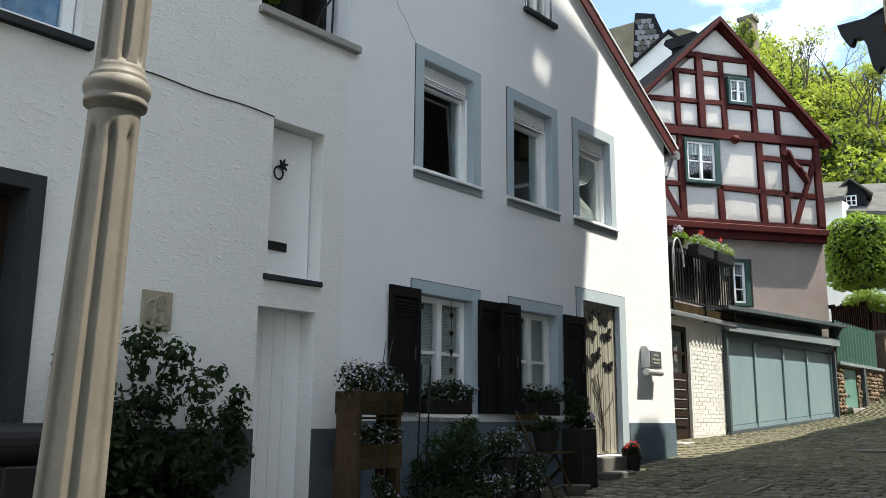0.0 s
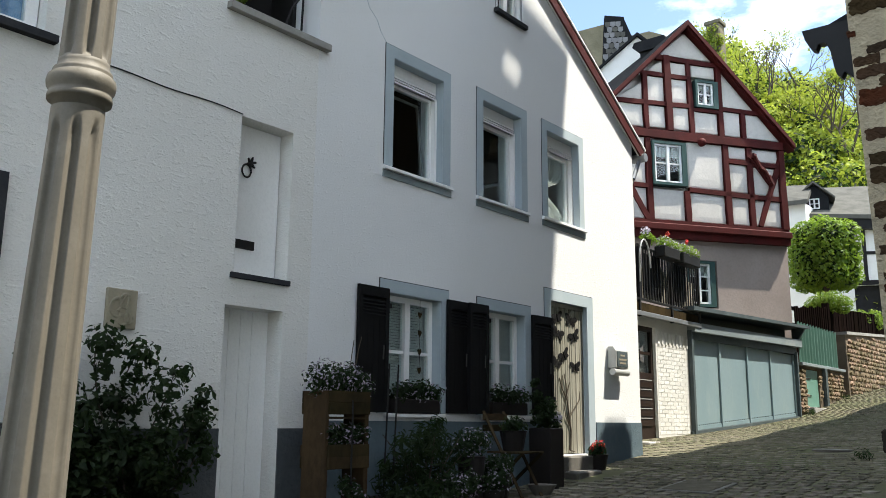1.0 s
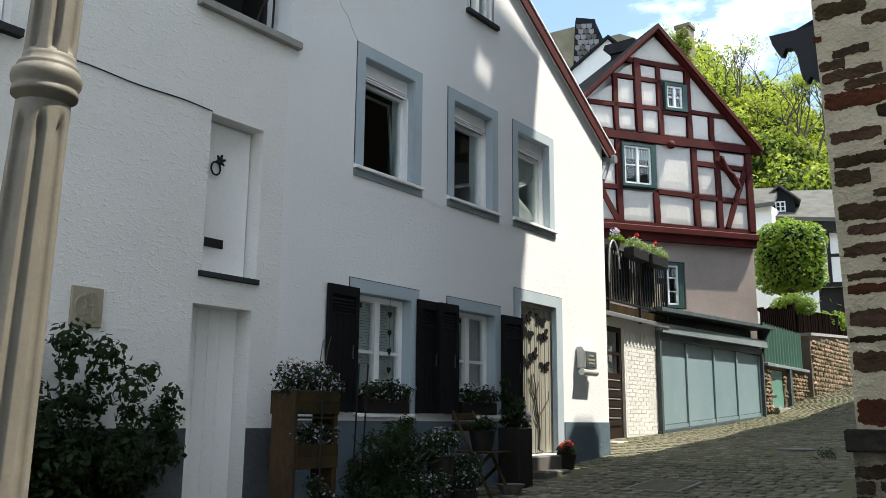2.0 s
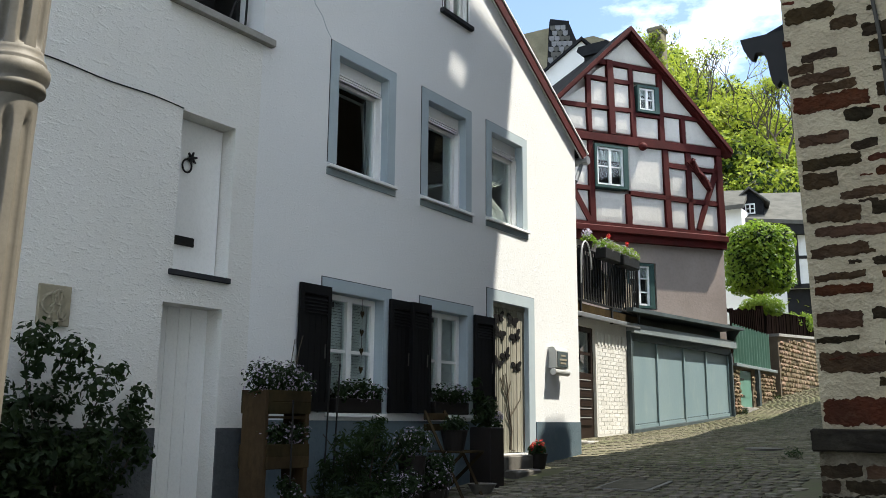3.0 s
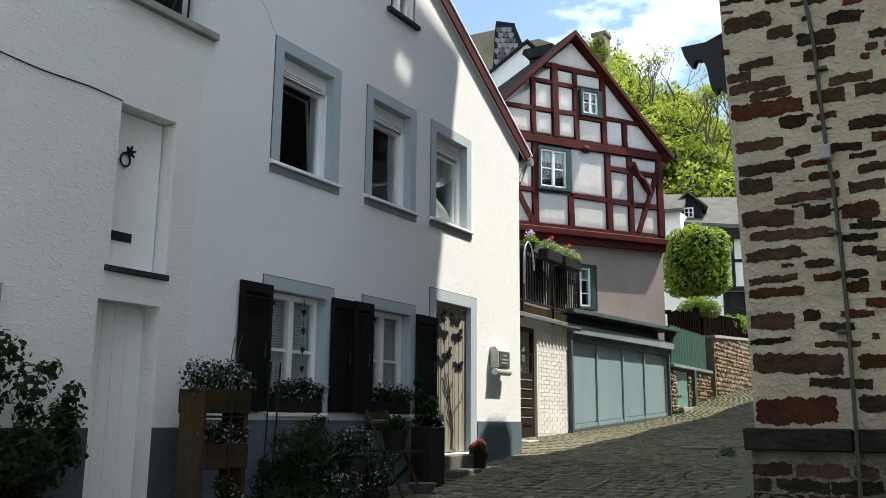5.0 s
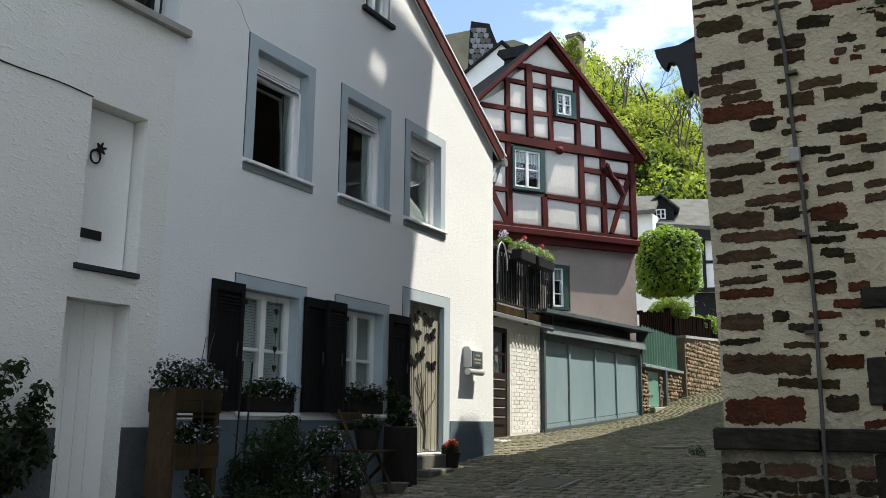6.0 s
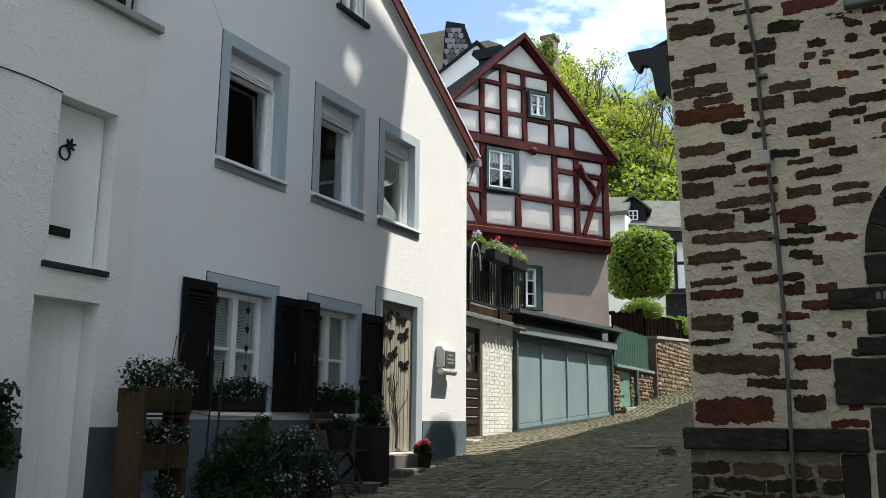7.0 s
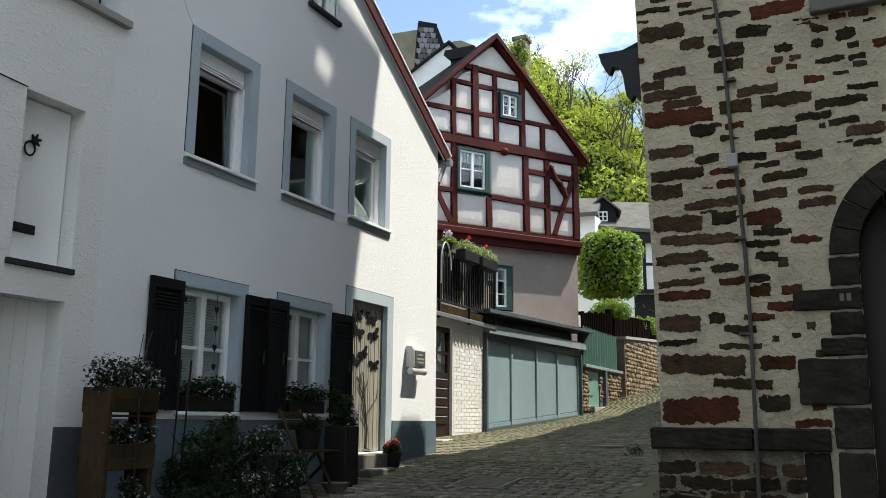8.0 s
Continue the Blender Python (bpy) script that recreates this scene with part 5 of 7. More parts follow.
def eaves_house():
    w = thing("eaves_house", (1.5, 20, lift(20)), "lower house with black carved eaves along the street", "house")
    part("wall", block(-2.55, 5, 12.76, 14.3, 0.5, 6.6), "slate_light", w)
    # two hidden walls, added and sized to shade the steps and street
    part("end_wall", block(-2.0, 5, 12.76, 13.19, 6.6, 10.9), "slate_light", w)
    part("tall_wall", prism(bmesh.new(), [(-2.55, 14.3, 0.5), (-2.55, 31, 0.5), (-2.55, 31, 9.4), (-2.55, 27, 10.4), (-2.55, 20.5, 9.9), (-2.55, 17.2, 8.6), (-2.55, 14.3, 8.6)], (7.5, 0, 0)), "slate_light", w)
    part("roof", prism(bmesh.new(), [(-3.15, 12.9, 7.2), (2.0, 12.9, 7.2), (2.0, 12.9, 9.2), (-3.15, 12.9, 7.3)], (0, 1.4, 0)), "slate", w)
    # carved rafter ends
    profile = [(-3.34, 7.06), (-3.30, 6.92), (-3.22, 6.78), (-3.16, 6.76), (-3.12, 6.84), (-3.02, 6.83), (-2.96, 6.70), (-2.93, 6.50), (-2.90, 6.38), (-2.84, 6.33), (-2.79, 6.40), (-2.72, 6.34), (-2.62, 6.22), (-2.45, 6.22), (-2.45, 7.06)]
    part("carved_bracket", prism(bmesh.new(), [(x - 0.1 if x < -2.5 else x, 12.78, 7.27 + (z - 7.06) * 1.17) for x, z in profile], (0, 0.16, 0)), "black", w)
    part("chimney", prism(bmesh.new(), [(-2.5, 13.2, 6.9), (-2.5, 14.29, 6.9), (-2.5, 14.29, 10.2), (-2.5, 14.1, 10.43), (-2.5, 13.56, 10.43), (-2.5, 13.24, 10.05)], (0.6, 0, 0)), "mortar", w)
    return w


eaves_house()


def house_across():
    # unseen house, added to close the street and block sun
    h = thing("house_across", (6, -4, lift(-4)), "unseen plain rendered house added across the street to close it and block sun", "house")
    part("wall", block(2.6, 9, -14, 6.6, -1.5, 9.5), "render_left", h)
    # extra height, added to cut sun bouncing onto the lamp post
    part("upper_storey", block(2.6, 9, -14, 3.4, 9.5, 17), "render_left", h)
    part("roof", prism(bmesh.new(), [(2.2, -14.4, 9.5), (9.4, -14.4, 9.5), (5.8, -14.4, 12.5)], (0, 21.4, 0)), "slate", h)


house_across()


# ---- hill, trees and houses behind ----
def leaf_cloud(name, blobs, count, size, material, parent=None, seed=1, shell=0.55, squash=1.0, label="", narrow=0.55):
    """Many small leaves, folded along the middle, scattered through the outer part of blobs (x, y, z, radius)."""
    rg = np.random.default_rng(seed)
    b = np.array([v[:4] for v in blobs], float)
    share = b[:, 3] ** 2 / (b[:, 3] ** 2).sum()
    pick = rg.choice(len(b), count, p=share)
    way = rg.normal(size=(count, 3))
    way /= np.linalg.norm(way, axis=1)[:, None]
    rad = b[pick, 3] * (shell + (1.08 - shell) * rg.random(count) ** 0.6)
    at = b[pick, :3] + way * rad[:, None] * np.array([1, 1, squash])
    nrm = way + rg.normal(scale=0.55, size=(count, 3)) + np.array([0, 0, 0.35])
    nrm /= np.linalg.norm(nrm, axis=1)[:, None]
    side = np.cross(nrm, rg.normal(size=(count, 3)))
    side /= np.linalg.norm(side, axis=1)[:, None]
    up = np.cross(nrm, side)
    s = (size * rg.uniform(0.6, 1.3, count))[:, None]
    v = np.stack([at - up * s, at + side * s * narrow + nrm * s * 0.18, at + up * s, at - side * s * narrow + nrm * s * 0.18], 1).reshape(-1, 3)
    k = np.arange(count)[:, None] * 4
    f = np.concatenate([k + np.array([[0, 1, 2]]), k + np.array([[0, 2, 3]])])
    return mesh_part(name, v.tolist(), f.tolist(), material, parent, label)


ELEVATION = ((-60, 0.34), (-36, 0.40), (-26, 0.415), (-21.5, 0.40), (-19.6, 0.395), (-18.4, 0.36), (-16.6, 0.345), (-15.4, 0.338), (-14.5, 0.315), (-13.4, 0.298), (-12.4, 0.285), (-10, 0.24), (-5, 0.17), (10, 0.12), (40, 0.10), (90, 0.06))


def hill_height(az, r):
    for (a, ta), (b, tb) in zip(ELEVATION, ELEVATION[1:]):
        if az <= b:
            t = ta + (tb - ta) * (az - a) / (b - a)
            break
    f = min(1.0, max(0.0, (r - 38) / 26))
    f = f * f * (3 - 2 * f)
    low = 4.0
    return low + (1.5 + min(r, 92) * t - low) * f


def hill():
    bm = bmesh.new()
    azs = [-60 + 2 * k for k in range(76)]
    rs = (38, 42, 46, 50, 54, 58, 62, 66, 72, 80, 92, 120, 180)
    grid = [[bm.verts.new((r * math.sin(radians(a)), r * math.cos(radians(a)), hill_height(a, r) + noise.noise((a * 0.4, r * 0.13, 0)) * 0.9)) for a in azs] for r in rs]
    for lo, hi in zip(grid, grid[1:]):
        for i in range(len(azs) - 1):
            bm.faces.new((lo[i], lo[i + 1], hi[i + 1], hi[i]))
    tagged(part("hillside", bm, "hillside", smooth=True), "steep wooded hillside behind the village", "hillside", kind="structure")
    rnd = random.Random(21)
    blobs = []
    for k in range(760):
        az, r = rnd.uniform(-22.5, -6), rnd.uniform(42, 72)
        rad = rnd.uniform(0.7, 1.9)
        z = hill_height(az, r) + rad * rnd.uniform(0.1, 0.5)
        x, y = r * math.sin(radians(az)), r * math.cos(radians(az))
        for q in range(5):
            blobs.append((x + rnd.uniform(-1, 1) * rad * 0.8, y + rnd.uniform(-1, 1) * rad * 0.8, z + rnd.uniform(-0.4, 0.9) * rad, rad * rnd.uniform(0.35, 0.7)))
    tagged(leaf_cloud("woods", blobs, 210000, 0.165, "leaf_hill", seed=4, shell=0.45), "spring green woods covering the hillside", "woods", kind="stuff")
    # dark leaves put shade into the gaps of the woods
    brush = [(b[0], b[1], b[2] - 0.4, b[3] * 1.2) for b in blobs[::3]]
    tagged(leaf_cloud("undergrowth", brush, 60000, 0.2, "leaf", seed=5, shell=0.1), "dark leaves painting the shade between the hillside trees", "undergrowth", kind="stuff")


hill()


def bare_tree(x, y, z, height, seed, leaves=0):
    t = thing("tree", (x, y, z), "thin tree on the hillside with sparse spring leaves", "tree", "trees on the hillside")
    rnd = random.Random(seed)
    bm = bmesh.new()
    tips = []

    def grow(a, way, length, r, level):
        b = a + way * length
        stick(bm, a, b, r, r * 0.62, sides=5)
        if level == 0:
            tips.append(b)
            return
        for q in range(rnd.choice((2, 3, 3))):
            turn = Vector((rnd.uniform(-1, 1), rnd.uniform(-1, 1), rnd.uniform(-0.1, 0.9))).normalized()
            grow(b, (way * 0.8 + turn * 0.75).normalized(), length * rnd.uniform(0.6, 0.82), r * 0.6, level - 1)

    grow(Vector((x, y, z - 0.5)), Vector((rnd.uniform(-0.15, 0.15), 0, 1)).normalized(), height * 0.3, height * 0.017, 5)
    part("trunk", bm, "bark", t)
    if leaves:
        leaf_cloud("crown", [(p.x, p.y, p.z, 0.35) for p in tips], leaves, 0.09, "leaf_hill", t, seed, 0.0)
    return t


for k, (px_az, r, hgt, lv) in enumerate(((-17.6, 58, 8.0, 500), (-15.6, 60, 7.0, 300), (-14.2, 57, 9.5, 1200), (-12.9, 56, 10.5, 1500), (-19.4, 62, 6.5, 200), (-11.5, 58, 9.0, 900), (-22.6, 60, 5.0, 60))):
    bare_tree(r * math.sin(radians(px_az)), r * math.cos(radians(px_az)), hill_height(px_az, r), hgt, 30 + k, lv)


def castle():
    c = thing("castle_ruin", (-41, 80, 38), "ruined castle walls of brown rubble on the hilltop", "ruin")
    bm = bmesh.new()
    prism(bm, [(-48, 77, 34), (-40.5, 80, 34), (-40.5, 80, 43.9), (-42, 79.4, 44.1), (-45, 78.2, 43.6), (-48, 77, 44.2)], (-1, 2.5, 0))
    part("curtain_wall", bm, "castle", c)
    bm = bmesh.new()
    prism(bm, [(-39.5, 80.8, 34), (-34.5, 83, 34), (-34.5, 83, 41.0), (-36.2, 82.2, 42.3), (-37.6, 81.6, 42.9), (-39.5, 80.8, 42.6)], (-1, 2.5, 0))
    part("wall_stub", bm, "castle", c)


castle()


def gable_house_behind():
    h = thing("white_gable_house", (-13.5, 28, 4.0), "white gabled house with slate roof behind the half-timbered house", "house")
    u, n = Vector((0.87, 0.5, 0)), Vector((0.5, -0.87, 0))
    o = Vector((-13.3, 27.0, 0))
    def g(s, d, z):
        p = o + u * s - n * d
        return (p.x, p.y, z)
    bm = bmesh.new()
    prism(bm, [g(-3.5, 0, 4), g(3.5, 0, 4), g(3.5, 0, 12.0), g(0.35, 0, 15.2), g(-3.5, 0, 11.8)], -n * 8)
    part("wall", bm, "smooth", h)
    for side in (-1, 1):
        e = 0.35 + side * 4.0
        bm = bmesh.new()
        prism(bm, [g(0.35, -0.12, 15.22), g(e, -0.12, 15.22 - 0.9 * 4.0), g(e, -0.12, 15.33 - 0.9 * 4.0), g(0.35, -0.12, 15.34)], -n * 8.3)
        part("roof", bm, "slate", h, "dark slate roof")
    # slate-hung stack standing by the near slope
    d = bmesh.new()
    prism(d, [g(-0.95, 1.5, 13.0), g(0.45, 1.5, 13.0), g(0.4, 1.5, 15.6), g(0.02, 1.5, 16.62), g(0.0, 1.5, 16.75), g(-0.72, 1.5, 16.85), g(-0.75, 1.5, 16.7)], -n * 1.2)
    part("slate_dormer", d, "slate", h)
    rnd = random.Random(9)
    for j in range(9):
        for i in range(5):
            z = 14.6 + j * 0.22
            s = -0.86 + 0.017 * j + i * 0.2 + (0.1 if j % 2 else 0)
            if s < min(0.2, 0.2 - (z - 15.5) * 0.4):
                bm = bmesh.new()
                prism(bm, [g(s, 1.47, z + 0.05), g(s + 0.1, 1.47, z - 0.03), g(s + 0.19, 1.47, z + 0.05), g(s + 0.19, 1.47, z + 0.2), g(s, 1.47, z + 0.2)], -n * 0.03)
                part("slate_tile", bm, rnd.choice(("tile_light", "tile_light", "slate_light")), h)
    dark = bmesh.new()
    solid(dark, -10.45, -9.74, 22.0, 22.7, 9.5, 12.15, 0.02)
    prism(dark, [(-10.45, 21.9, 12.06), (-10.64, 21.9, 12.24), (-10.58, 21.9, 12.38), (-9.66, 21.9, 12.38), (-9.58, 21.9, 12.24), (-9.74, 21.9, 12.06)], (0, 0.9, 0))
    part("chimney", dark, "slate", TIMBER, "black slate-hung chimney stack")
    return h


gable_house_behind()


def ivy_chimney():
    c = thing("ivy_chimney", (-9.5, 25.9, 11.0), "stone chimney overgrown with ivy", "chimney")
    bm = block(-9.86, -9.36, 25.6, 26.1, 10.4, 14.2, 0.03)
    for v in bm.verts:
        if v.co.z > 13:
            v.co.x = -9.61 + (v.co.x + 9.61) * 0.86
    part("shaft", bm, "castle", c)
    part("cap", block(-9.88, -9.34, 25.58, 26.12, 14.1, 14.24, 0.02), "castle", c)
    blobs = [(-9.6 + 0.2 * math.sin(k * 2.1), 25.58 + 0.08 * math.cos(k * 3), 10.9 + k * 0.2, 0.2) for k in range(16)]
    leaf_cloud("ivy", blobs, 2600, 0.05, "leaf_hill", c, 8, 0.4)


ivy_chimney()


def far_house():
    h = thing("far_house", (-9, 40, lift(40)), "distant white half-timbered house with grey slate roof and dormer", "house")
    o, u, n = Vector((-8.2, 39.2, 0)), Vector((0.95, 0.31, 0)), Vector((0.31, -0.95, 0))
    def g(s, d, z):
        p = o + u * s - n * d
        return (p.x, p.y, z)
    bm = pierced(bmesh.new(), g, -2.6, 6, 3.5, 10.0, [(-1.0, 0.0, 3.5, 7.2)], 0.3)
    part("wall", bm, "smooth", h)
    part("door", prism(bmesh.new(), [g(-1.0, 0.2, 3.5), g(0, 0.2, 3.5), g(0, 0.2, 7.2), g(-1.0, 0.2, 7.2)], -n * 0.05), "dark", h)
    rf = bmesh.new()
    prism(rf, [g(-3.0, -0.4, 10.2), g(6, -0.4, 9.4), g(6, 3.5, 11.9), g(-3.0, 3.5, 12.3)], (0, 0, 0.18))
    part("roof", rf, "slate_light", h, "weathered grey slate roof")
    for a, b, c, d, w in ((-2.5, 9.9, -2.5, 7.4, 0.18), (-1.2, 9.8, -1.2, 7.3, 0.16), (0.15, 9.7, 0.15, 4.0, 0.18), (-2.6, 7.3, 3, 7.3, 0.2), (-2.6, 9.75, 3, 9.6, 0.2), (-2.6, 8.6, 3, 8.5, 0.14), (0.2, 9.6, 0.9, 7.4, 0.15), (0.2, 7.2, 0.9, 5.0, 0.15), (1.0, 9.6, 1.0, 4.0, 0.16), (1.9, 9.5, 1.9, 4.0, 0.16), (-0.5, 9.7, -0.5, 7.3, 0.15), (1.1, 9.4, 1.8, 7.4, 0.14), (1.1, 7.1, 1.8, 5.0, 0.14), (0.2, 6.1, 3, 6.1, 0.16)):
        p, q = Vector((a, b)), Vector((c, d))
        m = Vector((-(q - p).y, (q - p).x)).normalized() * w / 2
        bm = bmesh.new()
        prism(bm, [g((p + m).x, -0.04, (p + m).y), g((q + m).x, -0.04, (q + m).y), g((q - m).x, -0.04, (q - m).y), g((p - m).x, -0.04, (p - m).y)], -n * 0.03)
        part("beam", bm, "black", h)
    eb = bmesh.new()
    prism(eb, [g(-3.0, -0.34, 9.78), g(6, -0.34, 8.98), g(6, -0.34, 9.42), g(-3.0, -0.34, 10.22)], -n * 0.33)
    part("eaves_board", eb, "black", h)
    # dormer
    dm = bmesh.new()
    prism(dm, [g(-2.9, 0.2, 10.4), g(-1.7, 0.2, 10.4), g(-1.7, 0.2, 11.2), g(-2.3, 0.2, 11.75), g(-2.9, 0.2, 11.2)], -n * 2.2)
    dormer = part("dormer", dm, "slate", h, "dark slate dormer with a white window")
    casement(dormer, g, -2.5, -2.08, 10.65, 11.12, 0.12, bar=0.05, transom=0.5)
    for sd in (-1, 1):
        bm = bmesh.new()
        prism(bm, [g(-2.3, 0.0, 11.8), g(-2.3 + sd * 0.85, 0.0, 11.05), g(-2.3 + sd * 0.85, 0.0, 11.13), g(-2.3, 0.0, 11.9)], -n * 2.4)
        part("dormer_roof", bm, "slate_light", dormer)
    wing_ = thing("far_wing", (-11.5, 37, lift(37)), "distant pale house wing with slate roof", "house")
    part("wall", block(-15, -10.5, 37.5, 41, 3.5, 10.7), "smooth", wing_)
    part("roof", prism(bmesh.new(), [(-15.4, 37.2, 10.7), (-10.3, 37.2, 10.6), (-10.6, 39.2, 11.7), (-15.4, 39.2, 12.3)], (0, 0, 0.2)), "slate_light", wing_)


far_house()


def round_tree():
    t = thing("clipped_tree", (-8.15, 30.9, lift(31)), "round clipped tree with dense bright green leaves", "tree")
    bm = bmesh.new()
    stick(bm, (-8.15, 30.9, 2.6), (-8.15, 30.9, 6.2), 0.13, 0.1, 8)
    for k in range(7):
        a = k * 0.9
        stick(bm, (-8.15, 30.9, 6.0), (-8.15 + 0.8 * math.cos(a), 30.9 + 0.8 * math.sin(a), 6.9 + 0.25 * math.sin(k * 2)), 0.06, 0.02, 5)
    part("trunk", bm, "bark", t)
    rnd = random.Random(3)
    blobs = [(-8.15 + 0.66 * math.cos(k * 1.05), 30.9 + 0.66 * math.sin(k * 1.05), z - 0.05, rnd.uniform(0.52, 0.62)) for z in (6.55, 7.15, 7.75) for k in range(6)] + [(-8.15, 30.9, 8.0, 0.55)]
    leaf_cloud("crown", blobs, 11000, 0.078, "leaf_bright", t, 6, 0.78)
    # near-black core paints the shade inside the crown
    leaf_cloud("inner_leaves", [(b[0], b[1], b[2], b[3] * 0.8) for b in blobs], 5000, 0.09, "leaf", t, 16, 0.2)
    h = thing("bush", (-7.6, 28.6, 4.3), "rounded bright green bush behind the fence", "bush")
    leaf_cloud("crown", [(-7.85, 28.25, 5.1, 0.3), (-7.6, 28.3, 5.2, 0.33), (-7.32, 28.35, 5.2, 0.33), (-7.05, 28.4, 5.1, 0.28)], 3400, 0.04, "leaf_bright", h, 7, 0.4)
    stem = bmesh.new()
    stick(stem, (-7.5, 28.3, 3.9), (-7.5, 28.3, 4.9), 0.06, 0.03)
    part("stem", stem, "bark", h)
    h2 = thing("bush", (-7.9, 33, 4.4), "loose green bush behind the fence", "bush")
    leaf_cloud("crown", [(-7.7, 33, 5.1, 0.36), (-7.5, 34.2, 5.2, 0.36)], 1500, 0.05, "leaf_bright", h2, 9, 0.3)
    stem = bmesh.new()
    stick(stem, (-7.7, 33, 4.0), (-7.7, 33, 5.2), 0.05, 0.03)
    part("stem", stem, "bark", h2)


round_tree()


# ---- street furniture and things before the houses ----
def lamp_post():
    p = thing("lamp_post", (-2.142, 1.082, lift(1.08)), "stone-grey fluted cast lamp post with a moulded ring", "lamp post")
    cx, cy = -2.142, 1.082

    def shaft(z0, z1, r0, r1, flutes, round_end):
        bm = bmesh.new()
        sides, rows = 144, 70
        grid = []
        for j in range(rows + 1):
            z = z0 + (z1 - z0) * j / rows
            r = r0 + (r1 - r0) * j / rows
            ring = []
            for i in range(sides):
                a = 2 * math.pi * i / sides
                ph = (i * flutes / sides + (0.11 if round_end == "top" else 0.0)) % 1.0
                inside = abs(ph - 0.5) * 2
                end = min(1.0, (z1 - 0.045 - z) / 0.05) if round_end == "top" else min(1.0, (z - z0) / 0.06)
                half = 0.52 * math.sqrt(max(0.0, 1 - (1 - min(1.0, max(0.0, end))) ** 2))
                dig = 0.0
                if half > 0.02 and inside < half:
                    dig = 0.015 * math.sqrt(max(0.0, 1 - (inside / half) ** 2))
                ring.append(bm.verts.new((cx + (r - dig) * math.cos(a), cy + (r - dig) * math.sin(a), z)))
            grid.append(ring)
        for lo, hi in zip(grid, grid[1:]):
            for i in range(sides):
                bm.faces.new((lo[i], lo[(i + 1) % sides], hi[(i + 1) % sides], hi[i]))
        return part("shaft", bm, "post", p, smooth=True)

    shaft(0.9, 2.30, 0.0905, 0.0675, 8, "top")
    shaft(2.435, 3.6, 0.0655, 0.0605, 8, "bottom")
    bm = lathe(bmesh.new(), (cx, cy, 0), [(0.066, 2.28), (0.066, 2.320), (0.0815, 2.322), (0.083, 2.330), (0.0815, 2.338), (0.0795, 2.341), (0.080, 2.348), (0.086, 2.358), (0.0885, 2.372), (0.0865, 2.386), (0.077, 2.394), (0.0755, 2.397), (0.077, 2.402), (0.075, 2.408), (0.0675, 2.412), (0.0665, 2.425), (0.065, 2.44)], 64)
    part("ring", bm, "post", p, smooth=True)
    bm = lathe(bmesh.new(), (cx, cy, lift(1.08)), [(0.17, -0.1), (0.17, 0.25), (0.15, 0.32), (0.13, 0.6), (0.118, 0.7), (0.107, 0.83)], 48)
    part("base", bm, "post", p, smooth=True)
    bm = lathe(bmesh.new(), (cx, cy, 0), [(0.067, 3.6), (0.1, 3.63), (0.06, 3.68), (0.16, 3.9), (0.2, 4.3), (0.05, 4.5)], 24)
    part("lantern", bm, "glass", p)
    for ob in p.children:
        for v in ob.data.vertices:
            v.co.x += -0.006 + 0.012 * (v.co.z - 1.32)
            v.co.y += -0.012 + 0.025 * (v.co.z - 1.32)
    return p


lamp_post()


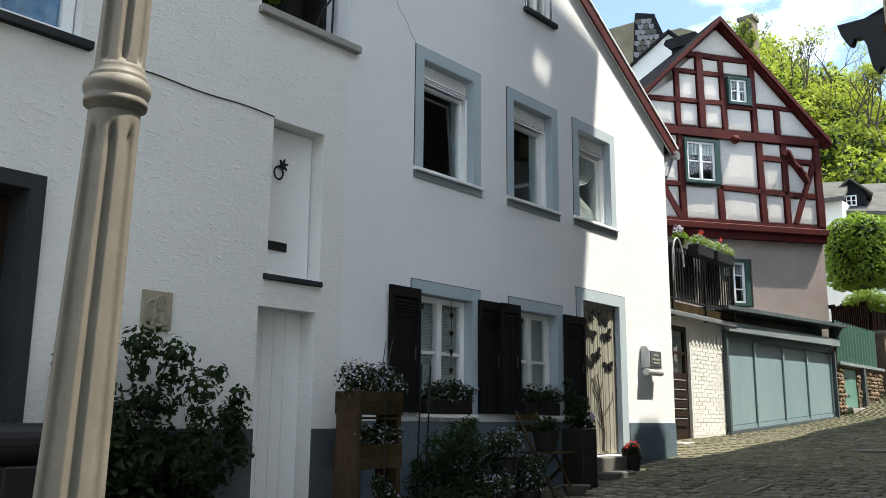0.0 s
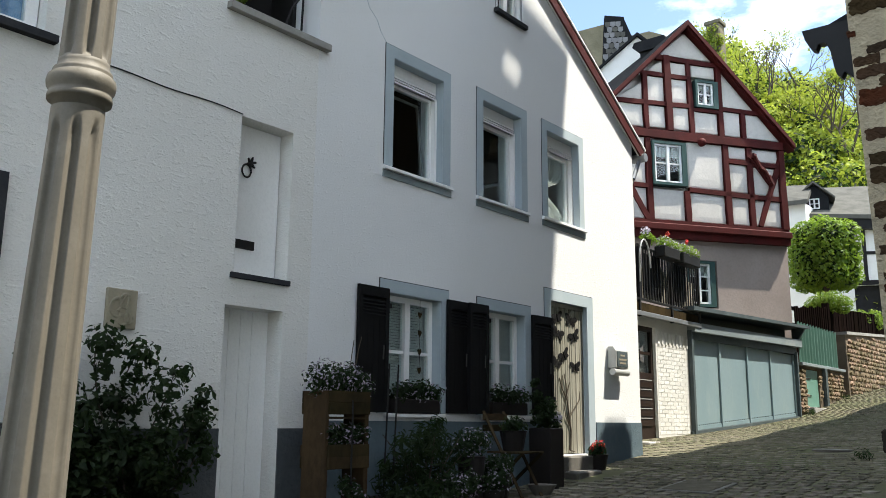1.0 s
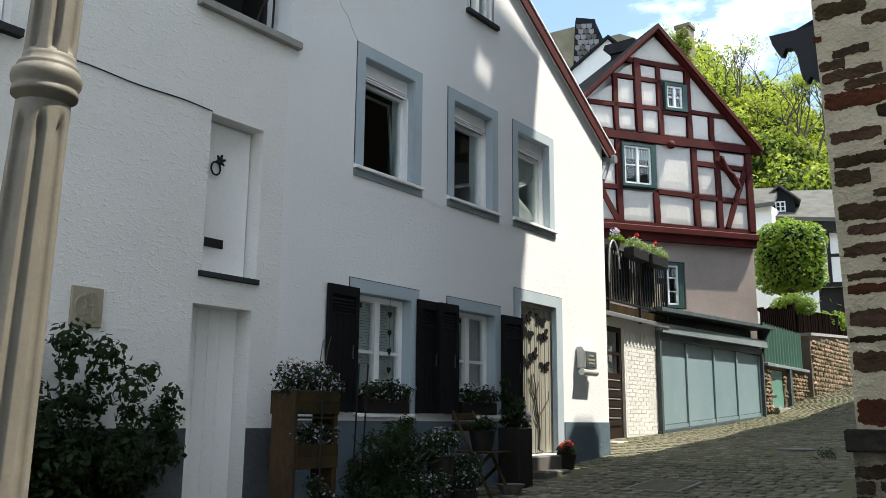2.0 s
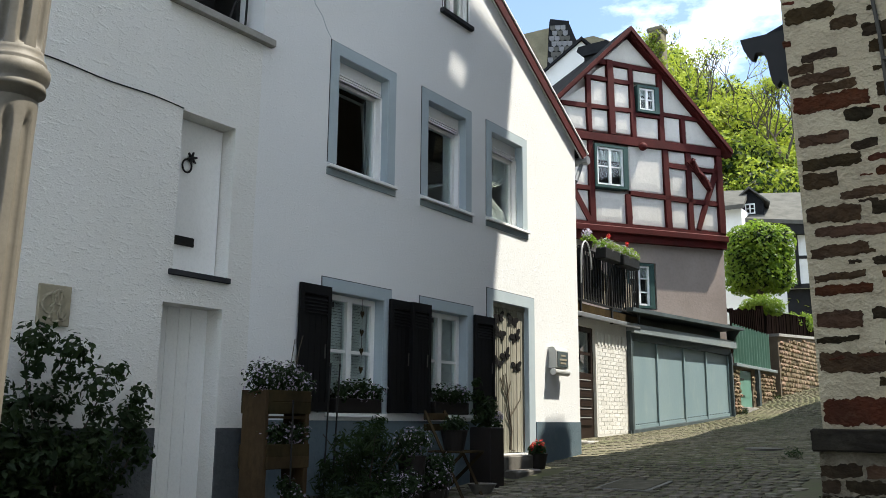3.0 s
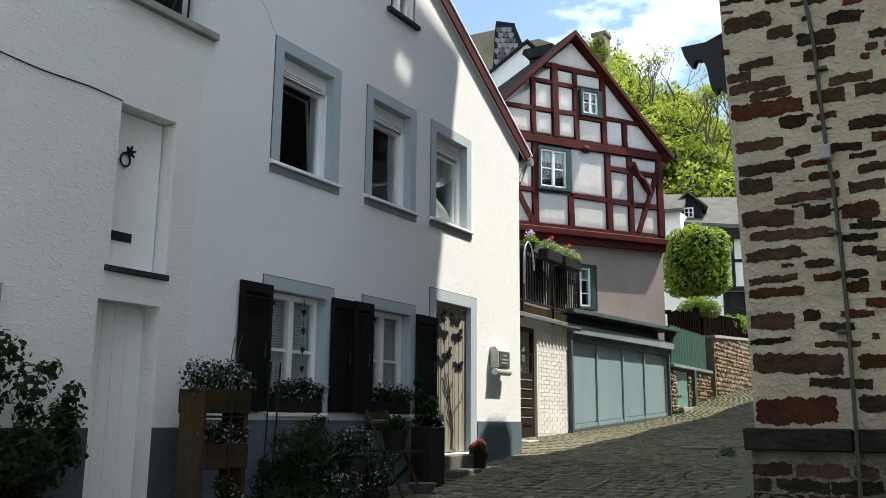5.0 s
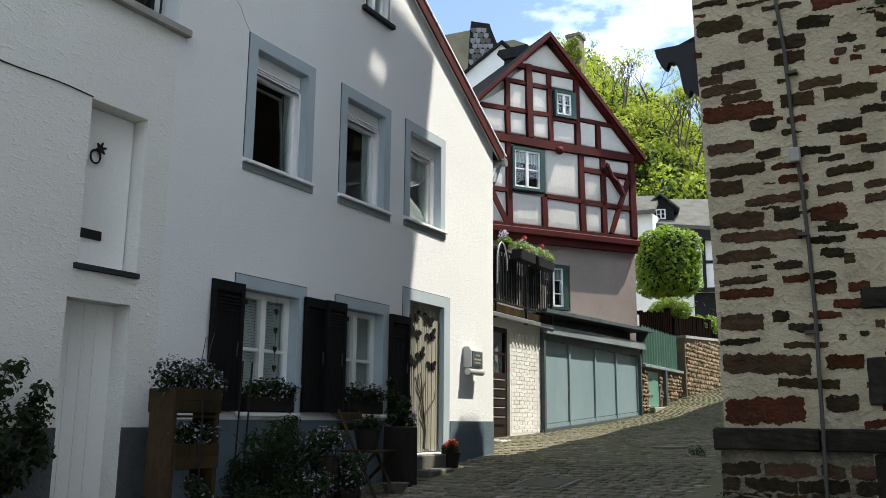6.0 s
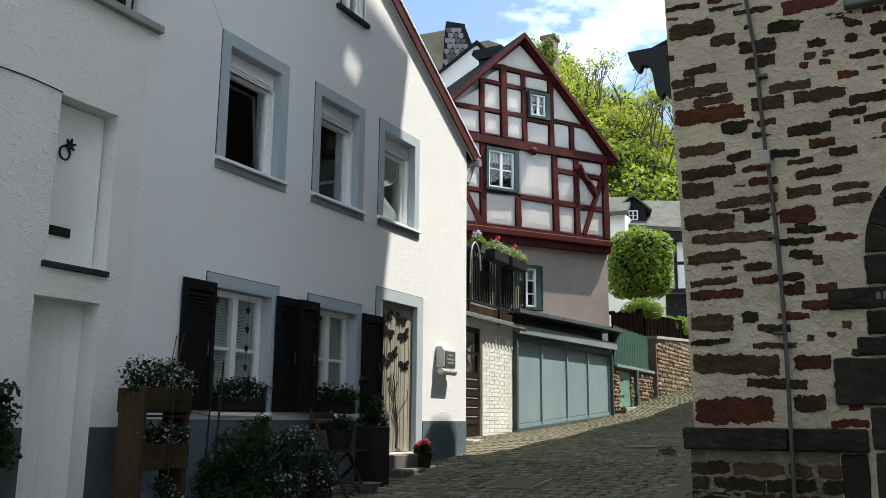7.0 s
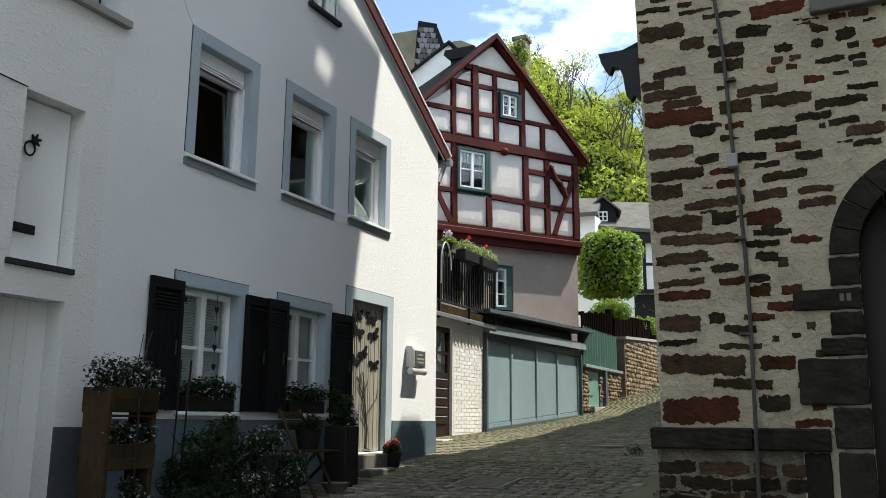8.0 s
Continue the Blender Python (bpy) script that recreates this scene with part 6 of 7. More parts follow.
def front_door():
    d = thing("front_door", (-6.15, 10.15, 1.07), "weathered plank front door with butterfly ornaments and a branch", "door")
    part("backing", block(-6.12, -6.082, 9.68, 10.62, 1.07, 3.06), "slab", d)
    rnd = random.Random(40)
    y, k = 9.684, 0
    while y < 10.6:
        w = rnd.uniform(0.036, 0.058)
        part("plank", block(-6.082, -6.060 + rnd.uniform(-0.005, 0.005), y, min(y + w, 10.616), 1.08, 3.0, 0.004), "oak", d)
        y += w + rnd.uniform(0.003, 0.008)
    part("head_rail", block(-6.08, -6.05, 9.68, 10.62, 3.0, 3.06), "oak", d)
    for y, z, s, tilt in ((9.93, 2.85, 0.10, 0.3), (10.28, 2.84, 0.11, -0.2), (9.94, 2.64, 0.11, -0.3), (10.36, 2.63, 0.11, 0.4), (10.09, 2.36, 0.10, 0.5), (9.90, 2.25, 0.085, -0.4), (10.38, 2.22, 0.10, 0.1)):
        bm = bmesh.new()
        for sd in (-1, 1):
            for ang, ln in ((0.42, 1.35), (-0.42, 1.0)):
                wing_pts = []
                for q in range(9):
                    a = 2 * math.pi * q / 9
                    lx, lz = ln * s * (0.62 + 0.5 * math.cos(a)), ln * s * 0.27 * math.sin(a)
                    ca, sa = math.cos(ang), math.sin(ang)
                    yy, zz = sd * (lx * ca - lz * sa), lx * sa + lz * ca
                    ct, st = math.cos(tilt), math.sin(tilt)
                    wing_pts.append((-6.046, y + yy * ct - zz * st, z + yy * st + zz * ct))
                prism(bm, wing_pts, (-0.006, 0, 0))
        stick(bm, (-6.046, y + 0.07 * math.sin(tilt), z - 0.05), (-6.046, y - 0.07 * math.sin(tilt), z + 0.05), 0.009)
        part("butterfly", bm, "shutter", d, "dark metal butterfly")
    br = bmesh.new()
    for a, b, r in (((10.20, 1.12), (10.23, 1.35), 0.016), ((10.23, 1.35), (10.19, 1.55), 0.014), ((10.19, 1.55), (10.14, 1.78), 0.013), ((10.14, 1.78), (10.12, 1.98), 0.012), ((10.12, 1.98), (10.08, 2.12), 0.009), ((10.19, 1.55), (10.34, 1.68), 0.011),
                    ((10.34, 1.68), (10.46, 1.78), 0.009), ((10.46, 1.78), (10.48, 1.9), 0.006), ((10.14, 1.78), (10.02, 1.92), 0.011), ((10.02, 1.92), (9.95, 2.06), 0.009), ((10.02, 1.92), (10.03, 2.1), 0.007), ((10.14, 1.85), (10.22, 2.02), 0.008),
                    ((10.22, 1.42), (10.10, 1.56), 0.009), ((10.10, 1.56), (10.06, 1.72), 0.007), ((10.20, 1.12), (10.32, 1.1), 0.010)):
        stick(br, (-6.046, a[0], a[1]), (-6.046, b[0], b[1]), r, r * 0.7, 6)
    part("branch", br, "bark", d, "bare branch fixed to the door")
    surround(d, street, 9.68, 10.62, 1.07, 3.06, 0.15, "bluegrey", right_width=0.17, name="door_surround")
    lining(d, street, 9.68, 10.62, 1.07, 3.06, 0.055, "bluegrey")
    st = thing("doorstep", (-5.75, 10.2, lift(10.2)), "worn pale stone doorsteps", "step")
    part("upper_step", block(-6.1, -5.80, 9.72, 10.38, 0.74, 1.055, 0.015), "slab_step", st)
    part("lower_step", block(-5.80, -5.60, 9.62, 10.25, 0.70, 0.885, 0.02), "slab_step", st)


front_door()


def mailbox():
    m = thing("mailbox", (-5.95, 11.39, 2.35), "grey metal mailbox with a newspaper tube on the wall", "mailbox")
    bm = bmesh.new()
    prism(bm, [(-5.99, 11.19, 2.25), (-5.99, 11.19, 2.56), (-5.90, 11.19, 2.56), (-5.86, 11.19, 2.50), (-5.86, 11.19, 2.25)], (0, 0.38, 0))
    bmesh.ops.bevel(bm, geom=bm.edges[:], offset=0.006, segments=1, affect="EDGES")
    part("body", bm, "grey_metal", m)
    part("front_plate", block(-5.862, -5.85, 11.22, 11.54, 2.27, 2.49, 0.004), "garage_dark", m, "dark green front with ornament")
    for z, a, b in ((2.42, 11.31, 11.45), (2.36, 11.27, 11.49), (2.31, 11.29, 11.47)):
        part("label_bar", block(-5.85, -5.845, a, b, z, z + 0.025), "sand", m)
    bm = bmesh.new()
    stick(bm, (-5.9, 11.16, 2.195), (-5.9, 11.61, 2.195), 0.05, sides=16)
    part("paper_tube", bm, "grey_metal", m, "round newspaper tube", smooth=False)


mailbox()


def flowers(name, blobs, n_leaf, n_flower, label, at, seed, leaf=0.028, petal=0.016, colour="petal", flower_shell=0.75, category="flowers"):
    t = thing(name, at, label, category)
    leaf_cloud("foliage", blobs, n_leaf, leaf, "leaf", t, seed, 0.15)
    leaf_cloud("blossom", [(x, y, z, r * 1.02) for x, y, z, r in blobs], n_flower, petal, colour, t, seed + 50, flower_shell)
    return t


def pallet_planter():
    p = thing("pallet_planter", (-5.5, 5.75, 0.45), "tall planter built of weathered pallet wood, full of flowers", "planter")
    y0, y1, x0, x1 = 5.20, 5.74, -5.75, -5.47
    for y in (y0, y1 - 0.05):
        part("post", block(x0, x1, y, y + 0.05, 0.4, 1.74, 0.006), "pallet", p, "broad upright plank")
    for k, z in enumerate((0.52, 0.63, 1.08, 1.18, 1.54, 1.64)):
        part("board", block(x1, x1 + 0.025, y0 + 0.03, y1 - 0.01, z, z + 0.105 if z < 1.5 else z + 0.1, 0.005), "pallet", p)
        part("board", block(x0 - 0.02, x0, y0, y1, z, z + 0.1, 0.005), "pallet", p)
    for z in (0.5, 1.08, 1.50):
        part("shelf", block(x0, x1, y0 + 0.05, y1 - 0.05, z, z + 0.02), "pallet", p)
    hook = bmesh.new()
    stick(hook, (x1 + 0.05, 5.48, 1.66), (x1 + 0.05, 5.48, 0.95), 0.008)
    part("hook", hook, "black", p)
    flowers("flower_mound", [(-5.58, 5.2 + 0.075 * k, 1.83 + 0.05 * math.sin(k * 1.7), 0.14) for k in range(8)], 1500, 520, "mound of pale purple and white flowers on the planter", (-5.55, 5.6, 1.7), 11, 0.022, 0.0165)
    flowers("small_flowers", [(-5.52, 5.3 + 0.075 * k, 1.37, 0.10) for k in range(6)], 800, 200, "small white flowers on the planter shelf", (-5.5, 5.6, 1.3), 12, 0.02, 0.0165)
    flowers("trailing_flowers", [(-5.45, 5.45 + 0.07 * k, 0.95 - 0.06 * k, 0.09) for k in range(4)], 400, 60, "trailing white flowers low in the planter", (-5.5, 5.7, 0.7), 13, 0.022, 0.017)
    w = bmesh.new()
    for a, b in (((5.62, 1.9), (5.66, 2.12)), ((5.66, 2.12), (5.70, 2.24)), ((5.55, 1.9), (5.60, 2.2))):
        stick(w, (-5.55, a[0], a[1]), (-5.55, b[0], b[1]), 0.004)
    part("twig", w, "bark", p)


pallet_planter()


def window_box(y0, y1, seed):
    b = thing("window_box", (-5.9, (y0 + y1) / 2, 1.58), "dark window box with trailing white flowers", "planter", "window boxes")
    part("box", block(-6.10, -5.93, y0, y1, 1.565, 1.71, 0.01), "terracotta", b)
    leaf_cloud("foliage", [(-5.98, y0 + 0.08 + k * 0.1, 1.79 + 0.035 * math.sin(k * 2.3 + seed), 0.105) for k in range(int((y1 - y0) / 0.1))], 900, 0.024, "leaf", b, seed, 0.1)
    leaf_cloud("blossom", [(-5.95, y0 + 0.1 + k * 0.1, 1.80, 0.13) for k in range(int((y1 - y0) / 0.1))], 75, 0.021, "petal", b, seed + 3, 0.7)


window_box(6.60, 7.32, 61)
window_box(8.30, 9.02, 62)


def shrub():
    s = thing("climbing_rose", (-5.7, 3.6, 0.35), "dark green rose shrub climbing the wall", "shrub")
    bm = bmesh.new()
    rnd = random.Random(8)
    blobs = []
    for y0, y1, z1 in ((3.3, 2.95, 1.9), (3.45, 3.3, 2.05), (3.5, 3.55, 2.0), (3.55, 3.85, 1.85), (3.6, 4.15, 1.6), (3.4, 3.0, 1.6), (3.6, 4.3, 1.5), (3.5, 3.2, 1.2), (3.55, 3.7, 1.2), (3.3, 2.7, 1.75)):
        a = Vector((-5.75, y0, 0.3))
        last = a
        for k in range(1, 9):
            f = k / 8
            q = Vector((-5.8 + 0.12 * math.sin(k + y1 * 5), y0 + (y1 - y0) * f ** 1.3, 0.3 + (z1 - 0.3) * f + 0.03 * math.sin(k * 2)))
            stick(bm, last, q, 0.012 * (1.2 - f * 0.8), sides=5)
            last = q
            if k > 3:
                blobs.append((q.x + rnd.uniform(-0.02, 0.12), q.y + rnd.uniform(-0.1, 0.1), q.z + rnd.uniform(-0.05, 0.08), rnd.uniform(0.09, 0.16)))
    part("stem", bm, "bark", s)
    for k in range(16):
        blobs.append((-5.7 + rnd.uniform(-0.15, 0.15), 3.0 + rnd.random() * 0.75, 0.6 + rnd.random() * 0.8, 0.13))
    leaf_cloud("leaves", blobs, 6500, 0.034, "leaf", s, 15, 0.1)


shrub()


def pots_and_bushes():
    g = thing("potted_shrub", (-5.5, 6.6, lift(6.6)), "tall dark leafy potted shrub below the window", "shrub")
    part("pot", lathe(bmesh.new(), (-5.5, 6.6, lift(6.6)), [(0.13, -0.02), (0.17, 0.26), (0.18, 0.28), (0.16, 0.28)], 20), "terracotta", g)
    st = bmesh.new()
    for k in range(9):
        stick(st, (-5.5, 6.6, 0.8), (-5.5 + 0.2 * math.sin(k * 2.1), 6.55 + 0.42 * math.cos(k * 1.7), 1.25 + 0.12 * math.sin(k)), 0.008, 0.004, 5)
    part("stem", st, "bark", g)
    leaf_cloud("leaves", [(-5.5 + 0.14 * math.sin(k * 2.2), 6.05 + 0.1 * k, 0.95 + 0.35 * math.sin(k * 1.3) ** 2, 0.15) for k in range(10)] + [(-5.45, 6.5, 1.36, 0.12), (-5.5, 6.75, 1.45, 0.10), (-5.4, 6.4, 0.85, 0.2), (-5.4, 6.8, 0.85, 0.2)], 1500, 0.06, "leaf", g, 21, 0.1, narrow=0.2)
    for at, seed, r, nf, colour in (((-5.35, 7.1, 1.28), 22, 0.17, 130, "petal"), ((-5.25, 6.78, 0.88), 23, 0.17, 150, "petal"), ((-5.25, 7.3, 0.92), 24, 0.17, 140, "petal"), ((-5.3, 6.45, 0.75), 25, 0.18, 0, "petal"), ((-5.35, 6.02, 0.78), 26, 0.16, 0, "petal"), ((-5.3, 7.48, 1.05), 27, 0.12, 60, "petal")):
        t = thing("potted_flowers", (at[0], at[1], lift(at[1])), "pot of small pale flowers with dark leaves" if nf else "pot of dark green leaves", "flowers", "pots below the windows")
        zb = lift(at[1])
        part("pot", lathe(bmesh.new(), (at[0], at[1], zb), [(0.10, -0.02), (0.14, max(0.2, at[2] - zb - r * 0.9)), (0.15, max(0.21, at[2] - zb - r * 0.9 + 0.02)), (0.12, max(0.21, at[2] - zb - r * 0.9 + 0.02))], 18), "terracotta", t)
        bl = [(at[0] + 0.1 * math.cos(k * 1.26), at[1] + 0.12 * math.sin(k * 1.26), at[2] + 0.03 * math.sin(k), r * 0.72) for k in range(5)]
        leaf_cloud("foliage", bl, 800, 0.022, "leaf", t, seed, 0.1)
        if nf:
            leaf_cloud("blossom", [(x, y, z, q * 1.03) for x, y, z, q in bl], int(nf * 1.3), 0.016, colour, t, seed + 9, 0.8)
    canes = thing("plant_canes", (-5.6, 6.15, 0.5), "thin dark garden canes standing in a pot", "canes")
    for a, b in ((6.08, 6.16), (6.2, 6.29)):
        part("cane", stick(bmesh.new(), (-5.6, a, 0.6), (-5.62, b, 2.02), 0.008), "black", canes)
    pot = bmesh.new()
    lathe(pot, (-5.6, 6.13, 0.48), [(0.12, 0.0), (0.16, 0.3), (0.17, 0.32), (0.14, 0.32)], 18)
    part("pot", pot, "terracotta", canes)
    # red flowers by the steps
    r = thing("red_flower_pot", (-5.82, 10.54, lift(10.54)), "dark pot of red geraniums beside the doorstep", "flowers")
    part("pot", lathe(bmesh.new(), (-5.82, 10.54, lift(10.54)), [(0.09, -0.02), (0.13, 0.17), (0.14, 0.19), (0.11, 0.19)], 20), "terracotta", r)
    leaf_cloud("foliage", [(-5.82, 10.54, 1.12, 0.10), (-5.83, 10.44, 1.11, 0.07)], 500, 0.03, "leaf", r, 31, 0.1)
    leaf_cloud("blossom", [(-5.82, 10.56, 1.17, 0.085), (-5.83, 10.42, 1.15, 0.05)], 160, 0.02, "petal_red", r, 32, 0.4)
    # tall dark square planter by the door
    t = thing("tall_planter", (-5.6, 8.9, lift(8.9)), "tall dark square planter with a leafy plant", "planter")
    bm = bmesh.new()
    solid(bm, -5.75, -5.45, 8.75, 9.05, lift(8.75) - 0.05, 1.42, 0.012)
    part("box", bm, "terracotta", t)
    leaf_cloud("leaves", [(-5.6, 8.8 + 0.1 * k, 1.55 + 0.12 * math.sin(k * 2), 0.13) for k in range(3)] + [(-5.65, 8.78, 1.78, 0.08), (-5.65, 8.76, 1.95, 0.06)], 1100, 0.03, "leaf", t, 33, 0.1)
    leaf_cloud("blossom", [(-5.5, 9.0, 1.55, 0.06)], 40, 0.025, "petal", t, 34, 0.3)


pots_and_bushes()


def folding_chair():
    c = thing("folding_chair", (-5.55, 8.15, lift(8.15)), "weathered wooden folding garden chair holding a plant pot", "chair")
    g = lift(8.15)
    for y in (7.92, 8.30):
        part("leg", stick(bmesh.new(), (-5.80, y, 1.60), (-5.28, y, g), 0.02, sides=4), "pallet", c)
        part("leg", stick(bmesh.new(), (-5.30, y + 0.04, 1.16), (-5.85, y + 0.04, g), 0.02, sides=4), "pallet", c)
    for k in range(5):
        x = -5.72 + k * 0.09
        part("seat_slat", block(x, x + 0.065, 7.87, 8.37, 1.15, 1.17, 0.004), "pallet", c)
    for z in (1.38, 1.50):
        part("back_slat", block(-5.80, -5.77, 7.90, 8.34, z, z + 0.075, 0.004), "pallet", c)
    p = thing("seat_pot", (-5.55, 8.14, 1.17), "dark plant pot standing on the chair", "planter")
    part("pot", lathe(bmesh.new(), (-5.55, 8.14, 1.17), [(0.11, 0.0), (0.15, 0.2), (0.16, 0.22), (0.13, 0.22)], 20), "terracotta", p)
    leaf_cloud("leaves", [(-5.55, 8.06 + 0.08 * k, 1.44, 0.1) for k in range(3)], 420, 0.026, "leaf", p, 41, 0.1)
    b = thing("white_bowl", (-5.35, 8.40, lift(8.4)), "shallow pale bowl on the cobbles under the chair", "bowl")
    part("bowl", lathe(bmesh.new(), (-5.35, 8.40, lift(8.4)), [(0.09, -0.01), (0.16, 0.10), (0.165, 0.11), (0.14, 0.1), (0.08, 0.02)], 20), "slab_step", b)


folding_chair()


def balcony_boxes():
    for y0, y1, seed in ((14.75, 15.45, 71), (15.6, 16.4, 72)):
        b = thing("balcony_box", (-6.75, (y0 + y1) / 2, 4.45), "black balcony planter with white blossom and a red bloom", "planter", "balcony planters")
        part("box", block(-6.87, -6.66, y0, y1, 4.50, 4.72, 0.02), "black", b)
        bl = [(-6.75, y0 + 0.08 + 0.11 * k, 4.78 + 0.03 * math.sin(k * 2), 0.12) for k in range(7)]
        leaf_cloud("foliage", bl, 700, 0.026, "leaf_bright", b, seed, 0.1)
        leaf_cloud("blossom", bl, 260, 0.02, "petal", b, seed + 2, 0.75)
        leaf_cloud("red_blossom", [(-6.72, y0 + 0.3, 4.97, 0.045)], 36, 0.02, "petal_red", b, seed + 4, 0.2)
    b = thing("balcony_pot", (-6.85, 14.35, 4.62), "small pot with pale blossom on the balcony rail", "planter")
    part("pot", lathe(bmesh.new(), (-6.88, 14.45, 4.64), [(0.07, 0.0), (0.1, 0.14), (0.08, 0.14)], 16), "terracotta", b)
    leaf_cloud("foliage", [(-6.88, 14.45, 4.85, 0.12), (-6.88, 14.65, 4.82, 0.1)], 300, 0.03, "leaf_bright", b, 75, 0.2)
    leaf_cloud("blossom", [(-6.86, 14.4, 4.92, 0.1)], 60, 0.03, "petal", b, 76, 0.4)
    h = thing("hose", (-6.83, 14.2, 4.2), "pale garden hose looped over the balcony rail", "hose")
    bm = bmesh.new()
    last = None
    for k in range(25):
        a = math.pi * k / 24
        q = (-6.82, 14.25 - 0.22 * math.cos(a), 4.25 + 0.5 * math.sin(a) - (0.3 if k == 0 else 0))
        if last:
            stick(bm, last, q, 0.014, sides=6)
        last = q
    part("tube", bm, "grey_metal", h)


balcony_boxes()


def wall_barrel():
    b = thing("barrel_planter", (-5.6, 2.45, 1.2), "dark lying barrel planter on a stand beside the door", "planter")
    bm = bmesh.new()
    stick(bm, (-5.6, 2.25, 1.33), (-5.6, 2.85, 1.33), 0.13, sides=20)
    part("barrel", bm, "black", b)
    part("stand", block(-5.75, -5.45, 2.3, 2.8, lift(2.5) - 0.02, 1.2, 0.01), "black", b)


wall_barrel()


def terrace():
    t = thing("terrace_shelter", (-6.9, 4.9, 5.1), "dark timber shelter on the terrace behind the parapet", "shelter")
    part("roof_board", prism(bmesh.new(), [(-6.5, 4.3, 5.05), (-6.5, 5.4, 6.6), (-6.5, 5.4, 6.7), (-6.5, 4.3, 5.15)], (-2.0, 0, 0)), "black", t)
    part("panel", block(-6.75, -6.7, 4.4, 5.42, 5.05, 6.6), "black", t)
    part("floor", block(-12, -6.33, 4.37, 5.44, 4.9, 5.05), "concrete", t)
    leaf_cloud("creeper", [(-6.55, 4.62 + 0.09 * k, 5.30 + 0.10 * k, 0.07) for k in range(6)], 420, 0.04, "leaf_bright", t, 80, 0.2)
    part("end_panel", block(-6.7, -6.36, 5.40, 5.445, 5.16, 6.9), "black", t, "dark weathered end panel")
    c = bmesh.new()
    for a, b in (((5.15, 5.2), (5.25, 5.5)), ((5.25, 5.5), (5.38, 5.7)), ((5.38, 5.16), (5.4, 5.9))):
        stick(c, (-6.2, a[0], a[1]), (-6.2, b[0], b[1]), 0.012)
    part("wire", c, "black", t)


terrace()


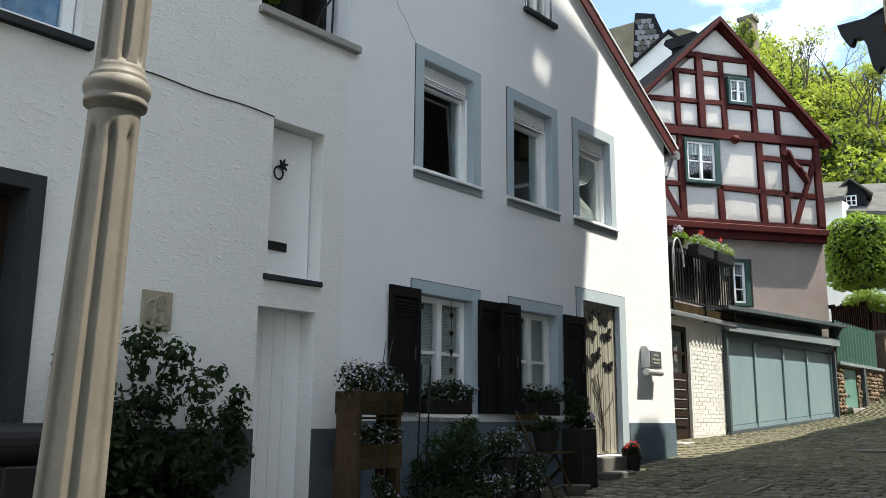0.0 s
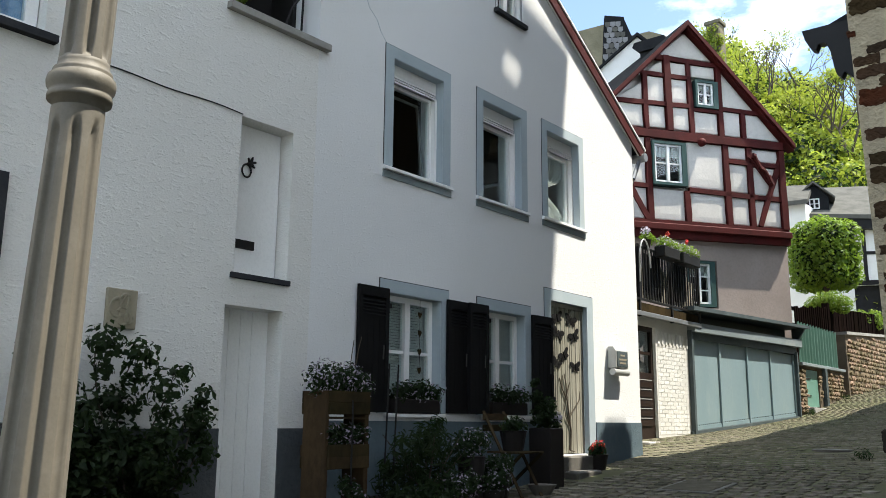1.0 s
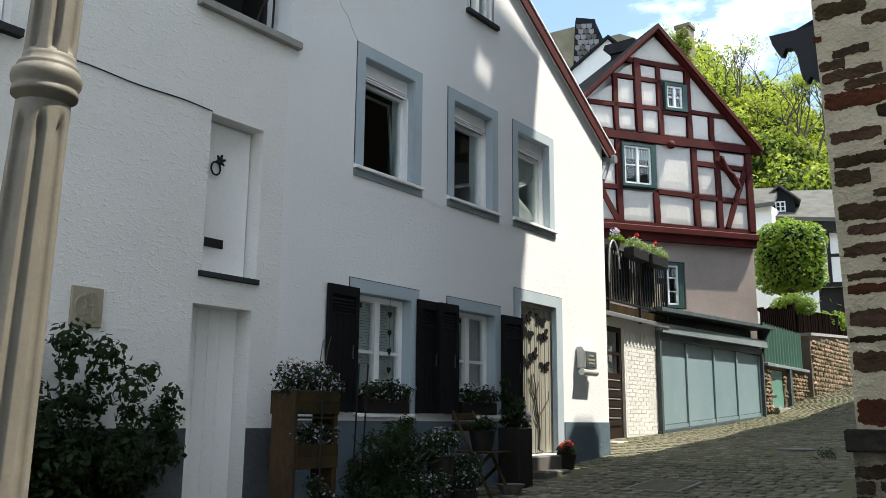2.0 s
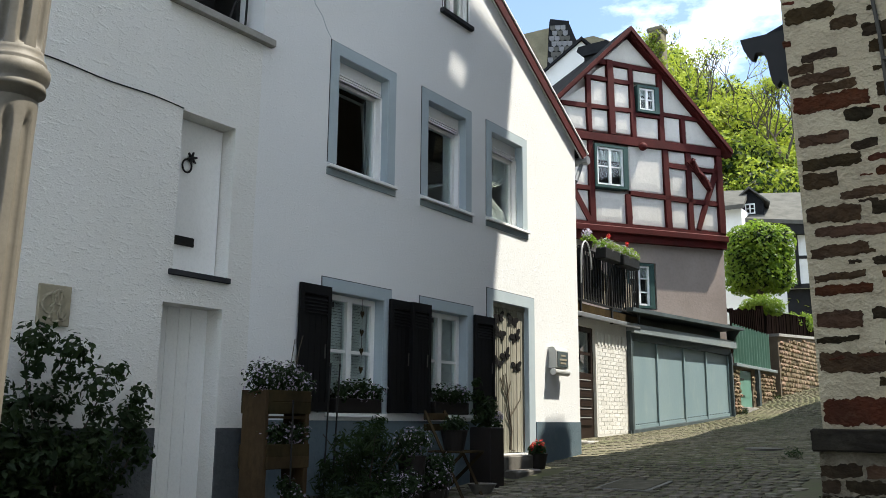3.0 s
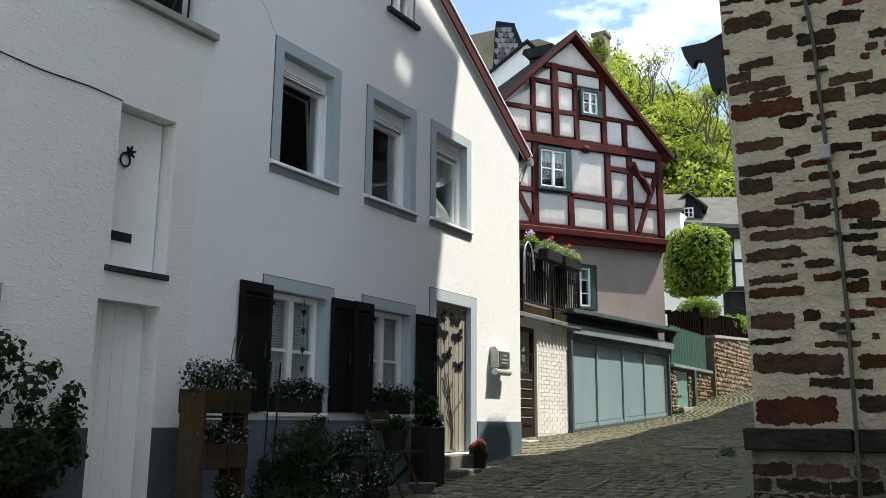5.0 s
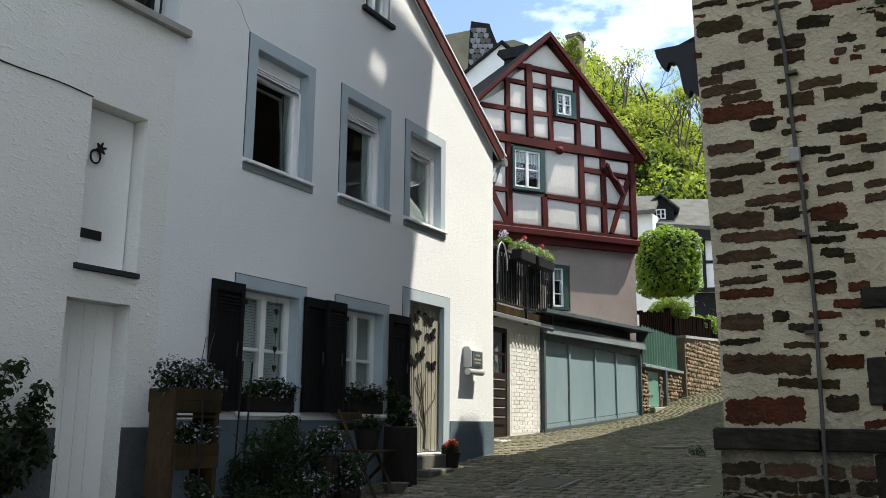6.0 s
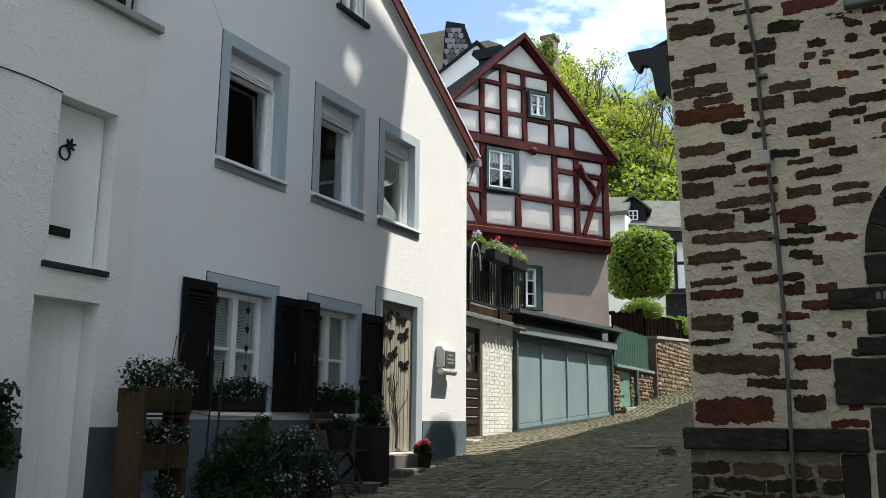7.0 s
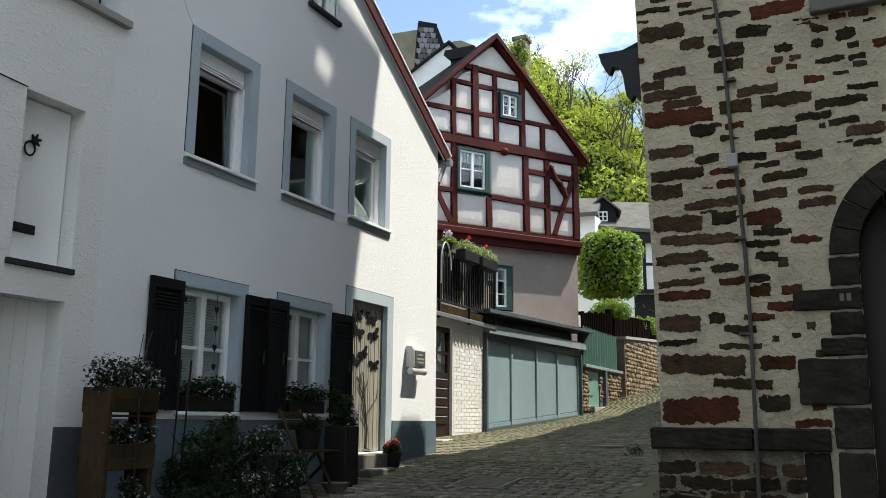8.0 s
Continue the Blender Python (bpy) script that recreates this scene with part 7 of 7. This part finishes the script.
# ---- cobbles ----
def cobbles():
    road = thing("cobbled_street", (-4, 14, lift(14)), "worn grey-brown cobbled street climbing between the houses", "road", kind="structure")
    rnd = random.Random(17)
    verts, faces = [], []
    shapes = []
    for k in range(8):
        bm = bmesh.new()
        w, l = 0.075 * rnd.uniform(0.8, 1.2), 0.10 * rnd.uniform(0.85, 1.25)
        low = [bm.verts.new((w * rnd.uniform(0.9, 1.05) * math.copysign(abs(math.cos(a)) ** 0.6, math.cos(a)), l * rnd.uniform(0.9, 1.05) * math.copysign(abs(math.sin(a)) ** 0.6, math.sin(a)), -0.05)) for a in (i * math.pi / 4 + 0.2 for i in range(8))]
        top = [bm.verts.new((v.co.x * 0.9, v.co.y * 0.9, 0.0)) for v in low]
        mid = bm.verts.new((0, 0, 0.004))
        for i in range(8):
            j = (i + 1) % 8
            bm.faces.new((low[i], low[j], top[j], top[i]))
            bm.faces.new((top[i], top[j], mid))
        me = bpy.data.meshes.new("cobble")
        bmesh.ops.recalc_face_normals(bm, faces=bm.faces)
        bm.to_mesh(me)
        me.materials.append(M["cobble_single"])
        shapes.append((me, [tuple(v.co) for v in bm.verts], [tuple(v.index for v in f.verts) for f in bm.faces]))
        bm.free()
    single = 0
    y = -9.0
    while y < 34:
        x = -6.95 if y > 12.3 else -5.98
        x += rnd.uniform(0, 0.1)
        edge = 2.5 if y < 7.35 else (-1.2 if y < 8 else -2.3)
        while x < edge:
            me, vs, fs = rnd.choice(shapes)
            grow_ = rnd.uniform(0.9, 1.08)
            turn = rnd.uniform(-0.15, 0.15) + 0.1 * math.sin(x * 0.8)
            at = (x, y + 0.06 * math.sin(x * 1.7) + rnd.uniform(-0.015, 0.015), 0)
            calm = 1.0 if at[1] < 11.5 else 0.2
            z = lift(at[1]) + calm * rnd.uniform(-0.005, 0.004) - 0.003
            inside = any(a < at[0] < b and c < at[1] < d for a, b, c, d in COVERS)
            if not inside:
                if single < 290 and 8.6 < at[1] < 11.6 and -5.2 < at[0] < -2.6:
                    ob = new("cobble", me)
                    ob.matrix_basis = Matrix.Translation((at[0], at[1], z)) @ Matrix.Rotation(turn, 4, "Z") @ Matrix.Diagonal((grow_, grow_, 1, 1))
                    ob.parent = road
                    ob.matrix_parent_inverse = Matrix.Translation(-road.location)
                    single += 1
                else:
                    c, s = math.cos(turn) * grow_, math.sin(turn) * grow_
                    o = len(verts)
                    verts.extend((at[0] + p[0] * c - p[1] * s, at[1] + p[0] * s + p[1] * c, z + (p[2] * calm if p[2] > 0 else p[2])) for p in vs)
                    faces.extend(tuple(o + i for i in f) for f in fs)
            x += 0.158 * rnd.uniform(0.92, 1.08)
        y += 0.212
    tagged(mesh_part("cobbles", verts, faces, "cobble", road), kind="stuff")
    return road


COVERS = ((-4.35, -3.75, 9.2, 9.95), (-3.95, -3.35, 13.2, 13.8), (-6.0, -5.42, 9.5, 10.7))
M["cobble_single"] = shade("worn single cobble", (0.145, 0.128, 0.10), (0.10, 0.09, 0.072), 0.85, spec=0.0, dirt=(0.22, 0.20, 0.165), dirt_amount=0.5, grain=24, blotch=1.2, bump=0.4, objects=0.3)
cobbles()


def covers():
    for x, y, w, l, round_ in ((-4.05, 9.57, 0.27, 0.34, False), (-3.65, 13.5, 0.28, 0.28, True)):
        m = thing("manhole_cover", (x, y, lift(y)), "grey iron and concrete manhole cover in the cobbles", "manhole cover", "manhole covers")
        if round_:
            part("lid", lathe(bmesh.new(), (x, y, lift(y)), [(w, -0.08), (w, 0.004), (w - 0.03, 0.012), (0.02, 0.012)], 32), "slab_step", m)
        else:
            bm = block(x - w, x + w, y - l, y + l, -0.04, 0.012, 0.006)
            for v in bm.verts:
                v.co.z += lift(v.co.y)
            part("lid", bm, "cobble_single", m)
            bm = block(x - w - 0.05, x + w + 0.05, y - l - 0.05, y + l + 0.05, -0.06, 0.004, 0.004)
            for v in bm.verts:
                v.co.z += lift(v.co.y)
            part("frame", bm, "slab_step", m)


covers()


def weeds():
    for x, y, s in ((-3.0, 12.5, 1), (-1.75, 8.6, 3), (-6.85, 23.6, 4), (-6.9, 13.4, 5), (-6.85, 27.2, 6)):
        t = thing("weed", (x, y, lift(y)), "small tuft of green weeds between the cobbles", "weed", "weeds in the street")
        leaf_cloud("leaves", [(x + 0.08 * math.sin(k * 2), y + 0.12 * math.cos(k * 2), lift(y) + 0.05, 0.09) for k in range(4)], 110, 0.035, "leaf", t, 90 + s, 0.1, narrow=0.2)


weeds()
